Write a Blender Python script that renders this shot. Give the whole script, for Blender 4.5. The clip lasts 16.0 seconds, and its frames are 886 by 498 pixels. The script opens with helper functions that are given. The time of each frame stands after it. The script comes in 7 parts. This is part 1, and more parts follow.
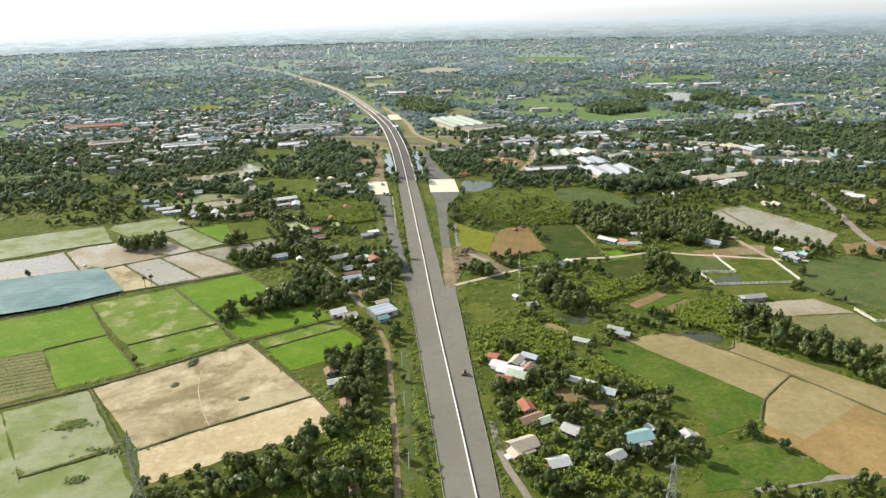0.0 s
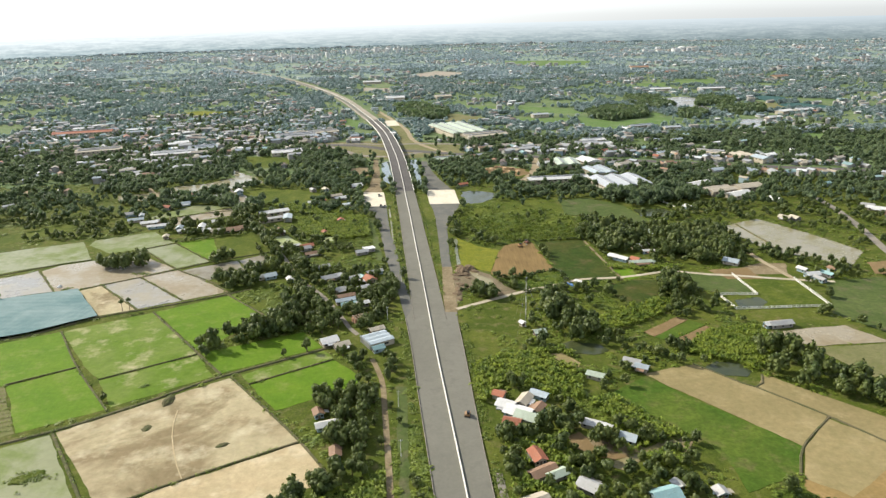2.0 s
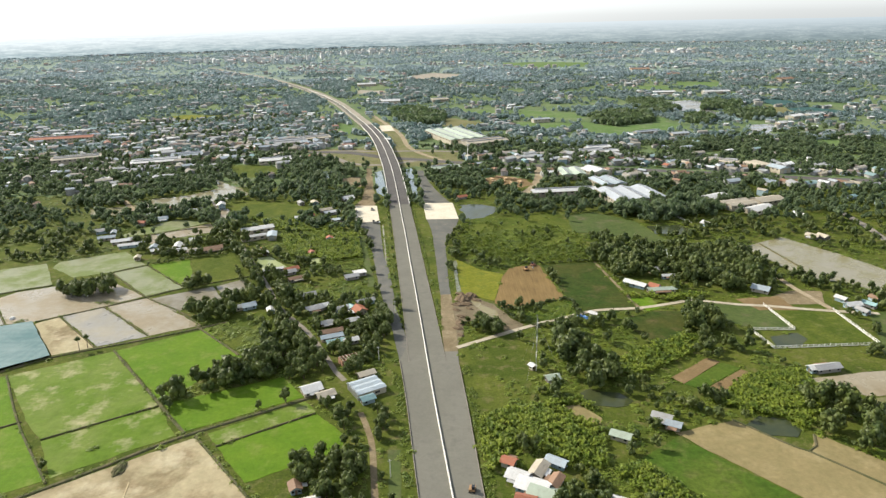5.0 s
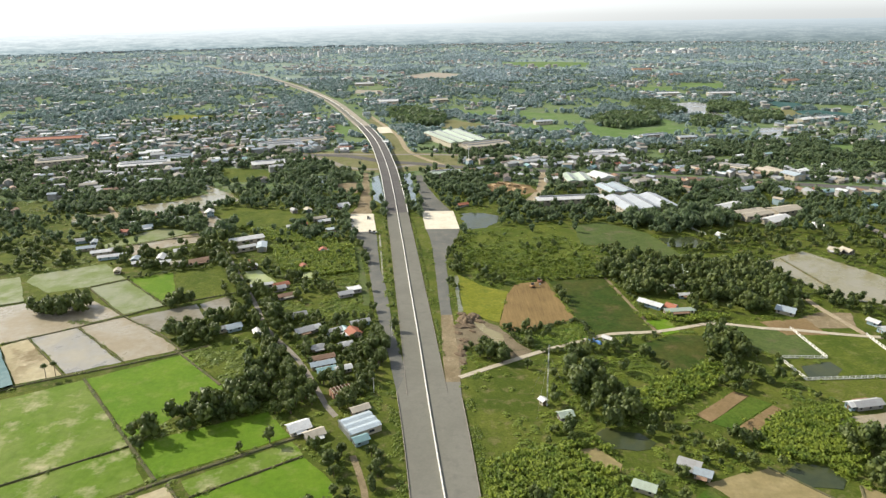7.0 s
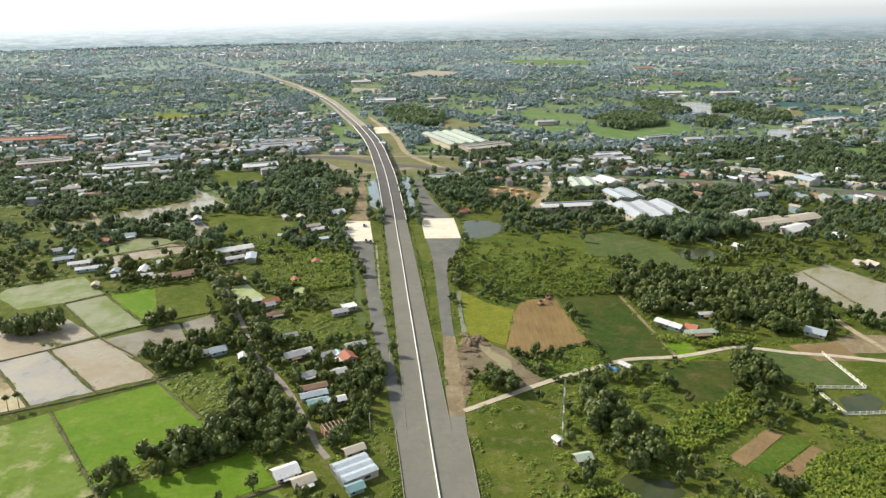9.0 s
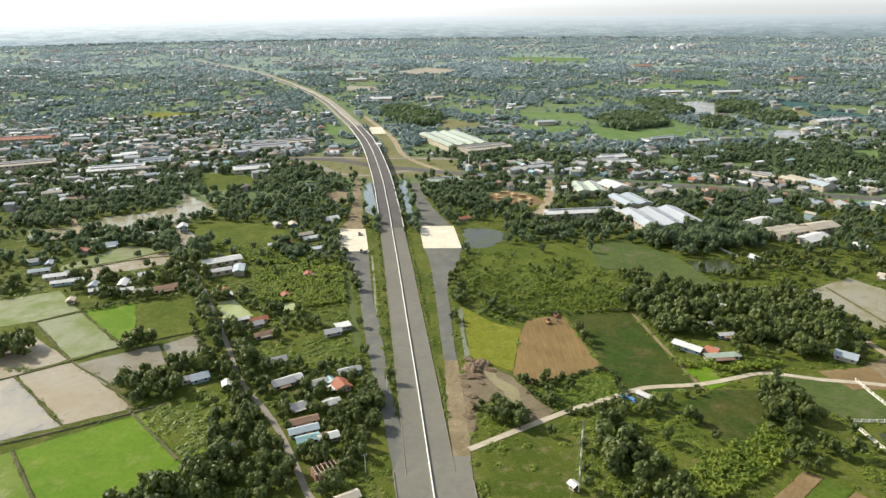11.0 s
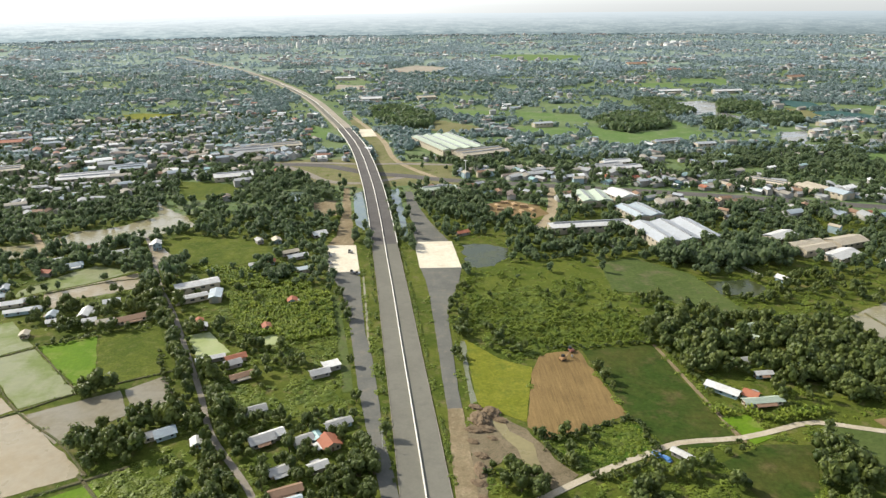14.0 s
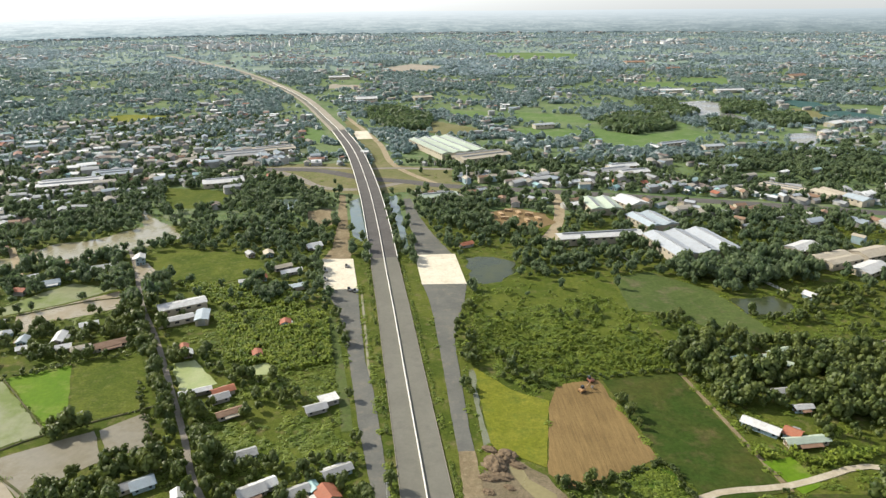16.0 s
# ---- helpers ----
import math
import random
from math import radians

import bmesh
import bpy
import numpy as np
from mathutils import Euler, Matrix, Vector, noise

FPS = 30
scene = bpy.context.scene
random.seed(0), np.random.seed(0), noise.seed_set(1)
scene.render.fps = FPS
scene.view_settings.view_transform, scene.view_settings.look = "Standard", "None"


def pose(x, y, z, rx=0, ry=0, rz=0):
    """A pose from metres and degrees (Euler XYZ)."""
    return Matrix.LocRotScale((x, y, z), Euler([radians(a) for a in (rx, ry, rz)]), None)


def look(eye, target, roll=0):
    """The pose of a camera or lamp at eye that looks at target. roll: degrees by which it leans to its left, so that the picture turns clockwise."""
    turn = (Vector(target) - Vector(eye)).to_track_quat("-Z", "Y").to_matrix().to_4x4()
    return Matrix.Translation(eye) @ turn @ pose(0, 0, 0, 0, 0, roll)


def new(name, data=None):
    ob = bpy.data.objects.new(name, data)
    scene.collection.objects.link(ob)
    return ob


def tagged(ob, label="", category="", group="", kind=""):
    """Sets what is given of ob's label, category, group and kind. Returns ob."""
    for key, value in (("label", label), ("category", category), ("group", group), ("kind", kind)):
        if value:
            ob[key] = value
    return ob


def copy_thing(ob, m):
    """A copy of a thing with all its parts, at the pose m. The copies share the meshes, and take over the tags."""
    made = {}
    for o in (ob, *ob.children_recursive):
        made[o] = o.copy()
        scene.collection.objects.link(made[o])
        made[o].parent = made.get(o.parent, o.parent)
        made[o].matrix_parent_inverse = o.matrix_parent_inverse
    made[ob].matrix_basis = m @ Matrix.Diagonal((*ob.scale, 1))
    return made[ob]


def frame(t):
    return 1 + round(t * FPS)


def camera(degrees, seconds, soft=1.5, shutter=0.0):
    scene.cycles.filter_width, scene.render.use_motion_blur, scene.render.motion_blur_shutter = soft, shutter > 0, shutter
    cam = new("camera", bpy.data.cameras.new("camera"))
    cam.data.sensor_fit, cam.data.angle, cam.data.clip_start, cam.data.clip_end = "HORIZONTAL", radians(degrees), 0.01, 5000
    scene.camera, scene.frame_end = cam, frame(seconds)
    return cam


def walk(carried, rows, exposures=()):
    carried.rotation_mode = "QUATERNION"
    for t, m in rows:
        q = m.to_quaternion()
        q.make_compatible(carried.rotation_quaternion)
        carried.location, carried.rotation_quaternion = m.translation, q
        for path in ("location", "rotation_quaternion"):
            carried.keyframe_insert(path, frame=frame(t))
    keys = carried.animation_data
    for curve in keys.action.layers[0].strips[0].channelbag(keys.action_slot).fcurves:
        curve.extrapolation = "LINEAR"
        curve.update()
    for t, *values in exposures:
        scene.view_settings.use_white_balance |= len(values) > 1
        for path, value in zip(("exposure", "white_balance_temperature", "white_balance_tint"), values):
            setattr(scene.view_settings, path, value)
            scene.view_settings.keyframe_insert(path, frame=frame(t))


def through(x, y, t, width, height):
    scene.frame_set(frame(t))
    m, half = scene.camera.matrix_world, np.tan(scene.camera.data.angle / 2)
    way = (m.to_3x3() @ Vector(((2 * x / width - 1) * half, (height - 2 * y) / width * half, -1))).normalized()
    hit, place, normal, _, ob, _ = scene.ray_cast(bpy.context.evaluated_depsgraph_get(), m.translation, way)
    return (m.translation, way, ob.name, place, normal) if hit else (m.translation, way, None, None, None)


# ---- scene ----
cam = camera(66.0, 16.0, soft=1.4)
PATH = [
    (0, (4.396, -35.695, 173.614), (4.379, -33.804, 172.963), -1.3),
    (0.5, (4.166, -26.96, 173.626), (4.152, -25.069, 172.977), -1.3),
    (1, (3.919, -18.168, 173.649), (3.905, -16.275, 173.002), -1.3),
    (1.5, (3.675, -9.427, 173.678), (3.661, -7.534, 173.033), -1.3),
    (2, (3.45, -0.703, 173.709), (3.437, 1.191, 173.066), -1.3),
    (2.5, (3.254, 7.978, 173.726), (3.242, 9.872, 173.083), -1.4),
    (3, (3.032, 16.673, 173.725), (3.022, 18.567, 173.084), -1.4),
    (3.5, (2.779, 25.314, 173.703), (2.771, 27.209, 173.061), -1.3),
    (4, (2.494, 34.0, 173.7), (2.49, 35.895, 173.059), -1.3),
    (6.5, (0.694, 77.376, 173.709), (0.697, 79.27, 173.065), -1.0),
    (7, (0.153, 85.908, 173.678), (0.158, 87.801, 173.033), -0.9),
    (7.5, (-0.514, 94.321, 173.631), (-0.507, 96.213, 172.983), -0.8),
    (8, (-1.247, 102.763, 173.593), (-1.237, 104.655, 172.943), -0.8),
    (8.5, (-2.011, 111.241, 173.574), (-1.999, 113.132, 172.922), -0.7),
    (9, (-2.757, 119.702, 173.588), (-2.742, 121.593, 172.935), -0.7),
    (9.2, (-3.045, 122.965, 173.597), (-3.03, 124.857, 172.947), -0.7),
    (11.5, (-6.186, 158.771, 174.075), (-6.153, 160.657, 173.411), -0.5),
    (12, (-6.891, 166.618, 174.137), (-6.853, 168.504, 173.472), -0.5),
    (12.5, (-7.634, 174.563, 174.193), (-7.59, 176.448, 173.525), -0.5),
    (13, (-8.423, 182.651, 174.262), (-8.375, 184.536, 173.593), -0.6),
    (13.5, (-9.285, 190.863, 174.317), (-9.233, 192.747, 173.647), -0.5),
    (14, (-10.27, 199.179, 174.369), (-10.213, 201.062, 173.698), -0.5),
    (14.5, (-11.397, 207.555, 174.414), (-11.336, 209.437, 173.741), -0.5),
    (15, (-12.721, 215.988, 174.47), (-12.656, 217.87, 173.796), -0.4),
    (15.5, (-14.187, 224.422, 174.506), (-14.118, 226.303, 173.831), -0.5),
    (16, (-15.687, 232.84, 174.53), (-15.612, 234.72, 173.853), -0.5),
]
walk(cam, [(t, look(eye, target, roll)) for t, eye, target, roll in PATH], [(0, 0.70), (4, 0.64), (16, 0.62)])

# ---- world, sun ----
SUN_EL, SUN_AZ = radians(34), radians(-60)          # azimuth from +y towards +x
world = bpy.data.worlds.new("world")
scene.world = world
world.use_nodes = True
wn = world.node_tree.nodes
sky = wn.new("ShaderNodeTexSky")
sky.sky_type, sky.sun_disc = "NISHITA", False
sky.sun_elevation, sky.sun_rotation = SUN_EL, SUN_AZ
sky.altitude, sky.air_density, sky.dust_density, sky.ozone_density = 0, 1.0, 0.6, 2.0
veil = wn.new("ShaderNodeHueSaturation")            # a hazy, washed-out tropical sky
veil.inputs["Saturation"].default_value = 0.25
tint = wn.new("ShaderNodeMix")
tint.data_type, tint.blend_type = "RGBA", "MULTIPLY"
tint.inputs[0].default_value, tint.inputs[7].default_value = 1.0, (0.95, 1.0, 1.06, 1)
world.node_tree.links.new(sky.outputs[0], veil.inputs["Color"])
world.node_tree.links.new(veil.outputs[0], tint.inputs[6])
world.node_tree.links.new(tint.outputs[2], wn["Background"].inputs[0])
wn["Background"].inputs[1].default_value = 0.138
sun = new("sun", bpy.data.lights.new("sun", "SUN"))
sun.data.energy, sun.data.angle, sun.data.color = 4.2, radians(0.6), (1.0, 0.92, 0.78)
toward = Vector((math.sin(SUN_AZ) * math.cos(SUN_EL), math.cos(SUN_AZ) * math.cos(SUN_EL), math.sin(SUN_EL)))
sun.matrix_world = look(toward * 400, (0, 0, 0))


# ---- materials ----
class Nodes:
    """Short hand for one node material."""

    def __init__(self, name):
        self.m = bpy.data.materials.new(name)
        self.m.use_nodes = True
        self.t = self.m.node_tree
        self.b = self.t.nodes["Principled BSDF"]
        self.out = self.t.nodes["Material Output"]
        self.pos = self.t.nodes.new("ShaderNodeTexCoord").outputs["Object"]

    def link(self, a, b):
        self.t.links.new(a, b)

    def noise(self, size, detail=4, rough=0.6, warp=0.0):
        n = self.t.nodes.new("ShaderNodeTexNoise")
        n.inputs["Scale"].default_value = 1.0 / size
        n.inputs["Detail"].default_value = detail
        n.inputs["Roughness"].default_value = rough
        n.inputs["Distortion"].default_value = warp
        self.link(self.pos, n.inputs["Vector"])
        return n.outputs["Fac"]

    def band(self, fac, lo, hi):
        r = self.t.nodes.new("ShaderNodeMapRange")
        r.inputs["From Min"].default_value, r.inputs["From Max"].default_value = lo, hi
        self.link(fac, r.inputs["Value"])
        return r.outputs["Result"]

    def mix(self, fac, a, b, blend="MIX"):
        n = self.t.nodes.new("ShaderNodeMix")
        n.data_type, n.blend_type = "RGBA", blend
        for sock, v in ((n.inputs[0], fac), (n.inputs[6], a), (n.inputs[7], b)):
            if isinstance(v, tuple):
                sock.default_value = (*v, 1)
            elif isinstance(v, (int, float)):
                sock.default_value = v
            else:
                self.link(v, sock)
        return n.outputs[2]

    def bump(self, fac, depth):
        n = self.t.nodes.new("ShaderNodeBump")
        n.inputs["Distance"].default_value = depth
        self.link(fac, n.inputs["Height"])
        self.link(n.outputs[0], self.b.inputs["Normal"])

    def done(self, colour, rough=0.9, metal=0.0, spec=0.3):
        self.link(colour, self.b.inputs["Base Color"])
        if isinstance(rough, (int, float)):
            self.b.inputs["Roughness"].default_value = rough
        else:
            self.link(rough, self.b.inputs["Roughness"])
        self.b.inputs["Metallic"].default_value = metal
        self.b.inputs["Specular IOR Level"].default_value = spec
        return self.m


def haze_sheen(n, weight):
    """Imitates distance haze with a pale bluish sheen at low angles."""
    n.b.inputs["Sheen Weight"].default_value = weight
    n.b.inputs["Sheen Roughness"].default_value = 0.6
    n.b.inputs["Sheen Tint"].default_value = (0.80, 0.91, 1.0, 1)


def soil(name, a, b, c, big, small, rough=0.95, lo=0.4, hi=0.62, bump=0.3, spec=0.08, grain=0.45, haze_weight=0.0):
    """Two colours in large patches, a third in small ones, with a fine grain."""
    n = Nodes(name)
    f = n.mix(n.band(n.noise(big, 5, 0.6, 0.6), lo, hi), a, b)
    f = n.mix(n.band(n.noise(small, 4, 0.65), 0.52, 0.72), f, c)
    g = n.noise(small * 0.18, 3, 0.7)
    f = n.mix(0.5 * grain, f, n.mix(n.band(n.noise(small * 0.55, 4, 0.7, 0.8), 0.36, 0.64), (0.62, 0.70, 0.62), (1.28, 1.22, 1.25)), "MULTIPLY")
    f = n.mix(grain, f, n.mix(g, (0.35, 0.35, 0.35), (1.6, 1.6, 1.6)), "MULTIPLY")
    n.bump(g, bump)
    haze_sheen(n, haze_weight)
    return n.done(f, rough, 0, spec)


def wet(name, a, b, big, rough_lo=0.08, rough_hi=0.5, lo=0.42, hi=0.6, spec=0.5):
    """Shallow muddy water, with islands of wet mud or growth."""
    n = Nodes(name)
    m = n.band(n.noise(big, 6, 0.68, 0.2), lo, hi)
    f = n.mix(m, a, b)
    f = n.mix(0.4, f, n.mix(n.noise(big * 0.12, 4), (0.5, 0.5, 0.5), (1.5, 1.5, 1.5)), "MULTIPLY")
    n.bump(n.noise(1.4, 2), 0.02)
    r = n.t.nodes.new("ShaderNodeMapRange")
    r.inputs["To Min"].default_value, r.inputs["To Max"].default_value = rough_lo, rough_hi
    n.link(m, r.inputs["Value"])
    return n.done(f, r.outputs["Result"], 0, spec)


def paint(name, c, rough=0.6, metal=0.0, wear=0.25, dirt=(0.25, 0.2, 0.15)):
    """Painted, plastered or sheet surfaces of houses: tone by object, streaks and dirt."""
    n = Nodes(name)
    f = n.mix(n.band(n.noise(1.8, 5, 0.7, 0.5), 0.5, 0.75), c, tuple(0.6 * v + 0.4 * d for v, d in zip(c, dirt)))
    info = n.t.nodes.new("ShaderNodeObjectInfo")
    f = n.mix(wear * 1.6, f, n.mix(info.outputs["Random"], (0.6, 0.6, 0.6), (1.25, 1.25, 1.25)), "MULTIPLY")
    f = n.mix(wear * 1.4, f, n.mix(n.band(n.noise(5.0, 5, 0.75, 0.6), 0.36, 0.66), (0.66, 0.64, 0.60), (1.12, 1.12, 1.12)), "MULTIPLY")
    w = n.t.nodes.new("ShaderNodeTexWave")
    w.inputs["Scale"].default_value = 1.3
    n.link(n.pos, w.inputs["Vector"])
    n.bump(w.outputs["Fac"], 0.03)
    return n.done(f, rough, metal, 0.4)


def leaves(name, dark, light, patch=9.0, through=0.3, haze_weight=0.0, vary=0.34, gloss=0.4, rough=0.55):
    """Leaf mass: tone by patch and by leaf, some light comes through."""
    n = Nodes(name)
    geo = n.t.nodes.new("ShaderNodeNewGeometry")
    info = n.t.nodes.new("ShaderNodeObjectInfo")
    f = n.mix(n.band(n.noise(patch, 3, 0.6), 0.35, 0.65), dark, light)
    f = n.mix(vary, f, n.mix(geo.outputs["Random Per Island"], (0.5, 0.55, 0.5), (1.5, 1.45, 1.3)), "MULTIPLY")
    f = n.mix(0.16, f, n.mix(info.outputs["Random"], (0.6, 0.65, 0.6), (1.35, 1.3, 1.1)), "MULTIPLY")
    n.done(f, rough, 0, gloss)
    haze_sheen(n, haze_weight)
    tr = n.t.nodes.new("ShaderNodeBsdfTranslucent")
    n.link(f, tr.inputs["Color"])
    ms = n.t.nodes.new("ShaderNodeMixShader")
    ms.inputs[0].default_value = through
    n.link(n.b.outputs[0], ms.inputs[1])
    n.link(tr.outputs[0], ms.inputs[2])
    n.link(ms.outputs[0], n.out.inputs["Surface"])
    return n.m


GROUND = soil("scrub_ground", (0.058, 0.082, 0.012), (0.098, 0.115, 0.020), (0.146, 0.130, 0.055), 30, 6, grain=0.95)
# Distance haze is mixed into the base colours of these three lands
PLAIN = soil("hazed_farm_land", (0.100, 0.150, 0.062), (0.142, 0.186, 0.084), (0.19, 0.20, 0.13), 90, 30, bump=0.2)
PLAIN_FAR = soil("hazed_far_farm_land", (0.132, 0.188, 0.128), (0.165, 0.216, 0.145), (0.23, 0.245, 0.18), 200, 60, bump=0.2, haze_weight=0.1, grain=0.15)
FAR_MEADOW = soil("hazed_meadow", (0.100, 0.165, 0.050), (0.127, 0.185, 0.065), (0.173, 0.210, 0.110), 60, 20, bump=0.1)
RICE = soil("young_rice", (0.088, 0.165, 0.010), (0.108, 0.182, 0.013), (0.16, 0.20, 0.04), 34, 12, 0.8)
RICE_PALE = soil("thin_rice", (0.095, 0.158, 0.014), (0.135, 0.182, 0.035), (0.33, 0.31, 0.17), 30, 16, 0.8)
MEADOW = soil("lush_meadow", (0.052, 0.098, 0.012), (0.082, 0.118, 0.018), (0.12, 0.12, 0.040), 34, 12, 0.9, grain=0.9)
RICE_DEEP = soil("dense_rice", (0.034, 0.060, 0.010), (0.062, 0.068, 0.016), (0.095, 0.080, 0.032), 46, 12, 0.9, grain=0.8)
GRASS = soil("meadow_grass", (0.062, 0.089, 0.012), (0.102, 0.122, 0.020), (0.122, 0.132, 0.038), 26, 6, grain=0.95)
YELLOW = soil("ripe_grass", (0.145, 0.158, 0.018), (0.175, 0.178, 0.026), (0.095, 0.125, 0.018), 16, 8, grain=0.8)
MEADOW_WET = soil("marsh", (0.062, 0.090, 0.024), (0.086, 0.112, 0.034), (0.118, 0.110, 0.060), 40, 12, 0.8, grain=0.7)
MUD_TAN = soil("dry_mud", (0.365, 0.312, 0.190), (0.210, 0.165, 0.092), (0.45, 0.395, 0.265), 60, 17, 0.8, 0.44, 0.54)
STRAW = soil("cut_straw", (0.44, 0.360, 0.220), (0.37, 0.295, 0.172), (0.51, 0.435, 0.295), 50, 14, 0.9)
STUBBLE = soil("stubble", (0.255, 0.208, 0.100), (0.215, 0.176, 0.084), (0.30, 0.245, 0.128), 60, 15, 0.9)
STRAW_DARK = soil("orange_stubble", (0.275, 0.190, 0.076), (0.225, 0.160, 0.066), (0.31, 0.22, 0.10), 40, 12, 0.9)
EARTH = soil("ploughed_earth", (0.200, 0.140, 0.070), (0.175, 0.123, 0.060), (0.24, 0.175, 0.095), 40, 9)


def ploughed():
    """Bare earth with faint furrows along y."""
    n = Nodes("furrowed_earth")
    f = n.mix(n.band(n.noise(26, 5, 0.6, 0.5), 0.4, 0.62), (0.205, 0.140, 0.060), (0.165, 0.112, 0.048))
    run = n.t.nodes.new("ShaderNodeVectorMath")
    run.operation = "MULTIPLY"
    run.inputs[1].default_value = (0.9, 0.05, 0.0)
    n.link(n.pos, run.inputs[0])
    w = n.t.nodes.new("ShaderNodeTexNoise")
    w.inputs["Scale"].default_value, w.inputs["Detail"].default_value, w.inputs["Roughness"].default_value = 1.0, 4.0, 0.7
    n.link(run.outputs[0], w.inputs["Vector"])
    f = n.mix(0.6, f, n.mix(n.band(w.outputs["Fac"], 0.3, 0.7), (0.62, 0.64, 0.66), (1.36, 1.34, 1.3)), "MULTIPLY")
    f = n.mix(0.5, f, n.mix(n.noise(1.2, 3, 0.7), (0.5, 0.5, 0.5), (1.5, 1.5, 1.5)), "MULTIPLY")
    n.bump(w.outputs["Fac"], 0.2)
    return n.done(f, 0.95, 0, 0.1)


PLOUGHED = ploughed()
OLIVE = soil("olive_field", (0.15, 0.15, 0.065), (0.19, 0.175, 0.09), (0.12, 0.14, 0.04), 50, 12)
WASTE = soil("trodden_dirt", (0.240, 0.192, 0.118), (0.185, 0.145, 0.086), (0.30, 0.245, 0.160), 16, 5, grain=0.7)
CHURNED = soil("churned_earth", (0.165, 0.135, 0.085), (0.205, 0.168, 0.110), (0.115, 0.095, 0.058), 14, 4, 0.85, grain=0.8)
HEAP = soil("dug_earth", (0.17, 0.125, 0.08), (0.22, 0.165, 0.11), (0.12, 0.09, 0.06), 6, 2)
BUND = soil("dike_earth", (0.09, 0.095, 0.045), (0.14, 0.12, 0.07), (0.06, 0.085, 0.025), 9, 3)
PADDY_GREY = wet("flooded_paddy", (0.235, 0.222, 0.190), (0.275, 0.250, 0.190), 26, 0.2, 0.6, spec=0.3)
PADDY_BROWN = wet("muddy_paddy", (0.285, 0.245, 0.165), (0.235, 0.190, 0.115), 30, 0.25, 0.6, spec=0.3)
PADDY_MUD = wet("wet_mud_paddy", (0.205, 0.185, 0.135), (0.165, 0.145, 0.095), 22, 0.3, 0.7, spec=0.2)
PADDY_GREEN = wet("sprouting_paddy", (0.200, 0.212, 0.108), (0.135, 0.172, 0.050), 30, 0.4, 0.8, spec=0.15)
POND = wet("pond_water", (0.038, 0.050, 0.024), (0.055, 0.064, 0.024), 20, 0.10, 0.25, spec=0.18)
DITCH = wet("ditch_water", (0.17, 0.18, 0.12), (0.14, 0.15, 0.09), 10, 0.2, 0.5, spec=0.3)
ALGAE = wet("algae_water", (0.27, 0.32, 0.13), (0.33, 0.36, 0.18), 12, 0.3, 0.6, spec=0.2)
LAGOON = wet("lagoon_water", (0.20, 0.205, 0.19), (0.25, 0.24, 0.20), 40, 0.12, 0.4, spec=0.5)
PUDDLE = wet("silty_water", (0.235, 0.205, 0.100), (0.205, 0.175, 0.090), 18, 0.2, 0.4, spec=0.3)
POND_MUD = wet("brown_water", (0.245, 0.222, 0.145), (0.205, 0.185, 0.090), 24, 0.15, 0.35, spec=0.3)
CANAL = wet("canal_water", (0.09, 0.13, 0.12), (0.11, 0.14, 0.11), 20, 0.04, 0.12)
CONCRETE = soil("grey_road", (0.156, 0.151, 0.124), (0.174, 0.168, 0.139), (0.145, 0.141, 0.117), 40, 7, 0.85, bump=0.01, grain=0.2)
ASPHALT = soil("dark_asphalt", (0.105, 0.098, 0.092), (0.125, 0.117, 0.11), (0.09, 0.085, 0.08), 24, 5, 0.85, bump=0.01)
RAMP = soil("ramp_asphalt", (0.116, 0.117, 0.105), (0.146, 0.144, 0.126), (0.175, 0.162, 0.132), 24, 6, 0.85, bump=0.02, grain=0.3)
PADC = soil("bare_concrete", (0.60, 0.54, 0.42), (0.66, 0.60, 0.48), (0.52, 0.46, 0.35), 20, 5, 0.85, bump=0.01)
GRAVEL = soil("gravel_lane", (0.33, 0.275, 0.185), (0.27, 0.215, 0.135), (0.40, 0.34, 0.245), 14, 3, bump=0.05)
LANE_PALE = soil("pale_concrete_lane", (0.43, 0.38, 0.29), (0.37, 0.32, 0.235), (0.48, 0.43, 0.34), 14, 3, bump=0.03)
LANE = soil("worn_lane", (0.22, 0.20, 0.17), (0.27, 0.24, 0.20), (0.18, 0.16, 0.13), 14, 3, bump=0.03)
UNFINISHED = soil("crushed_stone_base", (0.29, 0.262, 0.212), (0.34, 0.305, 0.248), (0.24, 0.215, 0.165), 60, 12)
WHITE = paint("whitewashed_concrete", (0.74, 0.72, 0.66), 0.7, wear=0.1)


def net_cloth():
    """Woven shade cloth in long strips that are sewn together."""
    n = Nodes("blue_green_net")
    w = n.t.nodes.new("ShaderNodeTexWave")
    w.bands_direction = "Y"
    w.inputs["Scale"].default_value, w.inputs["Distortion"].default_value, w.inputs["Detail"].default_value = 0.055, 1.2, 3.0
    n.link(n.pos, w.inputs["Vector"])
    f = n.mix(n.band(n.noise(30, 5, 0.7, 0.5), 0.35, 0.7), (0.085, 0.162, 0.165), (0.200, 0.272, 0.265))
    f = n.mix(0.06, f, n.mix(n.band(w.outputs["Fac"], 0.2, 0.95), (0.55, 0.6, 0.6), (1.3, 1.25, 1.22)), "MULTIPLY")
    f = n.mix(0.3, f, n.mix(n.noise(2.0, 4, 0.7), (0.5, 0.5, 0.5), (1.5, 1.5, 1.5)), "MULTIPLY")
    n.bump(w.outputs["Fac"], 0.1)
    return n.done(f, 0.8, 0, 0.2)


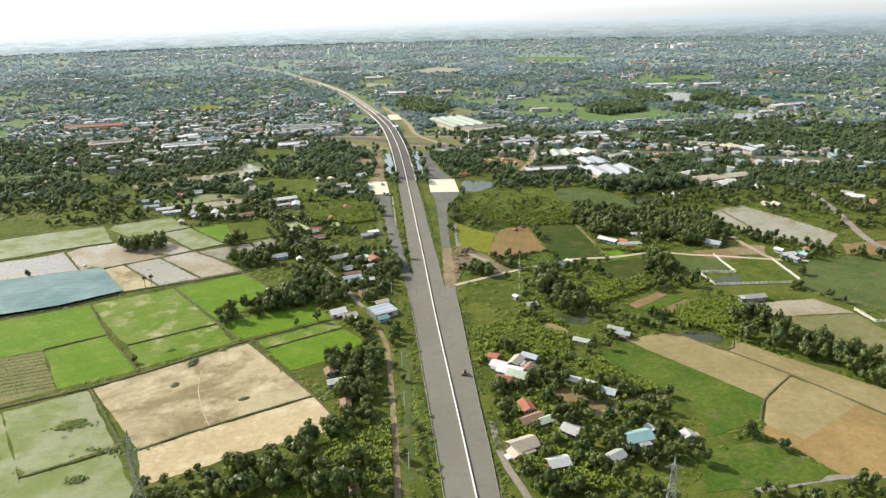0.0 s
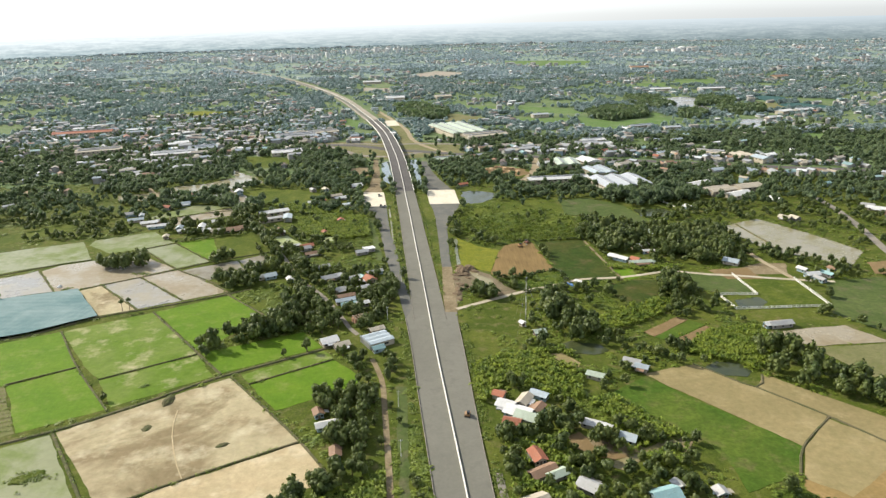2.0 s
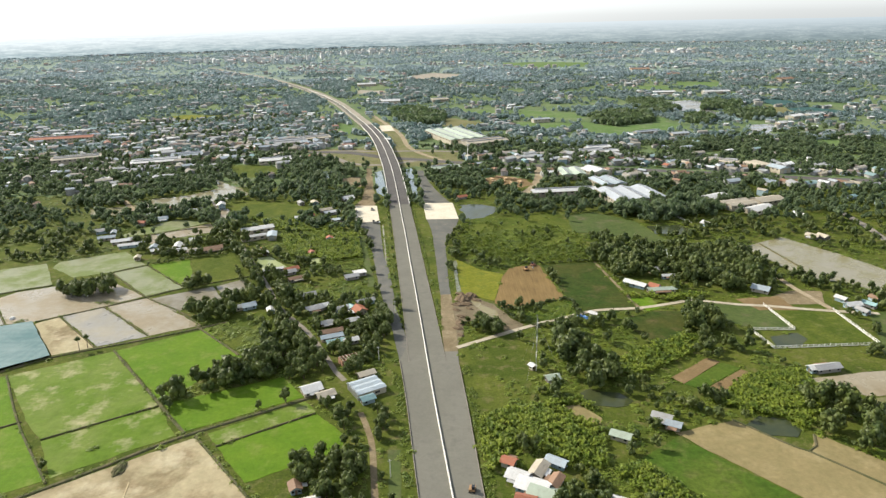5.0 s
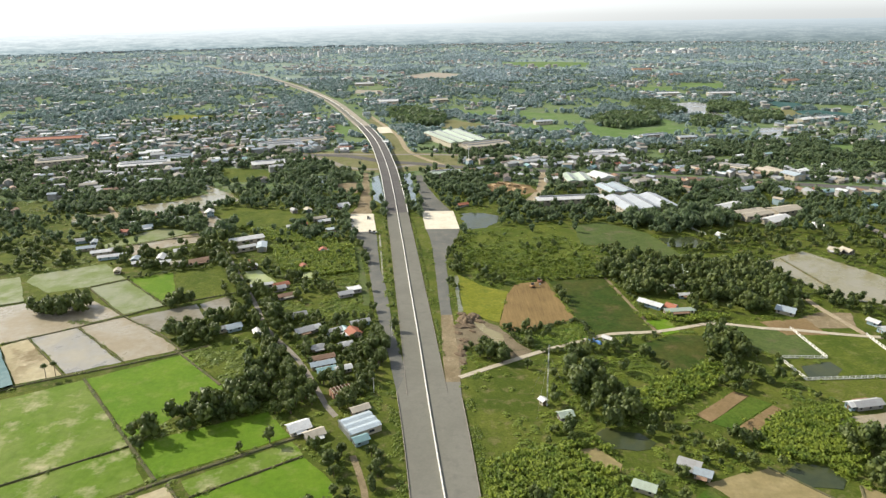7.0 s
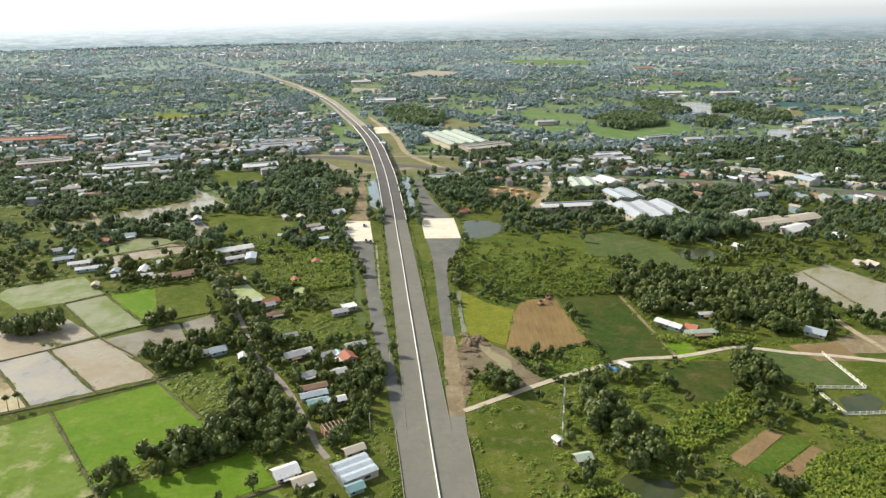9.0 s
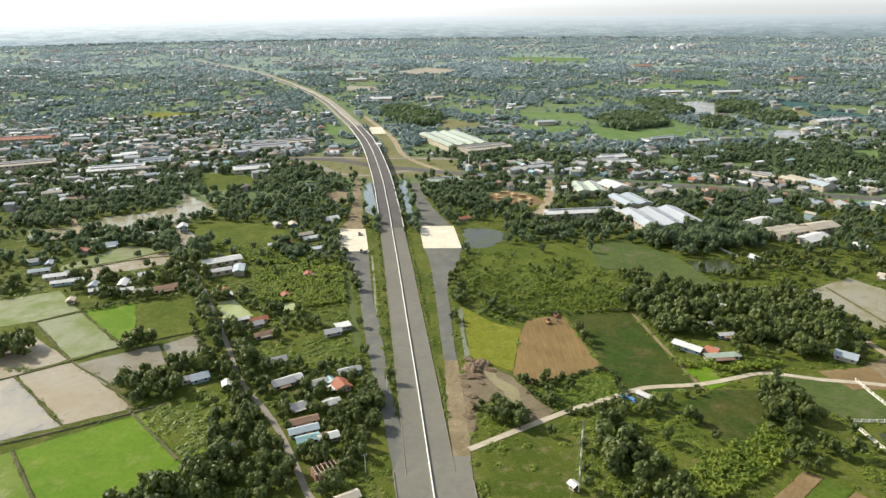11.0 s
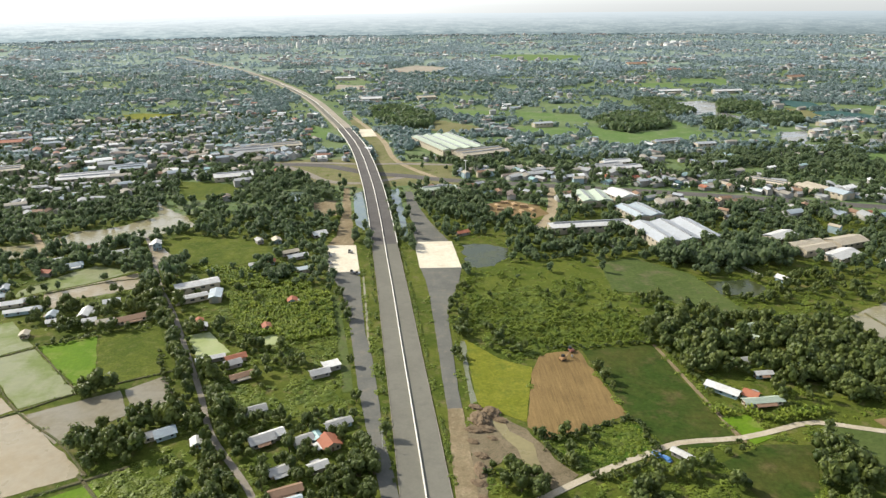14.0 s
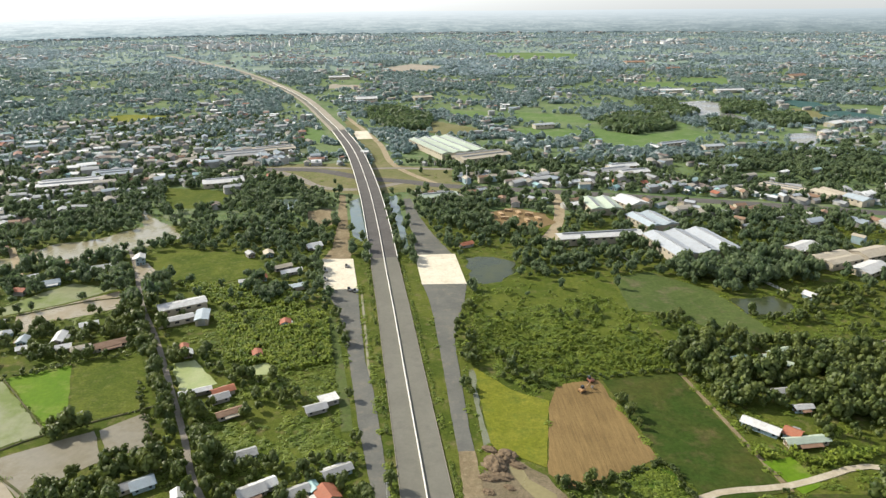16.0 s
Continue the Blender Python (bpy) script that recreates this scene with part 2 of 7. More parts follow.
NET = net_cloth()
NET_DARK = soil("dark_net", (0.035, 0.085, 0.080), (0.050, 0.105, 0.098), (0.075, 0.13, 0.12), 30, 8, 0.85, bump=0.05)
STEEL = paint("galvanised_steel", (0.42, 0.43, 0.44), 0.45, 0.7)
BARK = paint("bark", (0.13, 0.095, 0.065), 0.95)
GLASS = paint("dark_window", (0.03, 0.035, 0.04), 0.12, wear=0.0, dirt=(0.05, 0.05, 0.05))
WOOD = paint("door_boards", (0.16, 0.11, 0.07), 0.7)
RED = paint("red_paint", (0.30, 0.12, 0.08), 0.5)
STACKED = paint("sawn_boards", (0.42, 0.29, 0.16), 0.8)
ORANGE = paint("orange_paint", (0.38, 0.22, 0.10), 0.5)
BLUE_TARP = paint("blue_tarp", (0.07, 0.20, 0.46), 0.5)
RUBBER = paint("black_rubber", (0.025, 0.025, 0.025), 0.8)
ROOFS = {
    "white": paint("white_sheet_roof", (0.62, 0.62, 0.60), 0.6),
    "grey": paint("grey_sheet_roof", (0.38, 0.38, 0.37), 0.5),
    "blue": paint("pale_blue_sheet_roof", (0.36, 0.42, 0.455), 0.6),
    "teal": paint("blue_green_sheet_roof", (0.26, 0.42, 0.42), 0.45),
    "green": paint("pale_green_sheet_roof", (0.42, 0.49, 0.39), 0.6),
    "silver": paint("pale_grey_sheet_roof", (0.40, 0.43, 0.46), 0.6),
    "red": paint("red_tile_roof", (0.34, 0.125, 0.07), 0.8),
    "brown": paint("rusty_sheet_roof", (0.26, 0.16, 0.10), 0.75),
    "tan": paint("weathered_cement_roof", (0.45, 0.40, 0.31), 0.8),
}
WALLS = [paint("cream_wall", (0.44, 0.39, 0.30), 0.85), paint("grey_wall", (0.27, 0.255, 0.23), 0.9), paint("pale_blue_wall", (0.30, 0.40, 0.43), 0.85),
         paint("brick_wall", (0.36, 0.20, 0.13), 0.9)]
LEAF = leaves("tree_leaves", (0.052, 0.082, 0.020), (0.128, 0.156, 0.036), 8, 0.28)
# lightened tree leaves, standing in for haze over everything beyond the fields
LEAF_MID = leaves("hazed_mid_leaves", (0.084, 0.132, 0.052), (0.152, 0.202, 0.080), 14, 0.5, 0.15, 0.28, 0.35, 0.6)
LEAF_BRIGHT = leaves("banana_leaves", (0.125, 0.195, 0.024), (0.285, 0.345, 0.046), 5, 0.42, 0.0, 0.5)
LEAF_BUSH = leaves("bush_leaves", (0.114, 0.172, 0.022), (0.214, 0.268, 0.036), 9, 0.38)
# haze painted into two leaf colours, paler and bluer the farther they stand
LEAF_FAR = leaves("hazed_far_foliage", (0.106, 0.170, 0.150), (0.152, 0.218, 0.188), 60, 0.5, 1.0, 0.22, 0.6, 0.5)
LEAF_DISTANT = leaves("hazed_distant_foliage", (0.186, 0.258, 0.278), (0.228, 0.298, 0.310), 200, 0.5, 1.0, 0.2, 1.0, 0.42)

# ---- building blocks ----
LAID = []
KEEP = []          # outlines kept free of trees
rng = np.random.default_rng(7)


def curve_through(pts, step):
    """Points every step metres on a smooth line through pts (any number of values each)."""
    p = [np.array(q, float) for q in pts]
    p = [2 * p[0] - p[1]] + p + [2 * p[-1] - p[-2]]
    out = []
    for a, b, c, d in zip(p, p[1:], p[2:], p[3:]):
        n = max(1, int(np.linalg.norm((c - b)[:2]) / step))
        for i in range(n):
            u = i / n
            out.append(0.5 * (2 * b + (c - a) * u + (2 * a - 5 * b + 4 * c - d) * u * u + (3 * b - a - 3 * c + d) * u ** 3))
    return np.array(out + [p[-2]])


def raw(name, verts, faces, material, parent=None, smooth=False):
    me = bpy.data.meshes.new(name)
    me.from_pydata([tuple(v) for v in verts], [], [tuple(f) for f in faces])
    me.materials.append(material)
    if smooth:
        me.shade_smooth()
    ob = new(name, me)
    ob.parent = parent
    return ob


def tris(name, verts, faces, material, parent=None):
    """A large triangle mesh from arrays."""
    me = bpy.data.meshes.new(name)
    verts, faces = np.asarray(verts, np.float32), np.asarray(faces, np.int32)
    me.vertices.add(len(verts))
    me.vertices.foreach_set("co", verts.ravel())
    me.loops.add(faces.size)
    me.loops.foreach_set("vertex_index", faces.ravel())
    me.polygons.add(len(faces))
    me.polygons.foreach_set("loop_start", np.arange(0, faces.size, 3, dtype=np.int32))
    me.update(calc_edges=True)
    me.materials.append(material)
    ob = new(name, me)
    ob.parent = parent
    return ob


def part(name, bm, material, parent, label=""):
    me = bpy.data.meshes.new(name)
    bm.to_mesh(me)
    bm.free()
    me.materials.append(material)
    ob = new(name, me)
    ob.parent = parent
    return tagged(ob, label)


def thing(name, x, y, turn=0.0, z=0.0, **tags):
    ob = new(name)
    ob.matrix_basis = pose(x, y, z, 0, 0, turn)
    ob.empty_display_size = 0.3
    return tagged(ob, **tags)


def block(bm, x0, x1, y0, y1, z0, z1):
    v = [bm.verts.new(c) for c in ((x0, y0, z0), (x1, y0, z0), (x1, y1, z0), (x0, y1, z0), (x0, y0, z1), (x1, y0, z1), (x1, y1, z1), (x0, y1, z1))]
    for f in ((3, 2, 1, 0), (4, 5, 6, 7), (0, 1, 5, 4), (1, 2, 6, 5), (2, 3, 7, 6), (3, 0, 4, 7)):
        bm.faces.new([v[i] for i in f])
    return bm


def rod(bm, a, b, r0, r1=None, sides=6):
    a, b = Vector(a), Vector(b)
    r1 = r0 if r1 is None else r1
    q = (b - a).to_track_quat("Z", "Y")
    rings = []
    for c, r in ((a, r0), (b, r1)):
        rings.append([bm.verts.new(c + q @ Vector((r * math.cos(k * math.tau / sides), r * math.sin(k * math.tau / sides), 0))) for k in range(sides)])
    for k in range(sides):
        bm.faces.new((rings[0][k], rings[0][(k + 1) % sides], rings[1][(k + 1) % sides], rings[1][k]))
    bm.faces.new(rings[1])
    return bm


def ragged(pts, rough, step=5.0):
    """The outline with uneven edges."""
    out = []
    for a, b in zip(pts, pts[1:] + pts[:1]):
        a, b = Vector(a), Vector(b)
        d = b - a
        n = max(1, int(d.length / step))
        side = Vector((-d.y, d.x)).normalized()
        for i in range(n):
            p = a + d * (i / n)
            out.append(p + side * (rough * noise.noise(Vector((p.x * 0.13, p.y * 0.13, 3.1))) if i else 0))
    return [(p.x, p.y) for p in out]


def field(name, material, pts, label, z=0.05, rough=1.2, keep=True, category="field", lift=True):
    """A flat plot of ground with uneven edges and a low rim."""
    o = ragged(pts, rough)
    z += 0.0016 * len(LAID) * lift
    LAID.append(name)
    if keep:
        KEEP.append(np.array(o))
    n = len(o)
    verts = [(x, y, z) for x, y in o] + [(x, y, -0.3) for x, y in o]
    faces = [tuple(range(n))] + [(i, i + n, (i + 1) % n + n, (i + 1) % n) for i in range(n)]
    return tagged(raw(name, verts, faces, material), label, category, kind="structure")


def ribbon(name, material, pts, width, label, z=0.0, high=0.1, step=8.0, top=1.0, keep=True, kind="structure", category="road", parent=None, margin=1.0):
    """A raised strip along a smooth line; width may be a number or one for each point. top: the crest's share of the width."""
    w = [width] * len(pts) if isinstance(width, (int, float)) else width
    p = curve_through([(q[0], q[1], q[2] if len(q) > 2 else 0.0, k) for q, k in zip(pts, w)], step)
    d = np.gradient(p[:, :2], axis=0)
    d /= np.linalg.norm(d, axis=1)[:, None]
    side = np.stack([d[:, 1], -d[:, 0]], 1)
    if keep:
        h = side * (p[:, 3:4] / 2 + margin)
        KEEP.append(np.concatenate([p[:, :2] + h, (p[:, :2] - h)[::-1]]))
    verts, faces = [], []
    for (x, y, zz, k), s in zip(p, side):
        for u, hh in ((-0.5, -0.4), (-0.5 * top, high), (0.5 * top, high), (0.5, -0.4)):
            verts.append((x + s[0] * u * k, y + s[1] * u * k, zz + z + hh))
    for i in range(len(p) - 1):
        for j in range(3):
            a = 4 * i + j
            faces.append((a, a + 1, a + 5, a + 4))
    faces += [(3, 2, 1, 0), tuple(4 * (len(p) - 1) + j for j in range(4))]
    ob = raw(name, verts, faces, material, parent)
    return tagged(ob, label, category if parent is None else "", kind=kind if parent is None else "")


# ---- ground and distance ----
def ground_sheet():
    v = [(-12000, -3000, 0), (12000, -3000, 0), (12000, 12000, 0), (-12000, 12000, 0)]
    return raw("ground", v, [(0, 1, 2, 3)], GROUND)


tagged(ground_sheet(), "flat green scrub land reaching the horizon", "ground", kind="structure")


def horizon_band():
    """The land beyond, its haze painted as glow: a ring so far off that it does not shift."""
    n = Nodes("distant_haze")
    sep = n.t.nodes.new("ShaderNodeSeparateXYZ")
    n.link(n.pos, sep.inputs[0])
    # painted haze and glare: whiter upwards and towards the sun at the left
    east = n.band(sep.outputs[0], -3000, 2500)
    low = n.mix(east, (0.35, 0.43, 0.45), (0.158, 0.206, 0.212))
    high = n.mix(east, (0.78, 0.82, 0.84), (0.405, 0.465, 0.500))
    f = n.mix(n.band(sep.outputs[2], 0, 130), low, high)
    # belts of trees and roofs draw closer together towards the horizon
    def step(kind, a, b):
        m = n.t.nodes.new("ShaderNodeMath")
        m.operation = kind
        for sock, v in zip(m.inputs, (a, b)):
            if isinstance(v, (int, float)):
                sock.default_value = v
            else:
                n.link(v, sock)
        return m.outputs[0]

    rise = step("MULTIPLY", step("LOGARITHM", step("SUBTRACT", 1.0, step("DIVIDE", sep.outputs[2], 176.0)), math.e), -1300.0)
    land = n.t.nodes.new("ShaderNodeCombineXYZ")
    for k, v in enumerate((sep.outputs[0], sep.outputs[1], rise)):
        n.link(v, land.inputs[k])

    def grain(size, detail=5, rough=0.65):
        node = n.t.nodes.new("ShaderNodeTexNoise")
        node.inputs["Scale"].default_value, node.inputs["Detail"].default_value, node.inputs["Roughness"].default_value = 1.0 / size, detail, rough
        n.link(land.outputs[0], node.inputs["Vector"])
        return node.outputs[0]

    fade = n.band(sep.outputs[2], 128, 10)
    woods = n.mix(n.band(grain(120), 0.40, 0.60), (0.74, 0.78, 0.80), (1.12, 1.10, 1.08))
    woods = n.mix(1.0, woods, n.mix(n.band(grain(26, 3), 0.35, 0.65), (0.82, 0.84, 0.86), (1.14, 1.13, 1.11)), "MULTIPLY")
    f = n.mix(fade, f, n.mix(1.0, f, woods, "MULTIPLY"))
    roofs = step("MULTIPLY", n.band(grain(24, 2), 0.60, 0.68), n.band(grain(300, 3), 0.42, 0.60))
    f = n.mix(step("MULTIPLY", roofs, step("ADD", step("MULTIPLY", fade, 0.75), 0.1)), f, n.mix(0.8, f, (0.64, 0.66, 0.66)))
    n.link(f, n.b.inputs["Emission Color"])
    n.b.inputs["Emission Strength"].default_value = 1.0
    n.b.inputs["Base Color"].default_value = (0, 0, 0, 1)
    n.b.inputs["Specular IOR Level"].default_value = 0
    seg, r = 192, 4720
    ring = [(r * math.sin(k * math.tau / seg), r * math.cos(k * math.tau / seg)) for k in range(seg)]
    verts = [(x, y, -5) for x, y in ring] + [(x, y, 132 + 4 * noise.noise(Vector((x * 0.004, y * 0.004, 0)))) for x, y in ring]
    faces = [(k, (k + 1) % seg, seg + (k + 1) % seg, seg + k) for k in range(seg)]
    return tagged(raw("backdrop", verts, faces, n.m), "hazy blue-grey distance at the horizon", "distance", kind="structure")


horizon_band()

# ---- the expressway ----
AXIS = [(13.0, 178.6, 0), (7.6, 230.1, 0), (-4.5, 343.3, 0), (-14.0, 441.5, 0), (-22.6, 527.0, 0), (-30.8, 610.0, 0), (-37.0, 668.0, 0.5), (-47.6, 766.0, 4), (-62.6, 884.0, 7), (-88.6, 1049.0, 7), (-122.0, 1210.0, 3), (-152.0, 1330.0, 0.5), (-232.0, 1605.0, 0), (-345.0, 1890.0, 0), (-545.0, 2300.0, 0), (-770.0, 2660.0, 0), (-930.0, 2900.0, 0)]
NEAR_END = (2 * AXIS[0][0] - AXIS[1][0], 2 * AXIS[0][1] - AXIS[1][1], 0)
LINE = [(AXIS[0][0] + k * (NEAR_END[0] - AXIS[0][0]), AXIS[0][1] + k * (NEAR_END[1] - AXIS[0][1]), 0) for k in range(12, 0, -1)] + AXIS
DENSE = curve_through(LINE, 10)


def stretch(y0, y1):
    return [tuple(q) for q in DENSE if y0 <= q[1] <= y1]


def beside(pts, off, up=0.0):
    p = np.array(pts)
    d = np.gradient(p[:, :2], axis=0)
    d /= np.linalg.norm(d, axis=1)[:, None]
    return [(x + off * e[1], y - off * e[0], z + up) for (x, y, z), e in zip(p, d)]


ribbon("expressway", CONCRETE, stretch(-420, 700), 19.4, "pale grey paved carriageway of a new expressway", high=0.30)
bridge = thing("bridge", 0, 0, label="curved viaduct with dark asphalt deck and white parapets", category="bridge")
BR = stretch(690, 1235)
ribbon("deck", ASPHALT, BR, 19.6, "", high=0.32, parent=bridge)
ribbon("girder", WHITE, [(x, y, z - 1.6) for x, y, z in BR if z > 1.7], 17.0, "", high=1.4, parent=bridge, keep=False)
for off in (-9.8, 9.8):
    ribbon("parapet", WHITE, beside(BR, off), 0.55, "white concrete parapet", high=1.15, top=0.7, parent=bridge, keep=False)
for q in BR[3:-2:3]:
    if q[2] > 2.2:
        bm = bmesh.new()
        for s in (-5.0, 5.0):
            rod(bm, (q[0] + s, q[1], -0.3), (q[0] + s, q[1], q[2] - 1.7), 0.7, sides=10)
        block(bm, q[0] - 8, q[0] + 8, q[1] - 0.8, q[1] + 0.8, q[2] - 2.6, q[2] - 1.6)
        part("pier", bm, WHITE, bridge, "concrete pier with two columns")
ribbon("expressway_2", UNFINISHED, stretch(1225, 3100), 24, "unfinished expressway bed of pale crushed stone", high=0.4, margin=9)
ribbon("expressway_3", CONCRETE, beside(stretch(1225, 2300), -3), 9, "paved half of the unfinished expressway", high=0.5, keep=False)
ribbon("median_barrier", WHITE, stretch(-420, 1900), 0.75, "white concrete median barrier along the expressway", z=0.2, high=1.0, top=0.45, keep=False, category="barrier")
for off in (-9.85, 9.85):
    ribbon("road_edge", LANE, beside(stretch(375, 695), off), 0.28, "low weathered concrete edge of the carriageway", high=0.5, keep=False, category="kerb", step=12)

# widened lanes where the ramps join
field("merging_lane", CONCRETE, [(1.2, 172.6), (-6.0, 237.5), (-12.0, 289.0), (-16.6, 331.0), (-20.0, 358.0), (-22.9, 379.0), (-19.2, 397.0), (-15.6, 391.2), (-9.8, 343.6), (0.8, 252.1), (9.8, 172.4)], "grey paved merging lane beside the expressway", z=0.28, rough=0, category="road")
field("merging_lane_2", CONCRETE, [(22.1, 172.1), (20.0, 208.0), (17.4, 241.4), (14.4, 287.0), (12.5, 320.0), (10.6, 349.0), (8.9, 372.0), (8.7, 388.0), (0.3, 388.2), (3.0, 342.8), (6.5, 285.6), (12.5, 210.7), (15.4, 172.2)], "grey paved merging lane beside the expressway", z=0.28, rough=0, category="road")
OUTER = [(1.4, 172.6), (-6.0, 237.5), (-12.0, 289.0), (-16.6, 331.0), (-20.0, 358.0), (-22.9, 379.0)], [(22.1, 172.1), (20.0, 208.0), (17.4, 241.4), (14.4, 287.0), (12.5, 320.0), (10.6, 349.0), (8.9, 372.0)]
for line in OUTER:
    ribbon("road_edge", LANE, line, 0.28, "low weathered concrete edge of the carriageway", high=0.75, keep=False, category="kerb", step=12)
# ramps and their pads
field("ramp_1", RAMP, [(-75.4, 645.3), (-55.1, 644.1), (-49.8, 595.1), (-44.1, 547.9), (-38.2, 518.6), (-28.6, 448.0), (-22.2, 416.1), (-18.9, 397.0), (-17.5, 380.0), (-22.9, 379.4), (-24.3, 388.0), (-29.1, 416.4), (-35.4, 448.0), (-43.0, 487.8), (-48.0, 520.0), (-52.4, 548.3), (-56.5, 574.0), (-63.5, 607.5), (-70.0, 627.0)], "worn grey asphalt ramp with tree shadows", z=0.2, rough=0.3, category="road")
field("ramp_2", RAMP, [(-13.1, 650.0), (16.4, 648.2), (12.2, 616.0), (6.2, 591.7), (3.6, 564.0), (4.3, 533.6), (4.7, 507.6), (5.4, 481.0), (6.2, 468.0), (-0.6, 468.7), (-1.4, 481.3), (-2.8, 512.0), (-4.2, 545.0), (-5.6, 571.0), (-7.0, 600.1), (-9.5, 628.0)], "grey asphalt ramp widening towards a concrete pad", z=0.2, rough=0.3, category="road")
field("ramp_3", WASTE, [(6.3, 469.5), (8.1, 428.8), (8.6, 402.0), (8.7, 387.0), (1.6, 386.0), (0.5, 402.2), (-0.3, 429.2), (-0.6, 469.5)], "ramp bed of pale trodden earth", z=0.22, rough=0.4, category="road")
field("concrete_pad_1", PADC, [(-84.8, 701.4), (-62.6, 699.9), (-55.1, 644.1), (-77.0, 643.5)], "pale bare concrete pad of a toll ramp", z=0.3, rough=0.2, category="pavement")
field("concrete_pad_2", PADC, [(-17.7, 705.3), (11.9, 705.8), (16.4, 648.2), (-13.1, 649.0)], "pale bare concrete pad of a toll ramp", z=0.3, rough=0.2, category="pavement")
field("ramp_4", RAMP, [(-16.9, 705.3), (9.9, 706.0), (-3.0, 752.9), (-13.0, 799.9), (-20.9, 860.7), (-28.4, 861.3), (-23.2, 792.4), (-18.1, 735.9)], "dark asphalt strip behind a concrete pad", z=0.15, rough=0.8, category="road")
field("dirt_bed", WASTE, [(-84.8, 701.4), (-63.8, 700.0), (-69.3, 750.3), (-77.1, 812.8), (-84.7, 879.7), (-90.8, 880.2), (-82.3, 780.6), (-80.4, 724.3)], "earth bed beside the viaduct", z=0.1, rough=1.5, category="ground")
field("concrete_pad_3", PADC, [(-105.5, 1232.0), (-85.1, 1234.9), (-73.5, 1171.7), (-95.0, 1169.4)], "pale concrete pad beside the far ramp", z=0.3, rough=0.2, category="pavement")

# ---- other roads ----
ribbon("highway", ASPHALT, [(-204.3, 997.7), (-126.6, 986.1), (-73.5, 947.7), (-25.1, 926.8), (20.9, 904.7), (129.5, 872.4), (229.6, 840.6), (321.1, 809.5), (404.4, 779.1), (483.7, 754.2)], 15, "grey national highway lined with houses", high=0.15, margin=7)
ribbon("highway_2", ASPHALT, [(-204.3, 997.7), (-290.1, 990.6), (-370.7, 962.8), (-446.7, 939.6), (-541.9, 913.1)], 12, "grey town road", high=0.15)
ribbon("slip_road", LANE, [(-25.1, 926.8), (-70.2, 900.2), (-110.9, 910.0), (-147.6, 961.0), (-185.6, 999.0)], 9, "pale slip road of the interchange", high=0.12)
ribbon("slip_road_2", LANE, [(25.0, 979.7), (-38.3, 990.3), (-76.5, 990.5), (-128.4, 1000.2), (-185.6, 999.0)], 8, "pale slip road of the interchange", high=0.12)
ribbon("earth_road", GRAVEL, [(11.7, 905.4), (-25.4, 970.0), (-45.9, 1029.2), (-62.5, 1134.5), (-94.8, 1255.0), (-131.9, 1384.3)], 7, "tan earth road beside the expressway", high=0.1)
ribbon("village_lane", LANE, [(-245.7, 755.1), (-215.3, 691.6), (-187.0, 627.3), (-162.1, 580.2), (-138.6, 530.8), (-118.4, 487.7), (-103.6, 453.8), (-79.2, 417.1), (-64.0, 387.0), (-55.2, 367.5), (-49.6, 358.8)], 2.8, "narrow pale village lane", high=0.08)
ribbon("dirt_track", WASTE, [(-38.5, 328.9), (-31.4, 306.8), (-27.1, 275.0), (-22.2, 233.3), (-18.7, 200.1), (-16.5, 173.0)], 2.7, "brown dirt track with grassy edges", high=0.06)
ribbon("farm_lane", LANE_PALE, [(8.4, 392.7), (28.7, 404.9), (55.7, 420.5), (79.5, 431.9), (96.1, 439.2), (123.7, 441.4), (144.0, 447.1), (160.9, 451.2), (185.1, 443.8), (204.2, 440.0), (229.2, 433.0), (263.0, 425.8)], 3.2, "pale gravel farm lane", high=0.27)
ribbon("farm_lane_2", GRAVEL, [(231.4, 491.9), (232.9, 468.7), (236.5, 448.3), (238.7, 433.4)], 3.6, "pale gravel farm lane", high=0.27)
ribbon("country_road", LANE, [(363.3, 667.7), (359.8, 608.6), (349.6, 549.2), (332.8, 477.2), (332.9, 449.7), (346.6, 390.6)], 6, "pale narrow country road", high=0.27)
ribbon("yard_lane", LANE, [(22.1, 229.7), (24.2, 206.5), (26.7, 195.2), (31.0, 183.0), (34.0, 171.8)], 3.0, "grey lane to the farm houses", high=0.06)
ribbon("field_lane", LANE, [(119.7, 179.7), (134.0, 182.7), (153.3, 186.6), (172.9, 187.1)], 3.0, "pale field lane", high=0.06)
ribbon("dirt_path", GRAVEL, [(119.0, 875.3), (112.6, 817.0), (100.3, 768.1), (80.9, 726.6)], 9, "bare earth yard entrance", high=0.06)
ribbon("river_lane", GRAVEL, [(-327.8, 740.6), (-303.4, 702.8), (-289.6, 680.4)], 5, "raised earth causeway over the water", high=0.4)

field("interchange_grass", OLIVE, [(-190.3, 1022.6), (-78.5, 1019.6), (25.2, 982.5), (20.5, 897.9), (-68.6, 876.5), (-124.0, 902.0), (-172.8, 965.6)], "rough grass between slip roads", z=0.03, lift=False, keep=False)
ribbon("canal_strip", MEADOW_WET, [(-68.2, 604.3), (-62.5, 573.7), (-56.7, 540.4), (-52.1, 515.0), (-48.0, 486.5)], 5.0, "dark weedy canal beside the ramp", high=0.05, category="ditch", margin=0)
field("pond", ALGAE, [(-103.5, 545.5), (-95.7, 549.9), (-90.0, 544.9), (-91.6, 537.4), (-100.4, 537.0)], "pale green garden pond", rough=2, category="pond")
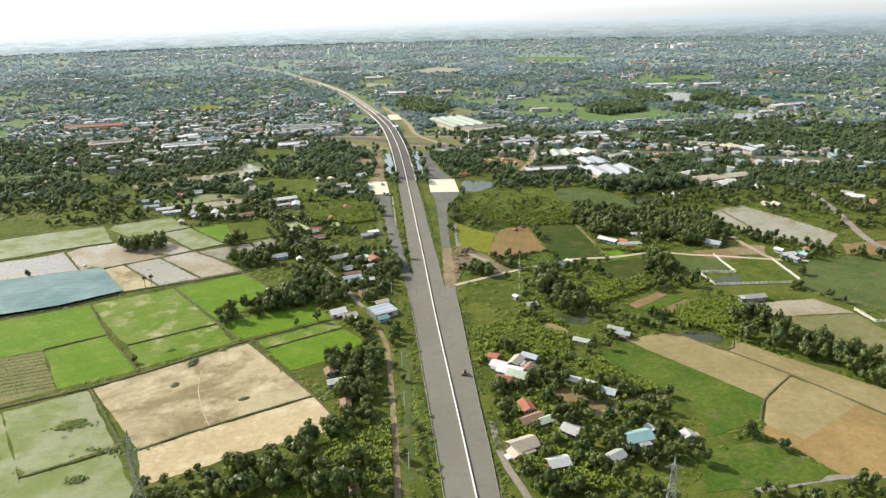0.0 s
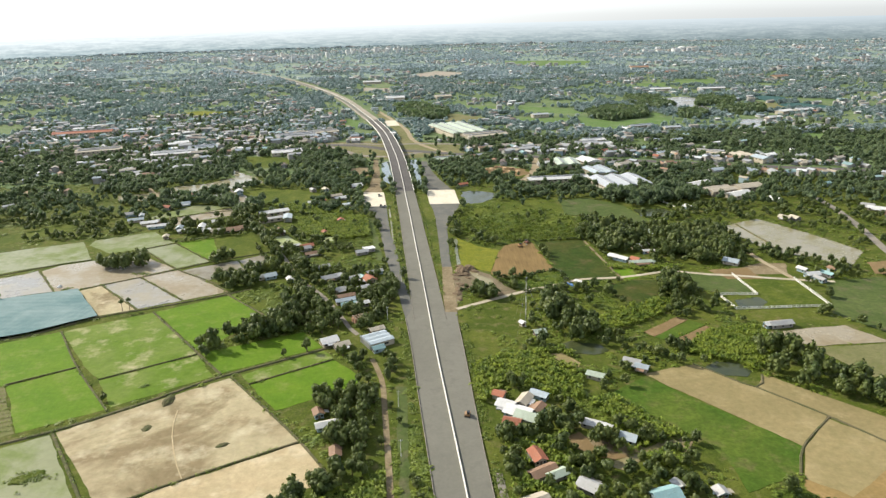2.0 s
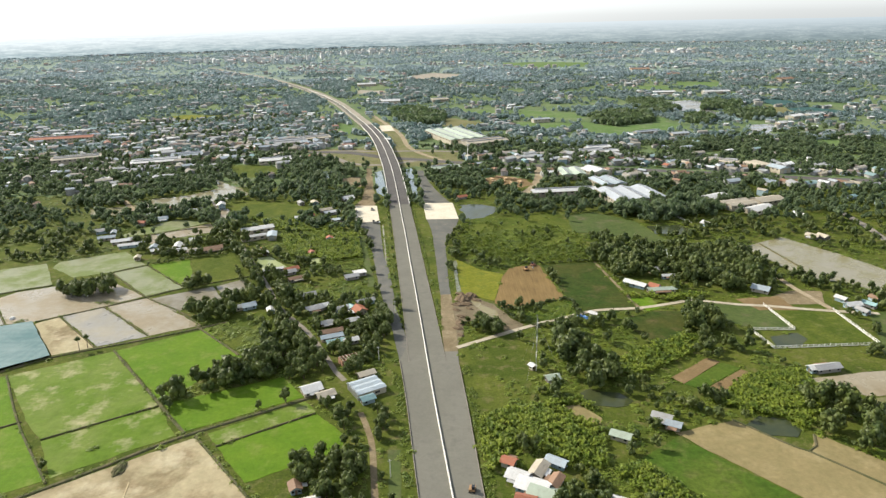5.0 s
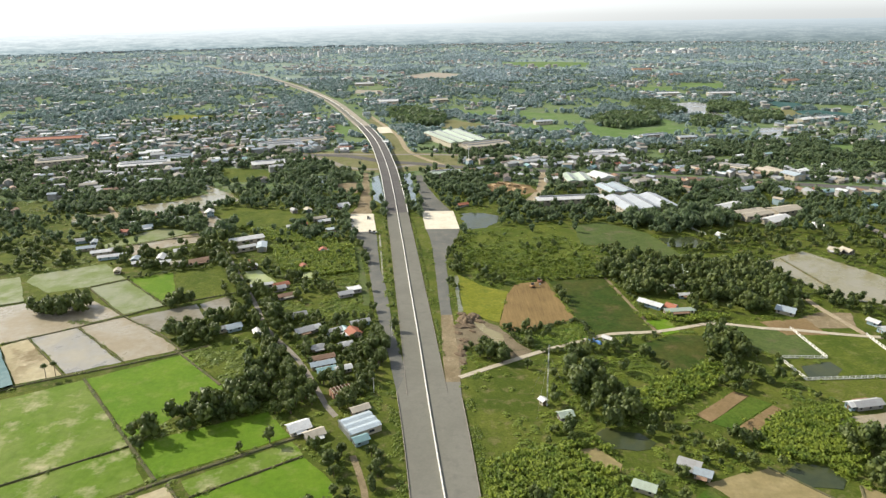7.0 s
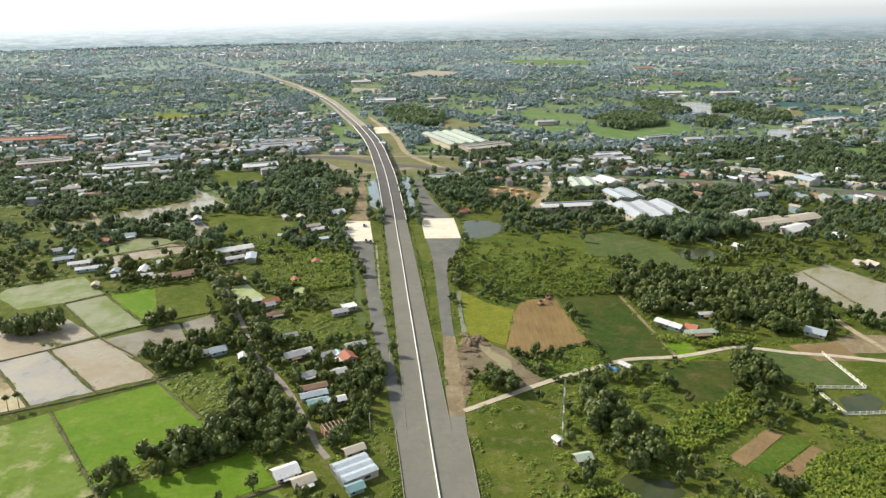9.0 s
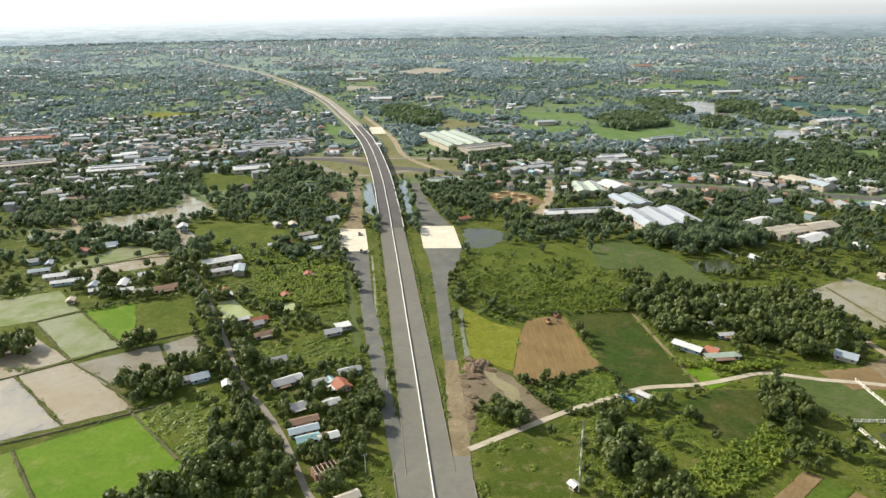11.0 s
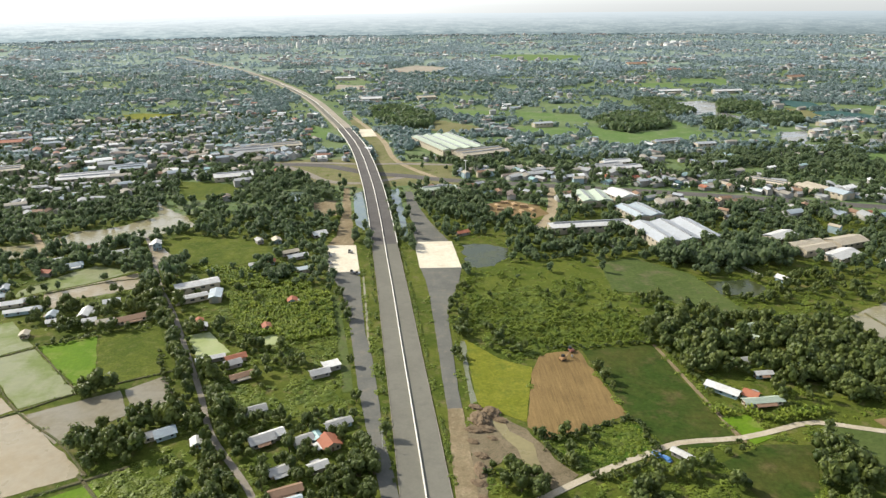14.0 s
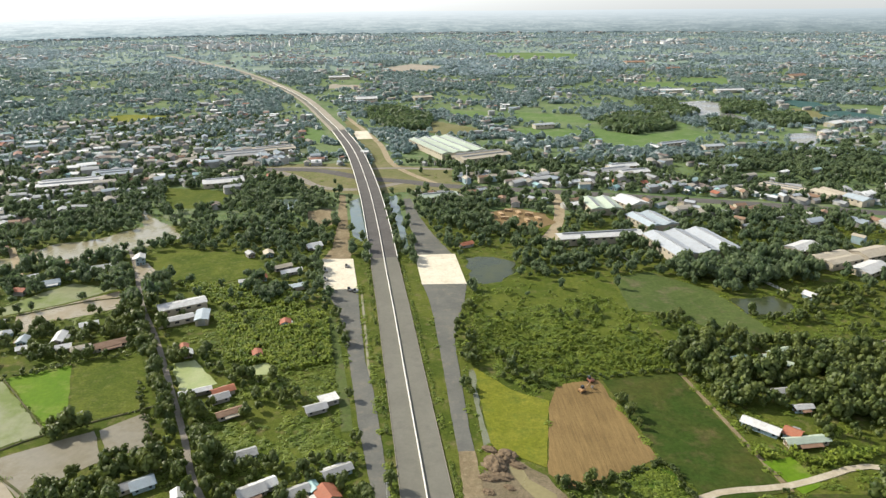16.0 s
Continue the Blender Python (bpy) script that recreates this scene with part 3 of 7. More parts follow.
ribbon("drain", POND_MUD, [(-52.0, 636.5), (-45.2, 573.3), (-39.4, 515.0), (-34.1, 471.3), (-30.2, 442.9)], 1.3, "narrow wet drain beside the ramp", high=0.05, category="ditch", margin=0)

# ---- paddies and plots, beside the dike ----
field("flooded_paddy", PADDY_GREEN, [(-208.1, 244.0), (-176.9, 262.3), (-141.3, 215.2), (-171.1, 195.1)], "flooded paddy with thin green rice")
field("flooded_paddy", PADDY_GREEN, [(-170.5, 194.0), (-139.4, 211.2), (-120.9, 185.2), (-116.9, 166.4), (-150.2, 161.5)], "flooded paddy with thin green rice")
field("flooded_paddy", PADDY_GREEN, [(-210.7, 241.6), (-208.0, 242.5), (-171.8, 195.1), (-150.2, 161.5), (-170.9, 161.9)], "flooded paddy with thin green rice")
field("dry_paddy", MUD_TAN, [(-175.1, 264.4), (-109.2, 311.4), (-63.2, 254.2), (-105.3, 229.1), (-130.8, 212.5)], "drained paddy of pale cracked mud")
field("dry_paddy", STRAW, [(-130.2, 211.3), (-104.9, 227.8), (-62.1, 252.6), (-43.7, 226.8), (-82.1, 209.5), (-118.7, 187.8)], "drained paddy covered with pale straw")
field("rice_paddy", RICE, [(-321.3, 318.6), (-273.3, 347.1), (-229.4, 371.0), (-197.2, 326.6), (-224.3, 307.7), (-243.6, 299.2), (-281.2, 267.0)], "bright green young rice paddy")
field("rice_paddy", RICE_PALE, [(-228.2, 370.9), (-184.5, 396.7), (-136.3, 339.4), (-178.6, 312.4), (-194.5, 328.0)], "green rice paddy with pale bare patches")
field("rice_paddy", RICE, [(-183.4, 397.6), (-140.5, 424.5), (-112.4, 388.0), (-123.0, 372.0), (-140.5, 346.5)], "bright green young rice paddy")
field("rice_paddy", RICE, [(-223.3, 307.0), (-195.5, 325.0), (-181.0, 307.5), (-161.5, 283.0), (-193.1, 264.0)], "bright green young rice paddy")
field("rice_paddy", RICE_PALE, [(-177.8, 310.7), (-135.5, 337.0), (-119.3, 313.2), (-159.8, 284.6)], "green rice paddy with pale bare patches")
field("rice_paddy", RICE, [(-134.5, 339.4), (-125.5, 343.8), (-82.2, 364.0), (-67.5, 343.7), (-115.9, 315.9)], "green rice paddy beside a row of trees")
field("rice_paddy", RICE_PALE, [(-105.0, 314.0), (-66.1, 339.5), (-59.3, 329.8), (-97.9, 304.7)], "narrow light green paddy")
field("rice_paddy", RICE, [(-97.6, 303.4), (-58.7, 328.3), (-42.3, 308.7), (-44.4, 299.3), (-79.2, 279.2)], "bright green young rice paddy")
ribbon("foot_path", STRAW, [(-125.9, 280.8), (-123.8, 269.8), (-120.5, 259.3), (-116.0, 249.0), (-110.7, 238.5), (-104.7, 228.3)], 0.5, "pale trodden path across dry mud", z=0.2, high=0.02, keep=False, category="path")
field("rice_paddy", RICE, [(-146.5, 351.9), (-113.8, 387.1), (-98.7, 401.7), (-94.8, 392.5), (-118.8, 369.3), (-137.9, 343.3)], "bright green young rice along the trees", z=0.02, keep=False, lift=False)
field("nursery_plot", OLIVE, [(-275.0, 278.1), (-243.6, 299.2), (-224.2, 306.4), (-193.7, 264.0), (-213.8, 251.1), (-243.0, 234.7)], "plot of young plants in rows")
field("flooded_paddy", PADDY_GREEN, [(-396.2, 500.3), (-347.5, 530.7), (-304.6, 548.3), (-275.2, 502.5), (-295.3, 493.2), (-317.6, 482.1), (-359.0, 455.3)], "flooded grey-green paddy")
field("meadow", GRASS, [(-406.9, 552.2), (-375.6, 576.5), (-346.1, 606.6), (-330.6, 584.3), (-361.4, 553.5), (-384.7, 526.6)], "pale grassy strip")
field("meadow", PADDY_GREEN, [(-294.3, 538.0), (-295.9, 552.0), (-254.5, 574.3), (-225.5, 541.8), (-244.4, 526.9), (-267.3, 516.7)], "pale green flooded meadow")
field("rice_paddy", PADDY_GREEN, [(-242.8, 524.2), (-223.5, 538.9), (-179.2, 492.1), (-199.6, 478.6)], "pale green flooded paddy")
field("rice_paddy", RICE, [(-222.6, 540.2), (-195.5, 552.5), (-178.4, 511.3), (-179.2, 494.4)], "bright green young rice paddy")
field("meadow", GRASS, [(-194.1, 552.4), (-165.8, 565.2), (-138.9, 512.6), (-168.4, 498.5), (-178.8, 513.8)], "yellowish green meadow")
field("flooded_paddy", PADDY_BROWN, [(-300.5, 477.8), (-293.3, 489.6), (-273.3, 498.9), (-232.2, 504.7), (-201.3, 477.6), (-220.7, 460.7), (-252.2, 440.0), (-268.3, 436.2)], "flooded brown paddy with green growth")
field("flooded_paddy", PADDY_GREY, [(-355.3, 450.2), (-310.8, 470.9), (-303.6, 479.1), (-269.8, 436.3), (-286.1, 430.8), (-319.0, 415.1)], "flooded paddy of pale mud")
field("flooded_paddy", PADDY_MUD, [(-194.4, 472.8), (-158.6, 492.6), (-146.2, 471.5), (-169.1, 450.2)], "flooded grey-brown paddy of wet mud")
field("flooded_paddy", PADDY_MUD, [(-156.4, 493.0), (-141.6, 505.7), (-128.6, 483.1), (-144.2, 471.2)], "small flooded paddy of grey-brown mud")
field("flooded_paddy", PADDY_BROWN, [(-218.0, 461.6), (-195.5, 475.1), (-146.9, 429.0), (-172.3, 416.3)], "muddy brown paddy with a pale patch")
field("flooded_paddy", PADDY_GREY, [(-239.6, 446.9), (-219.5, 459.6), (-173.0, 415.4), (-197.0, 403.5)], "flooded grey paddy")
field("flooded_paddy", MUD_TAN, [(-250.9, 436.2), (-240.6, 446.0), (-197.7, 402.7), (-217.4, 393.5)], "pale muddy paddy")
field("marsh_plot", MEADOW_WET, [(163.1, 448.4), (199.3, 440.4), (203.3, 409.0), (179.6, 408.5), (166.7, 422.4)], "dark wet plot inside a white fence")
field("grass_plot", GRASS, [(201.1, 440.3), (238.0, 436.3), (238.9, 387.6), (201.8, 387.9), (204.9, 406.4)], "grass plot inside a white fence")
field("pond", POND, [(184.9, 398.3), (201.9, 402.3), (204.1, 394.1), (195.9, 385.9), (182.7, 385.7)], "fish pond inside a white fence", rough=2, category="pond")
field("bare_plot", WASTE, [(229.0, 464.5), (247.3, 462.3), (239.1, 442.1), (207.4, 441.9), (208.9, 454.0)], "bare brown ground by a farm lane")
field("scrub_plot", GRASS, [(-144.4, 427.5), (-111.1, 447.4), (-96.7, 415.0), (-110.8, 389.7)], "overgrown green plot", keep=False)
field("flooded_paddy", PADDY_GREEN, [(-276.6, 621.5), (-268.2, 633.5), (-259.8, 650.7), (-245.8, 665.2), (-212.1, 655.0), (-222.8, 644.2), (-235.9, 632.9), (-258.9, 619.6), (-274.0, 609.5)], "pond with green growth")
field("flooded_paddy", PADDY_BROWN, [(-257.9, 617.5), (-234.9, 630.7), (-210.3, 650.3), (-197.9, 625.6), (-214.1, 613.2), (-232.1, 607.3), (-239.0, 590.9), (-251.0, 600.7)], "flooded grey-brown paddy")
field("bare_yard", WASTE, [(-115.7, 826.0), (-93.6, 831.6), (-85.9, 784.0), (-104.7, 776.0)], "bare brown ground beside the viaduct", rough=3, category="ground")
field("bare_yard", EARTH, [(42.6, 804.5), (70.2, 823.7), (94.3, 806.0), (102.1, 777.3), (86.6, 763.0), (51.5, 774.5)], "reddish bare yard with stored goods", rough=3, category="ground")
field("bare_yard", WASTE, [(60.6, 254.2), (80.0, 249.4), (88.4, 240.1), (72.2, 237.8), (58.1, 247.1)], "bare brown yard between houses", rough=3, keep=False, category="ground")
field("bare_yard", WASTE, [(94.7, 254.0), (106.6, 248.5), (102.4, 241.6), (87.3, 244.1)], "bare brown yard between houses", rough=3, keep=False, category="ground")
field("bare_yard", STUBBLE, [(54.3, 329.6), (63.9, 331.8), (72.4, 319.8), (70.4, 315.2), (59.4, 322.1)], "small dry tan plot among bananas", rough=1.0, category="ground")
field("pond", PUDDLE, [(68.5, 235.5), (77.5, 238.9), (87.8, 246.2), (97.4, 249.8), (105.1, 248.6), (95.2, 242.1), (86.3, 240.5), (78.3, 233.3), (74.2, 229.0), (68.7, 231.9)], "shallow tan pond behind the farm houses", rough=2, category="pond")
field("bare_yard", EARTH, [(51.2, 251.4), (59.8, 257.3), (63.4, 247.0), (70.0, 242.9), (77.5, 238.9), (68.7, 236.4), (61.3, 241.3), (52.7, 247.4)], "bare brown ground between farm houses", rough=2, category="ground")
field("wet_verge", MEADOW_WET, [(-23.4, 299.2), (-18.1, 298.9), (-15.0, 245.9), (-10.3, 188.4), (-14.9, 188.5), (-19.1, 246.0)], "dark wet hollow beside the dirt track", z=0.06, rough=1.0, keep=False, lift=False, category="ditch")
DIKES = []
# dikes between them
for line, w in ((([(-239.6, 230.1), (-211.6, 247.5), (-174.8, 266.6), (-145.7, 287.8), (-118.9, 309.7), (-87.8, 328.8), (-63.3, 343.5)], 3.0), ([(-300.9, 336.3), (-277.0, 353.1), (-245.4, 367.2), (-217.0, 390.3), (-179.6, 407.8), (-155.4, 419.6), (-130.4, 433.2)], 2.6), ([(-176.0, 263.4), (-148.5, 228.2), (-127.0, 199.4), (-115.8, 181.1)], 2.0), ([(-110.0, 312.1), (-83.5, 280.0), (-62.5, 253.7), (-43.7, 226.3)], 1.8), ([(-130.4, 211.7), (-105.2, 228.7), (-62.5, 253.7)], 1.6), ([(-171.2, 194.4), (-155.8, 203.1), (-140.3, 213.2)], 1.6), ([(-229.0, 370.9), (-197.2, 326.6), (-159.4, 281.0)], 1.5), ([(-184.5, 397.7), (-136.3, 339.4), (-115.5, 314.5)], 2.2), ([(-225.0, 307.8), (-195.5, 326.5)], 1.2), ([(-178.5, 311.7), (-136.0, 338.4)], 1.0),) +
    (([(-355.3, 450.2), (-315.5, 478.7), (-294.7, 492.0), (-274.6, 501.3)], 1.6), ([(-304.3, 480.2), (-268.0, 434.3)], 1.3), ([(-252.1, 439.0), (-220.3, 459.7), (-195.9, 477.3), (-178.4, 490.9), (-138.1, 511.3)], 1.6), ([(-240.6, 446.0), (-196.6, 401.0)], 1.2), ([(-219.5, 460.7), (-172.0, 415.4)], 1.2), ([(-243.8, 525.5), (-200.0, 477.5), (-166.7, 450.7), (-145.5, 428.0)], 1.6), ([(-242.9, 525.5), (-222.2, 540.2)], 1.2), ([(-149.1, 428.8), (-112.0, 389.3)], 2.0), ([(-98.4, 304.1), (-59.5, 329.1)], 1.2), ([(-223.5, 540.3), (-178.8, 492.1)], 1.0), ([(-256.7, 615.2), (-221.9, 634.5), (-177.5, 643.3)], 1.0),)):
    DIKES.append(line)
    ribbon("field_dike", BUND, line, w, "low earth dike between paddies", high=0.55, step=6, top=0.45, category="dike", margin=0.2)
ribbon("field_dike", BUND, [(251.2, 559.8), (253.9, 532.8), (256.5, 507.2)], 2.0, "low earth dike across flooded fields", z=0.1, high=0.6, step=6, top=0.45, category="dike", margin=0.2)
# shade net over a pond
net = thing("shade_net", 0, 0, label="blue-green shade net stretched on posts over a pond", category="shade net")
NETP = [(-293.6, 346.2, 2), (-246.6, 367.2, 2), (-216.3, 390.1, 2), (-252.0, 436.3, 2), (-282.2, 425.2, 2), (-333.3, 406.6, 2)]
o = ragged([(p[0], p[1]) for p in NETP], 0.8)
KEEP.append(np.array(o))
raw("sheet", [(x, y, 2.0 + 0.25 * noise.noise(Vector((x * 0.2, y * 0.2, 0)))) for x, y in o] + [(x, y, 1.9) for x, y in o],
    [tuple(range(len(o)))] + [(i, i + len(o), (i + 1) % len(o) + len(o), (i + 1) % len(o)) for i in range(len(o))], NET, net)
for x, y in o[::2]:
    part("post", rod(bmesh.new(), (x, y, -0.2), (x, y, 1.95), 0.08), WOOD, net)
field("pond", POND, [(p[0], p[1]) for p in NETP], "dark fish pond under a net", category="pond")

# ---- plots on the other side ----
field("stubble_field", STUBBLE, [(101.4, 307.0), (129.9, 315.7), (151.8, 291.5), (173.0, 265.9), (150.7, 244.0)], "tan stubble field with faint rows")
field("stubble_field", STUBBLE, [(161.2, 304.5), (185.3, 277.7), (211.2, 250.0), (230.6, 227.6), (218.4, 210.4), (199.0, 230.0), (174.4, 265.9), (153.0, 291.5)], "tan stubble field beside a tree belt")
field("stubble_field", STRAW_DARK, [(172.2, 263.2), (197.9, 228.2), (217.3, 208.8), (201.7, 187.0), (171.2, 187.1), (156.4, 188.2), (138.2, 216.9), (151.1, 242.5)], "orange-tan stubble field")
for line in ([(152.0, 292.1), (173.6, 265.4), (198.5, 229.1), (217.8, 209.6)], [(173.6, 265.4), (151.0, 243.4), (140.6, 224.6)], [(130.1, 316.5), (152.0, 292.1), (160.3, 303.8)]):
    ribbon("field_dike", BUND, line, 1.6, "low earth dike between stubble fields", high=0.5, step=6, top=0.45, category="dike", margin=0.2)
field("meadow", MEADOW, [(79.9, 287.9), (101.3, 304.2), (150.7, 244.0), (141.0, 225.9), (116.2, 215.1), (116.6, 231.2), (112.9, 247.2)], "dark green meadow")
field("meadow", MEADOW, [(107.0, 204.2), (133.0, 210.5), (153.6, 191.1), (145.7, 184.4), (100.2, 178.9)], "dark green meadow")
field("stubble_field", STUBBLE, [(151.1, 242.5), (172.5, 263.7), (182.8, 251.0), (192.4, 238.6), (173.1, 225.4), (153.7, 211.5), (141.3, 222.8)], "grey-tan stubble beside orange stubble", z=0.06, keep=False)
field("vegetable_bed", EARTH, [(115.1, 355.2), (140.1, 374.6), (145.9, 370.6), (119.4, 348.8)], "brown vegetable bed", rough=0.6)
field("vegetable_bed", MEADOW, [(119.4, 348.3), (146.3, 369.5), (153.5, 363.0), (126.6, 343.0)], "dark green vegetable bed", rough=0.6)
field("vegetable_bed", EARTH, [(127.0, 342.5), (153.3, 361.9), (156.5, 357.8), (131.8, 337.0)], "brown vegetable bed", rough=0.6)
field("pond", POND, [(134.9, 312.6), (142.8, 318.9), (153.7, 316.2), (156.8, 307.5), (152.5, 302.1), (140.8, 303.9)], "small dark green pond", category="pond")
field("pond", POND, [(66.7, 341.9), (71.6, 346.0), (85.4, 341.4), (90.6, 334.0), (81.3, 328.5), (67.0, 330.4)], "dark pond among trees", rough=5, category="pond")
field("muddy_field", PADDY_BROWN, [(176.0, 350.1), (232.4, 358.8), (245.4, 336.8), (201.4, 334.0)], "flooded brown field")
field("olive_field", OLIVE, [(200.3, 331.6), (245.1, 335.2), (249.5, 312.8), (260.4, 295.0), (244.3, 270.8), (215.3, 295.5)], "olive brown field")
field("meadow", MEADOW_WET, [(256.9, 426.7), (294.9, 433.0), (338.8, 412.8), (283.9, 330.2), (251.1, 348.2), (234.9, 374.4)], "wide green marsh meadow")
field("flooded_paddy", POND_MUD, [(235.0, 554.0), (275.3, 575.8), (300.2, 529.7), (317.3, 485.5), (288.7, 452.4), (271.9, 475.3), (248.7, 488.5)], "flooded muddy fields", category="pond")
field("bare_plot", EARTH, [(305.8, 462.1), (344.0, 467.9), (345.9, 448.9), (320.8, 435.2), (298.2, 439.0)], "bare orange-brown plot")
field("bare_plot", EARTH, [(187.7, 452.2), (216.1, 456.0), (218.2, 433.3), (195.0, 434.1)], "bare brown plot")
field("meadow", RICE_DEEP, [(108.1, 425.1), (129.4, 436.3), (154.3, 435.4), (134.9, 402.6), (121.3, 388.4), (113.5, 403.2)], "wet dark green meadow")
field("ripe_meadow", YELLOW, [(11.6, 538.8), (27.8, 516.2), (44.1, 505.4), (34.0, 457.4), (13.0, 471.8)], "yellow-green ripe grass")
field("ploughed_field", PLOUGHED, [(42.5, 499.0), (49.5, 517.0), (57.0, 522.3), (71.5, 522.7), (79.9, 460.4), (65.1, 453.6), (40.4, 443.6), (34.0, 453.8)], "ploughed reddish-brown field")
field("green_field", RICE_DEEP, [(73.5, 522.6), (112.4, 526.7), (121.2, 437.8), (90.5, 434.2), (81.6, 459.0)], "dark green crop field")
field("footpath", WASTE, [(112.9, 527.0), (114.5, 527.2), (124.6, 438.0), (122.6, 437.8)], "trodden earth path beside the crop field", rough=0.4, category="path")
field("scrub_plot", MEADOW, [(42.0, 441.5), (57.1, 448.9), (80.8, 457.0), (88.2, 433.2), (64.0, 424.2), (53.0, 422.4), (43.5, 432.0)], "lush green plot of tall weeds inside a hedge", keep=False)
field("green_field", RICE, [(120.9, 456.7), (134.2, 458.9), (137.0, 441.1), (127.0, 436.5)], "bright green small plot")
field("churned_mud", CHURNED, [(7.8, 462.2), (23.4, 462.6), (33.3, 452.1), (38.0, 441.0), (41.5, 431.0), (49.0, 420.3), (37.6, 411.0), (33.9, 419.3), (22.8, 435.3), (13.6, 425.0), (11.2, 405.7), (8.4, 391.3), (7.1, 413.3)], "churned brown mud of the building site", rough=2.5, category="ground")
field("puddle", PUDDLE, [(18.5, 458.5), (25.6, 461.1), (25.5, 450.7), (34.5, 441.3), (34.5, 431.1), (35.6, 420.0), (30.5, 420.2), (28.2, 431.4), (27.3, 438.1), (23.1, 445.3)], "long shallow brown puddle", z=0.07, rough=1.6, category="puddle")
field("wet_ditch", DITCH, [(8.8, 536.1), (11.3, 536.0), (11.7, 497.9), (13.3, 474.5), (10.2, 472.7), (9.5, 502.6)], "narrow green-brown ditch", category="ditch")
field("scrub_meadow", GRASS, [(21.1, 650.8), (108.6, 663.5), (115.3, 608.8), (116.5, 532.8), (79.6, 524.9), (54.6, 519.9), (16.7, 556.6)], "rough green meadow with bushes", keep=False)
field("marsh", MEADOW_WET, [(115.4, 652.8), (143.2, 661.3), (172.2, 627.2), (184.8, 559.8), (162.7, 553.2), (135.0, 595.5), (111.1, 600.9)], "dark wet marsh meadow", z=0.08)
field("pond", POND, [(175.7, 611.9), (207.6, 616.9), (211.7, 603.0), (199.3, 586.2), (177.9, 592.1)], "dark blue pond", rough=5, category="pond")
field("pond", POND, [(18.9, 696.1), (28.8, 699.2), (43.1, 694.6), (53.7, 686.8), (49.9, 664.6), (39.9, 650.6), (26.1, 646.4), (18.5, 656.0)], "grey-blue pond", rough=5, category="pond")
field("canal", CANAL, [(-78.6, 853.1), (-69.1, 868.3), (-54.4, 749.3), (-59.1, 738.6), (-67.3, 753.0)], "green-grey canal beside the viaduct", rough=0.5, category="canal")
field("canal", CANAL, [(-44.2, 866.5), (-34.6, 874.0), (-26.0, 776.7), (-22.0, 720.5), (-25.3, 713.2), (-31.6, 774.1)], "blue canal beside the viaduct", rough=0.5, category="canal")
field("river", POND_MUD, [(-266.3, 843.9), (-243.0, 810.9), (-220.7, 787.0), (-202.7, 759.2), (-210.4, 748.7), (-225.7, 736.4), (-242.4, 724.9), (-259.4, 711.5), (-284.9, 701.7), (-305.7, 726.5), (-297.8, 749.1), (-277.9, 753.2), (-267.9, 760.8), (-257.7, 774.4), (-244.6, 788.6), (-255.9, 816.8)], "wide brown flooded river arm", rough=3, category="water")
field("river", POND_MUD, [(-349.4, 708.6), (-325.7, 714.3), (-307.5, 723.3), (-308.4, 738.5), (-293.4, 716.7), (-300.2, 694.9), (-313.9, 683.9), (-335.2, 683.9)], "shallow brown water beside the causeway", rough=3, category="water")
field("pond", PADDY_BROWN, [(-218.6, 695.2), (-210.1, 701.4), (-188.9, 672.0), (-201.5, 664.7)], "brown pond", category="pond")
field("pale_pond", ALGAE, [(-144.0, 550.7), (-133.2, 554.2), (-115.0, 529.5), (-131.3, 523.2)], "pale green algae pond", category="pond")
field("grass_lot", GRASS, [(-217.8, 714.7), (-205.1, 732.5), (-145.7, 716.1), (-113.9, 679.8), (-144.3, 661.1), (-186.2, 663.8)], "open grass lot", z=0.04)
field("grass_lot", GRASS, [(-102.4, 491.0), (-69.4, 477.1), (-51.6, 488.2), (-43.8, 454.0), (-74.1, 452.3), (-91.9, 463.4)], "open green lot", z=0.04, keep=False)

field("pond", CANAL, [(-147.9, 858.1), (-140.5, 867.4), (-125.6, 864.3), (-122.2, 835.5), (-136.1, 827.5), (-143.3, 838.8)], "blue-green pond among trees", rough=3, category="pond")
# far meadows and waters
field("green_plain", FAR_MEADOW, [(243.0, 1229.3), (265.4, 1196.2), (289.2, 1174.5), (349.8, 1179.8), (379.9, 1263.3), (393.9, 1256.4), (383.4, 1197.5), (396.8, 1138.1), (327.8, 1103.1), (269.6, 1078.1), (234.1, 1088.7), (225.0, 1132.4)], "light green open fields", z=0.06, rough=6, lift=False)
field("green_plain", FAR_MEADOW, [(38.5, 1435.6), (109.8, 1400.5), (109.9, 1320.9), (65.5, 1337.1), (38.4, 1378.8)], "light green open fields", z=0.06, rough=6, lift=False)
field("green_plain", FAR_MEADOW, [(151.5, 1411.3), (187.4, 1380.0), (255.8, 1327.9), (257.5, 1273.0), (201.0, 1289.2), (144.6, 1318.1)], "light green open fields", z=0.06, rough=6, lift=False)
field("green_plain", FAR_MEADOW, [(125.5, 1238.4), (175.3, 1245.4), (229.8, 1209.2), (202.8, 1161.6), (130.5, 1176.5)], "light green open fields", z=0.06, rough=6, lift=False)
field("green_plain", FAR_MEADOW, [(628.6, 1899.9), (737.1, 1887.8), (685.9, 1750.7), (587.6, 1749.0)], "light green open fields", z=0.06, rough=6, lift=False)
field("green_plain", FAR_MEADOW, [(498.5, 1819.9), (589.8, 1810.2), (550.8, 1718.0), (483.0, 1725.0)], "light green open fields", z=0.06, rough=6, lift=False)
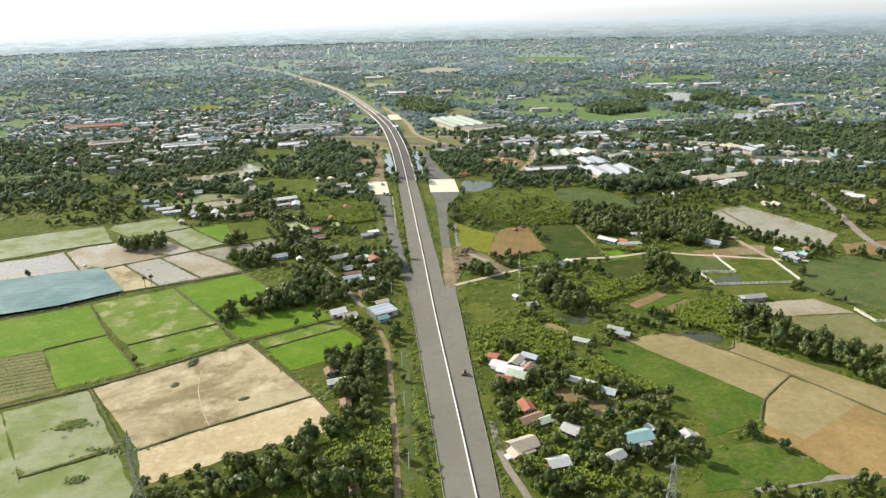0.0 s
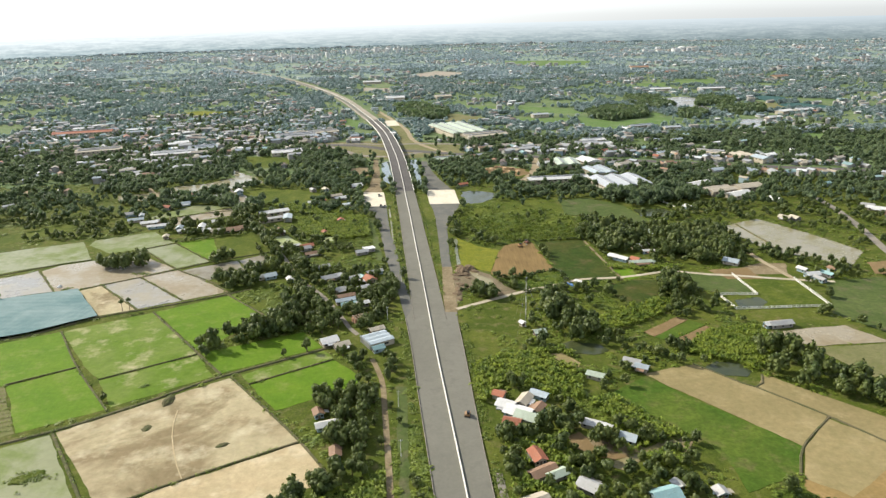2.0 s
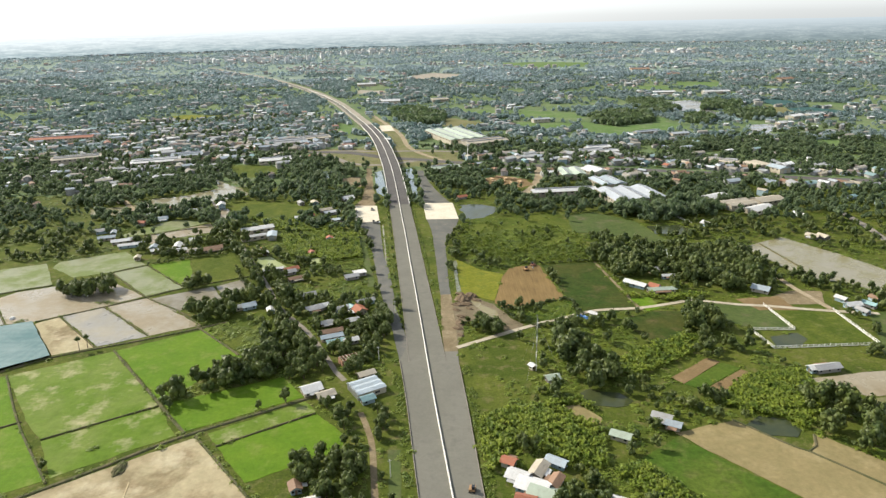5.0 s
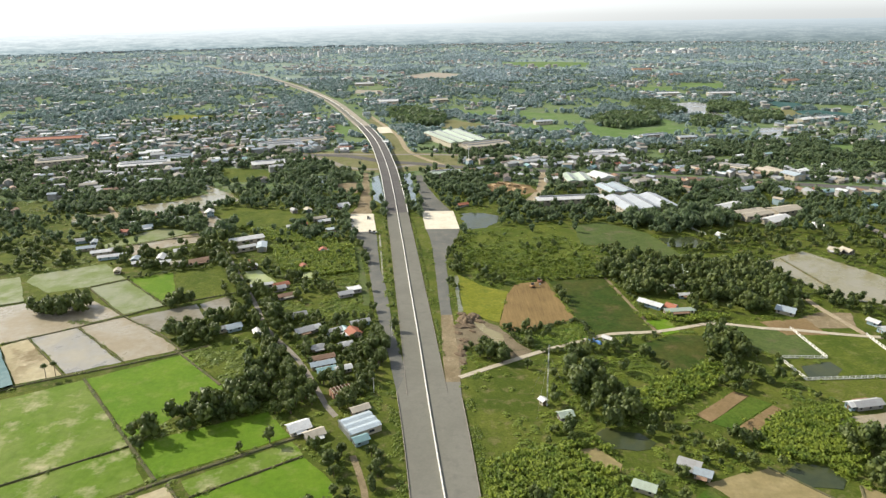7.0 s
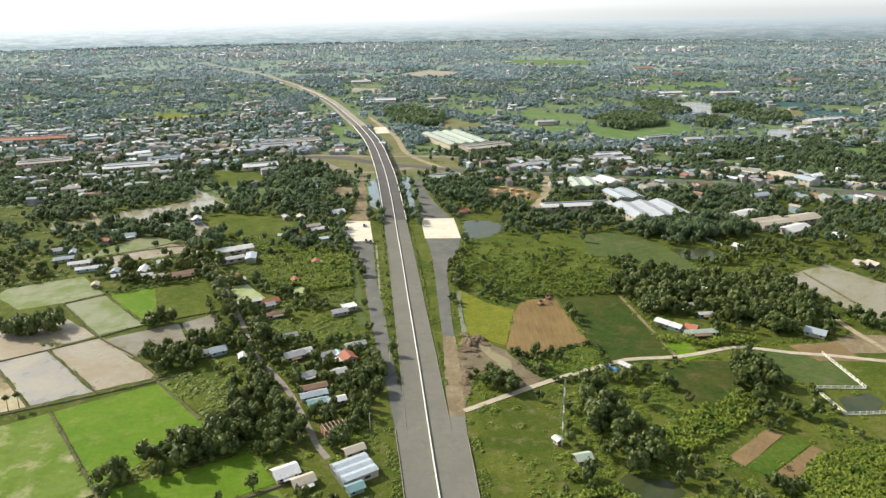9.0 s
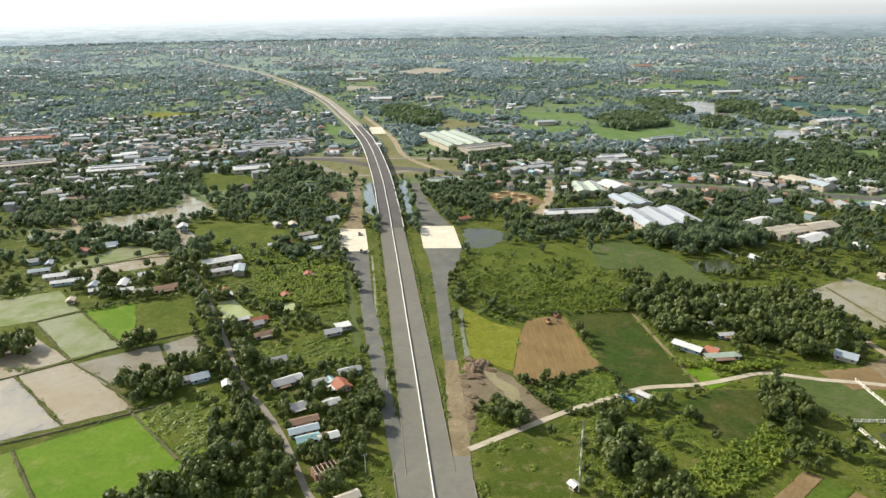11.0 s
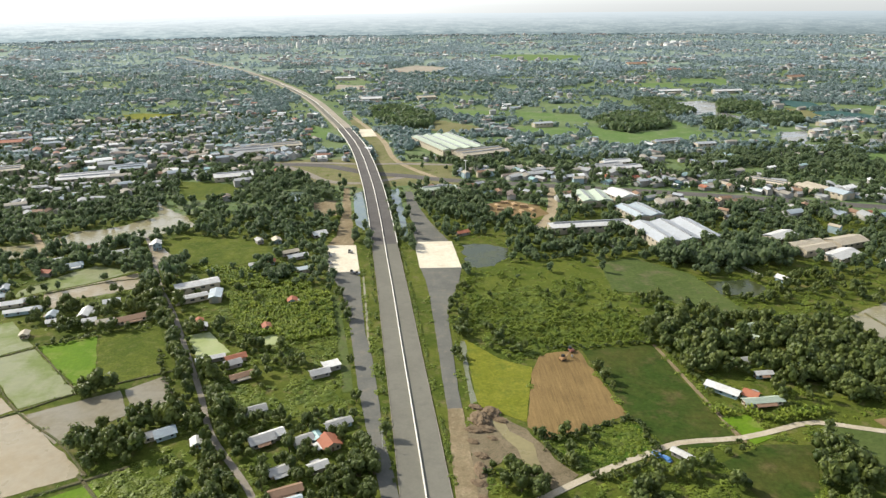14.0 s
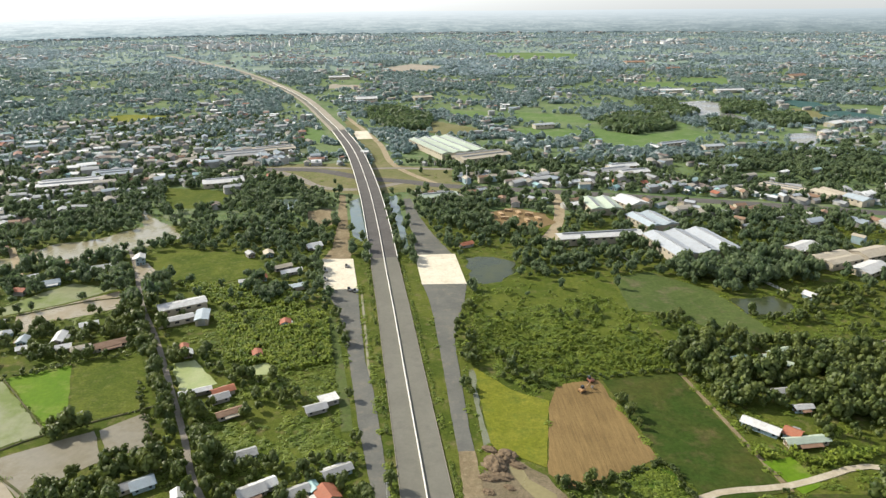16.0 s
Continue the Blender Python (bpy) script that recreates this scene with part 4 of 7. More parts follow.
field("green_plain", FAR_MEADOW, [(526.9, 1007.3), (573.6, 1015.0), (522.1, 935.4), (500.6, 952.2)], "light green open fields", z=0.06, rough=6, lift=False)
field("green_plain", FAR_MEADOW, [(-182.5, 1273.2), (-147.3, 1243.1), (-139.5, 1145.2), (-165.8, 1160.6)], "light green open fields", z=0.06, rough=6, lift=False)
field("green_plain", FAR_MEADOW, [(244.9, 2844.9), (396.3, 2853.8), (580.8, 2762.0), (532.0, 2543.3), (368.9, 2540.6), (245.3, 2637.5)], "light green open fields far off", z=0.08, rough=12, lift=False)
field("green_plain", YELLOW, [(-538.7, 1413.1), (-500.4, 1430.7), (-433.4, 1411.2), (-427.7, 1364.4), (-472.6, 1330.7)], "bright yellow-green meadow beyond the town", z=0.06, rough=6, lift=False)
field("dry_meadow", OLIVE, [(-34.2, 1302.0), (17.0, 1309.9), (77.3, 1242.1), (90.0, 1189.3), (22.8, 1194.3), (-19.8, 1238.7)], "dry olive meadow behind the factory", z=0.06, rough=6, lift=False)
field("dry_meadow", OLIVE, [(-129.7, 1341.5), (-92.6, 1272.4), (-46.6, 1037.8), (-16.6, 952.4), (30.5, 918.1), (28.2, 876.8), (-34.7, 899.3), (-63.1, 1013.5), (-107.9, 1214.6)], "dry olive verge between the bridge and the earth road", z=0.05, rough=3, lift=False)
field("town_meadow", GRASS, [(-274.2, 922.3), (-200.8, 902.1), (-192.5, 844.2), (-242.0, 840.5)], "grassy lot behind the market hall", z=0.05, rough=4, lift=False)
field("bare_land", UNFINISHED, [(-119.6, 2251.2), (-20.3, 2403.3), (82.9, 2304.9), (53.1, 2174.3), (-90.9, 2156.0)], "pale bare building land far off", z=0.06, rough=10, lift=False)
field("bare_land", UNFINISHED, [(-209.4, 1869.3), (-138.8, 1836.6), (-139.0, 1753.8), (-206.2, 1783.4)], "pale bare building land far off", z=0.06, rough=10, lift=False)
field("lagoon", LAGOON, [(463.6, 1484.3), (525.6, 1503.8), (543.2, 1452.9), (502.8, 1367.3), (510.7, 1294.6), (472.4, 1227.9), (460.0, 1262.7), (465.4, 1310.8), (424.0, 1301.7), (459.3, 1371.0), (444.9, 1415.4)], "pale grey flooded lagoon", z=0.09, rough=8, category="water", lift=False)
field("lagoon", LAGOON, [(504.8, 1158.4), (545.9, 1165.1), (519.0, 1106.7), (492.1, 1070.6), (517.3, 1060.8), (497.2, 1031.2), (472.3, 1032.9), (485.1, 1079.3), (478.4, 1109.6)], "pale grey flooded lagoon", z=0.09, rough=8, category="water", lift=False)
field("lagoon", LAGOON, [(544.0, 1087.7), (566.8, 1073.5), (599.1, 1100.9), (619.9, 1086.5), (599.5, 1055.0), (560.1, 1049.9), (529.0, 1048.1)], "pale grey flooded lagoon", z=0.09, rough=8, category="water", lift=False)
field("sand_bank", OLIVE, [(633.7, 1399.0), (665.4, 1326.6), (664.1, 1282.2), (592.0, 1252.2), (584.7, 1282.5)], "olive bank between flooded lagoons", z=0.07, rough=6, lift=False)
field("net_field", NET_DARK, [(645.2, 1451.7), (679.2, 1489.8), (710.5, 1445.9), (691.8, 1379.4), (654.6, 1389.9)], "dark blue-green net houses", z=1.5, rough=3, lift=False)
field("net_field", NET_DARK, [(647.4, 1334.7), (693.9, 1351.1), (728.4, 1283.1), (699.9, 1249.5), (644.1, 1271.7)], "dark blue-green net houses", z=1.5, rough=3, lift=False)

# ---- houses ----
ROOF_WORDS = {"white": "white sheet metal", "grey": "grey sheet metal", "blue": "pale blue sheet metal", "teal": "blue-green sheet metal", "silver": "pale grey sheet metal", "green": "pale green sheet metal",
              "red": "red tiled", "brown": "rusty brown", "tan": "weathered tan cement"}


def gable(bm, w, l, z0, rise, over=0.5, thick=0.12):
    """A gabled roof, its ridge along y."""
    a, b = w / 2 + over, l / 2 + over
    drop = rise * over / (w / 2)
    ring = [(-a, z0 - drop), (0, z0 + rise), (a, z0 - drop), (a, z0 - drop - thick), (0, z0 + rise - thick), (-a, z0 - drop - thick)]
    ends = [[bm.verts.new((x, y, z)) for x, z in ring] for y in (-b, b)]
    for k in range(6):
        j = (k + 1) % 6
        bm.faces.new((ends[0][k], ends[0][j], ends[1][j], ends[1][k]))
    for e in ends:
        bm.faces.new((e[0], e[1], e[4], e[5]))
        bm.faces.new((e[1], e[2], e[3], e[4]))
    return bm


def house(x, y, w, l, turn, roof="white", storeys=1, flat=False, wall=None, lean=True, noun="village house"):
    """A small house: walls with gables, a sheet or tile roof, a door, windows and often a lean-to."""
    if l < w:
        w, l, turn = l, w, turn + 90
    h = 2.7 * storeys
    k = rng.integers(0, 3) if wall is None else wall
    ob = thing("house", x, y, turn, label=f"{'two-storey' if storeys > 1 else 'low'} {noun} with a {'flat ' if flat else ''}{ROOF_WORDS[roof]} roof", category="house")
    rise = min(0.24 * w, 2.2)
    bm = block(bmesh.new(), -w / 2, w / 2, -l / 2, l / 2, -0.2, h)
    if not flat:
        for e in (-l / 2, l / 2):
            tri = [bm.verts.new(c) for c in ((-w / 2, e, h), (w / 2, e, h), (0, e, h + rise))]
            bm.faces.new(tri)
    part("wall", bm, WALLS[k], ob)
    bm = bmesh.new()
    if flat:
        block(bm, -w / 2 - 0.4, w / 2 + 0.4, -l / 2 - 0.4, l / 2 + 0.4, h, h + 0.25)
        block(bm, -w / 2 - 0.4, w / 2 + 0.4, -l / 2 - 0.4, -l / 2 - 0.2, h + 0.25, h + 0.7)
        block(bm, -w / 2 - 0.4, w / 2 + 0.4, l / 2 + 0.2, l / 2 + 0.4, h + 0.25, h + 0.7)
    else:
        gable(bm, w, l, h + 0.12, rise, 0.75)
    part("roof", bm, ROOFS[roof], ob)
    part("door", block(bmesh.new(), -0.5, 0.5, -l / 2 - 0.05, -l / 2 + 0.1, -0.1, 2.1), WOOD, ob)
    for s in range(storeys):
        for u in (-w / 2 * 0.6, w / 2 * 0.6):
            part("window", block(bmesh.new(), u - 0.5, u + 0.5, -l / 2 - 0.04, -l / 2 + 0.1, 0.9 + 2.7 * s, 2.0 + 2.7 * s), GLASS, ob)
        for v in np.linspace(-l / 2 + 1.6, l / 2 - 1.6, max(1, int(l / 4))):
            for side in (-1, 1):
                e = side * w / 2
                part("window", block(bmesh.new(), min(e - 0.1 * side, e + 0.04 * side), max(e - 0.1 * side, e + 0.04 * side), v - 0.55, v + 0.55, 0.9 + 2.7 * s, 2.0 + 2.7 * s), GLASS, ob)
    if lean and not flat and rng.random() < 0.7:
        side = 1 if rng.random() < 0.5 else -1
        d, m = 2.0 + rng.random(), l * (0.5 + 0.3 * rng.random())
        bm = bmesh.new()
        v = [bm.verts.new(c) for c in ((side * (w / 2 + 0.45), -m / 2, h - 0.35), (side * (w / 2 + 0.45), m / 2, h - 0.35), (side * (w / 2 + d), m / 2, h - 0.9), (side * (w / 2 + d), -m / 2, h - 0.9))]
        bm.faces.new(v)
        g = bmesh.ops.extrude_face_region(bm, geom=bm.faces[:])
        bmesh.ops.translate(bm, vec=(0, 0, -0.1), verts=[q for q in g["geom"] if isinstance(q, bmesh.types.BMVert)])
        part("porch_roof", bm, ROOFS[("grey", "brown", "tan", "white")[rng.integers(0, 4)]], ob)
        for v in (-m / 2 + 0.2, m / 2 - 0.2):
            part("post", rod(bmesh.new(), (side * (w / 2 + d - 0.2), v, -0.2), (side * (w / 2 + d - 0.2), v, h - 0.95), 0.08), WOOD, ob)
    r = 0.5 * math.hypot(w, l) + 1.0
    KEEP.append(np.array([(x + r * math.cos(q), y + r * math.sin(q)) for q in np.linspace(0, math.tau, 9)[:-1]]))
    return ob


# by the carriageway, among banana plants
house(34.9, 271.3, 8, 12, 60, "white"); house(38.6, 267.0, 7, 11, 60, "green"); house(29.6, 277.5, 6, 8, 60, "white"); house(38.2, 281.2, 5, 9, -30, "tan"); house(43.6, 273.4, 4, 8, -30, "brown"); house(46.1, 286.1, 4, 8, 55, "blue"); house(30.8, 263.0, 5, 7, 70, "red"); house(26.8, 286.9, 4, 5, 60, "red")
house(67.8, 259.5, 4, 13, 60, "white"); house(78.8, 249.5, 5, 7, 60, "blue"); house(38.8, 237.9, 5, 8, 15, "red"); house(39.6, 227.4, 5, 11, -60, "brown"); house(44.9, 225.7, 4, 8, -62, "green")
house(33.8, 208.5, 8, 11, -65, "tan"); house(30.1, 202.2, 5, 4, -65, "tan"); house(56.4, 218.3, 6, 8, 50, "grey"); house(82.2, 208.8, 7, 10, -72, "teal", 2, wall=2); house(90.2, 218.2, 3, 4, 20, "white")
house(46.7, 196.1, 6, 8, -75, "white", wall=3); house(69.6, 198.8, 5, 9, -55, "grey"); house(104.7, 213.5, 4, 4, 10, "grey"); house(76.7, 303.4, 4, 8, 60, "green"); house(98.5, 316.7, 5, 8, 60, "grey"); house(101.8, 310.8, 4, 6, 60, "blue")
house(46.9, 366.6, 2.4, 2.8, 30, "white", lean=False); house(55.1, 354.0, 4.5, 6, -75, "green", wall=1, lean=False); house(93.2, 429.0, 2.5, 8, 40, "white", lean=False)
# hamlet between the dike and the ramp
house(-64.7, 348.0, 7, 9, -60, "white", wall=0); house(-56.7, 342.4, 5, 8, -60, "tan"); house(-36.0, 337.8, 4, 6, -60, "teal"); house(-39.0, 362.0, 4, 8, -60, "tan"); house(-52.0, 263.8, 4, 10, -70, "white"); house(-57.8, 273.7, 4, 5, 20, "brown")
house(-33.3, 180.5, 3, 4, 10, "brown"); house(-45.3, 242.8, 4, 6, 10, "brown"); house(-80.5, 447.1, 6, 10, -60, "grey"); house(-76.5, 450.2, 5, 9, -60, "white"); house(-62.9, 445.9, 5, 8, -60, "grey")
house(-51.4, 443.6, 7, 8, 30, "red"); house(-57.2, 448.2, 3, 5, 30, "teal"); house(-53.9, 427.9, 4, 7, -62, "white"); house(-49.1, 457.3, 4, 11, -62, "grey"); house(-64.3, 413.2, 4, 12, -68, "brown"); house(-63.2, 406.3, 4, 12, -68, "blue"); house(-60.2, 399.7, 4, 9, -68, "teal")
house(-51.7, 400.9, 4, 8, -65, "white"); house(-91.2, 394.8, 4, 6, -75, "white"); house(-107.4, 446.1, 4, 5, 20, "white"); house(-123.4, 453.8, 6, 8, -60, "blue"); house(-128.8, 452.0, 4, 6, -60, "grey")
house(-58.6, 509.6, 6, 8, -65, "white", flat=True, wall=1); house(-63.5, 502.5, 5, 9, -65, "grey", wall=1); house(-88.2, 469.8, 5, 9, -65, "grey"); house(-101.4, 501.2, 4, 12, -60, "brown"); house(-108.5, 520.6, 5, 7, -60, "red"); house(-69.2, 425.5, 4, 7, -60, "grey")
house(-122.7, 519.8, 3, 14, -68, "white", lean=False); house(-109.8, 514.1, 5, 8, -60, "grey"); house(-111.9, 519.2, 4, 5, -60, "red"); house(-101.2, 556.6, 4, 5, 20, "red"); house(-92.7, 592.9, 5, 5, 10, "red"); house(-141.9, 564.7, 4, 6, 20, "red"); house(-138.0, 558.8, 4, 5, 20, "white")
house(-125.7, 711.5, 6, 8, 20, "tan"); house(-110.3, 682.7, 5, 12, -60, "tan"); house(-102.9, 673.6, 5, 14, -62, "white"); house(-93.7, 646.9, 6, 10, -65, "blue", flat=True); house(-119.8, 664.3, 4, 6, 10, "red"); house(-94.4, 725.8, 8, 11, -60, "white"); house(-214.9, 701.1, 6, 9, 20, "white", 2, wall=2)
house(-214.9, 580.9, 5, 12, 10, "white"); house(-207.2, 569.2, 5, 7, -70, "white"); house(-189.4, 568.1, 5, 12, -60, "grey"); house(-183.4, 571.7, 6, 15, -60, "brown"); house(-233.6, 578.6, 5, 7, 10, "blue"); house(-245.2, 680.5, 7, 16, -70, "grey"); house(-236.0, 690.8, 5, 16, -65, "white"); house(-266.5, 701.7, 6, 10, -70, "brown")
house(-279.1, 672.3, 6, 12, -60, "white"); house(-259.6, 663.1, 6, 10, -60, "blue"); house(-268.1, 596.5, 5, 14, -70, "white"); house(-284.8, 606.8, 5, 13, -68, "blue"); house(-256.7, 585.0, 4, 15, -72, "white"); house(-249.5, 588.2, 4, 9, -72, "silver"); house(-298.4, 627.6, 6, 10, -65, "grey"); house(-286.2, 622.8, 4, 8, 20, "silver")
house(-260.0, 601.7, 5, 7, -70, "grey"); house(-228.5, 569.0, 4, 6, -65, "white"); house(-236.2, 553.3, 4, 5, 15, "tan"); house(-205.8, 596.9, 5, 9, -65, "white"); house(-197.2, 567.5, 5, 9, -68, "tan")
# farms beyond the meadows
house(130.7, 477.7, 5, 15, 45, "white"); house(141.7, 472.0, 6, 6, 45, "red"); house(144.6, 466.7, 4, 18, -85, "green"); house(147.0, 535.2, 5, 9, -70, "teal"); house(172.0, 542.2, 4, 13, -70, "green"); house(168.3, 530.4, 4, 8, 50, "green"); house(153.4, 504.3, 4, 13, -80, "grey"); house(156.4, 490.8, 3, 8, -85, "white")
house(209.0, 464.4, 7, 10, 50, "blue"); house(298.6, 571.9, 6, 9, 40, "tan"); house(195.1, 359.0, 5, 13, -80, "grey", wall=1); house(188.8, 358.4, 4, 6, -80, "white"); house(228.0, 612.3, 6, 7, 30, "white"); house(166.6, 537.4, 4, 12, -85, "green"); house(21.5, 721.7, 5, 10, -60, "red", flat=False)
house(252.6, 435.7, 5, 9, -80, "white"); house(253.8, 427.0, 4, 7, 20, "grey"); house(263.2, 436.3, 4, 8, 30, "teal"); house(251.2, 445.9, 4, 6, 30, "white"); house(271.6, 444.7, 4, 6, 10, "brown")
house(392.1, 594.3, 6, 14, 50, "white"); house(390.3, 605.4, 6, 10, 50, "grey"); house(393.2, 573.5, 8, 10, 50, "brown"); house(306.3, 570.3, 6, 8, 20, "tan"); house(318.7, 634.4, 6, 10, 30, "white")


def shell(x, y, w, l, turn):
    """A brick house without its roof: four walls, bare rafters, a doorway and window holes."""
    ob = thing("unfinished_house", x, y, turn, label="unfinished brick house with bare rafters and no roof", category="house")
    for name, a, b, c, d in (("wall", -w / 2, -w / 2 + 0.2, -l / 2, l / 2), ("wall", w / 2 - 0.2, w / 2, -l / 2, l / 2)):
        bm = bmesh.new()
        edges = np.linspace(c, d, 6)
        for u, v in zip(edges, edges[1:]):
            block(bm, a, b, u, u + 0.62 * (v - u), -0.2, 3.0)
        block(bm, a, b, c, d, 3.0, 3.4)
        part(name, bm, WALLS[3], ob)
    for e in (-l / 2, l / 2 - 0.2):
        bm = block(bmesh.new(), -w / 2 + 0.2, -0.6, e, e + 0.2, -0.2, 3.4)
        block(bm, 0.6, w / 2 - 0.2, e, e + 0.2, -0.2, 3.4)
        block(bm, -0.6, 0.6, e, e + 0.2, 2.2, 3.4)
        part("wall", bm, WALLS[3], ob)
    part("floor_slab", block(bmesh.new(), -w / 2 + 0.2, w / 2 - 0.2, -l / 2 + 0.2, l / 2 - 0.2, -0.2, 0.15), WALLS[1], ob)
    for v in np.linspace(-l / 2 + 0.8, l / 2 - 0.8, 6):
        part("rafter", block(bmesh.new(), -w / 2 - 0.3, w / 2 + 0.3, v - 0.12, v + 0.12, 3.4, 3.65), WALLS[0], ob)
    r = 0.5 * math.hypot(w, l) + 1.0
    KEEP.append(np.array([(x + r * math.cos(q), y + r * math.sin(q)) for q in np.linspace(0, math.tau, 9)[:-1]]))
    return ob


shell(-49.6, 378.3, 5.5, 10.5, -60)


def shed(x, y, w, l, turn, roof, bays=1, h=6.0, label="", name="warehouse"):
    """A long hall with one or more gabled bays side by side along x, ridges along y."""
    ob = thing(name, x, y, turn, label=label, category="warehouse")
    part("wall", block(bmesh.new(), -w / 2, w / 2, -l / 2, l / 2, -0.2, h), WALLS[0], ob)
    bw = w / bays
    for k in range(bays):
        bm = gable(bmesh.new(), bw, l, h + 0.15, 0.13 * bw, 0.25 if bays > 1 else 0.6)
        for e in (-l / 2, l / 2):
            bm.faces.new([bm.verts.new(c) for c in ((-bw / 2, e, h), (bw / 2, e, h), (0, e, h + 0.13 * bw))])
        bmesh.ops.translate(bm, vec=(-w / 2 + bw * (k + 0.5), 0, 0), verts=bm.verts)
        slope = part("roof", bm, ROOFS[roof], ob)
        if l >= 34:
            c = -w / 2 + bw * (k + 0.5)
            vent = block(bmesh.new(), c - 0.9, c + 0.9, -l / 2 + 3, l / 2 - 3, h + 0.12 * bw, h + 0.13 * bw + 0.75)
            part("ridge_vent", vent, STEEL, slope, "raised grey ridge vent")
        part("door", block(bmesh.new(), -w / 2 + bw * (k + 0.5) - 2, -w / 2 + bw * (k + 0.5) + 2, -l / 2 - 0.06, -l / 2 + 0.1, -0.1, 4.2), STEEL, ob)
    for v in np.arange(-l / 2 + 3, l / 2 - 2, 6.0):
        for side in (-1, 1):
            e = side * w / 2
            part("window", block(bmesh.new(), min(e - 0.1 * side, e + 0.05 * side), max(e - 0.1 * side, e + 0.05 * side), v, v + 2.5, h - 2.2, h - 1.0), GLASS, ob)
    c, s = math.cos(radians(turn)), math.sin(radians(turn))
    KEEP.append(np.array([(x + c * u - s * v, y + s * u + c * v) for u, v in ((-w / 2 - 2, -l / 2 - 2), (w / 2 + 2, -l / 2 - 2), (w / 2 + 2, l / 2 + 2), (-w / 2 - 2, l / 2 + 2))]))
    return ob


shed(-37.4, 348.6, 13, 15, -59, "blue", 3, 3.2, "low workshop with three pale blue sheet roof bays")
shed(125, 727, 14, 66, -84, "white", 1, 6, "long white warehouse hall with a low gabled roof")
shed(188, 703, 54, 50, 10, "silver", 3, 7, "pale factory hall with three long roof bays")
shed(178, 763, 28, 36, 14, "blue", 2, 6, "factory hall with pale blue-grey roofs")
shed(149, 813, 28, 37, 2, "green", 2, 6, "hall with pale green sheet roofs")
shed(177.0, 819.2, 22, 28, 20, "white", 1, 6, "white hall beside the highway")
shed(24, 1085, 60, 105, 22, "green", 4, 8, "large factory with pale green roof bays")
shed(62, 1022, 30, 66, -64, "tan", 2, 7, "factory hall with tan roof")
shed(-158.9, 617.0, 10, 27, -62, "white", 1, 5, "white workshop hall with a gabled roof")
shed(-142.6, 602.2, 7, 14, 10, "blue", 1, 4, "small hall with pale blue roof")
shed(-157.4, 599.2, 6, 20, -62, "grey", 1, 3.5, "grey lean workshop hall")
shed(-366.7, 924.8, 26, 60, -72, "white", 2, 7, "long white market hall")
shed(4.8, 854.8, 14, 36, -75, "green", 1, 5, "pale green hall by the highway")
shed(277.8, 669.1, 20, 30, -70, "tan", 2, 5, "tan workshop halls beside trees"); shed(310.4, 678.6, 16, 28, -70, "tan", 1, 5, "tan workshop hall beside trees"); shed(267.0, 693.6, 14, 24, -60, "white", 1, 5, "white workshop hall beside trees"); shed(291.0, 651.8, 14, 26, -60, "white", 1, 4, "white workshop hall beside trees")
shed(339.7, 861.6, 16, 40, 40, "tan", 2, 5, "tan hall by the highway"); shed(371.1, 834.4, 22, 26, 20, "tan", 2, 6, "tan hall by the highway"); shed(385.0, 813.6, 16, 20, 20, "blue", 1, 6, "blue hall by the highway", )
shed(196.8, 944.8, 16, 36, -70, "grey", 1, 5, "grey hall behind the highway"); shed(215.5, 935.5, 14, 34, -75, "white", 1, 5, "white hall behind the highway"); shed(-213.8, 926.7, 18, 40, -72, "white", 1, 5, "white hall near the interchange")
shed(-227.1, 1057.5, 30, 60, -70, "grey", 2, 6, "grey factory hall in the town"); shed(-192.4, 1089.0, 24, 50, -70, "tan", 2, 6, "tan factory hall in the town"); shed(-342.5, 969.3, 24, 40, -70, "blue", 2, 6, "town hall roofs of pale blue sheet")
shed(-483.6, 953.2, 24, 60, -65, "tan", 2, 8, "large tan building with a gabled roof"); shed(-590.9, 1122.4, 20, 90, -75, "red", 1, 8, "long building with a red roof")

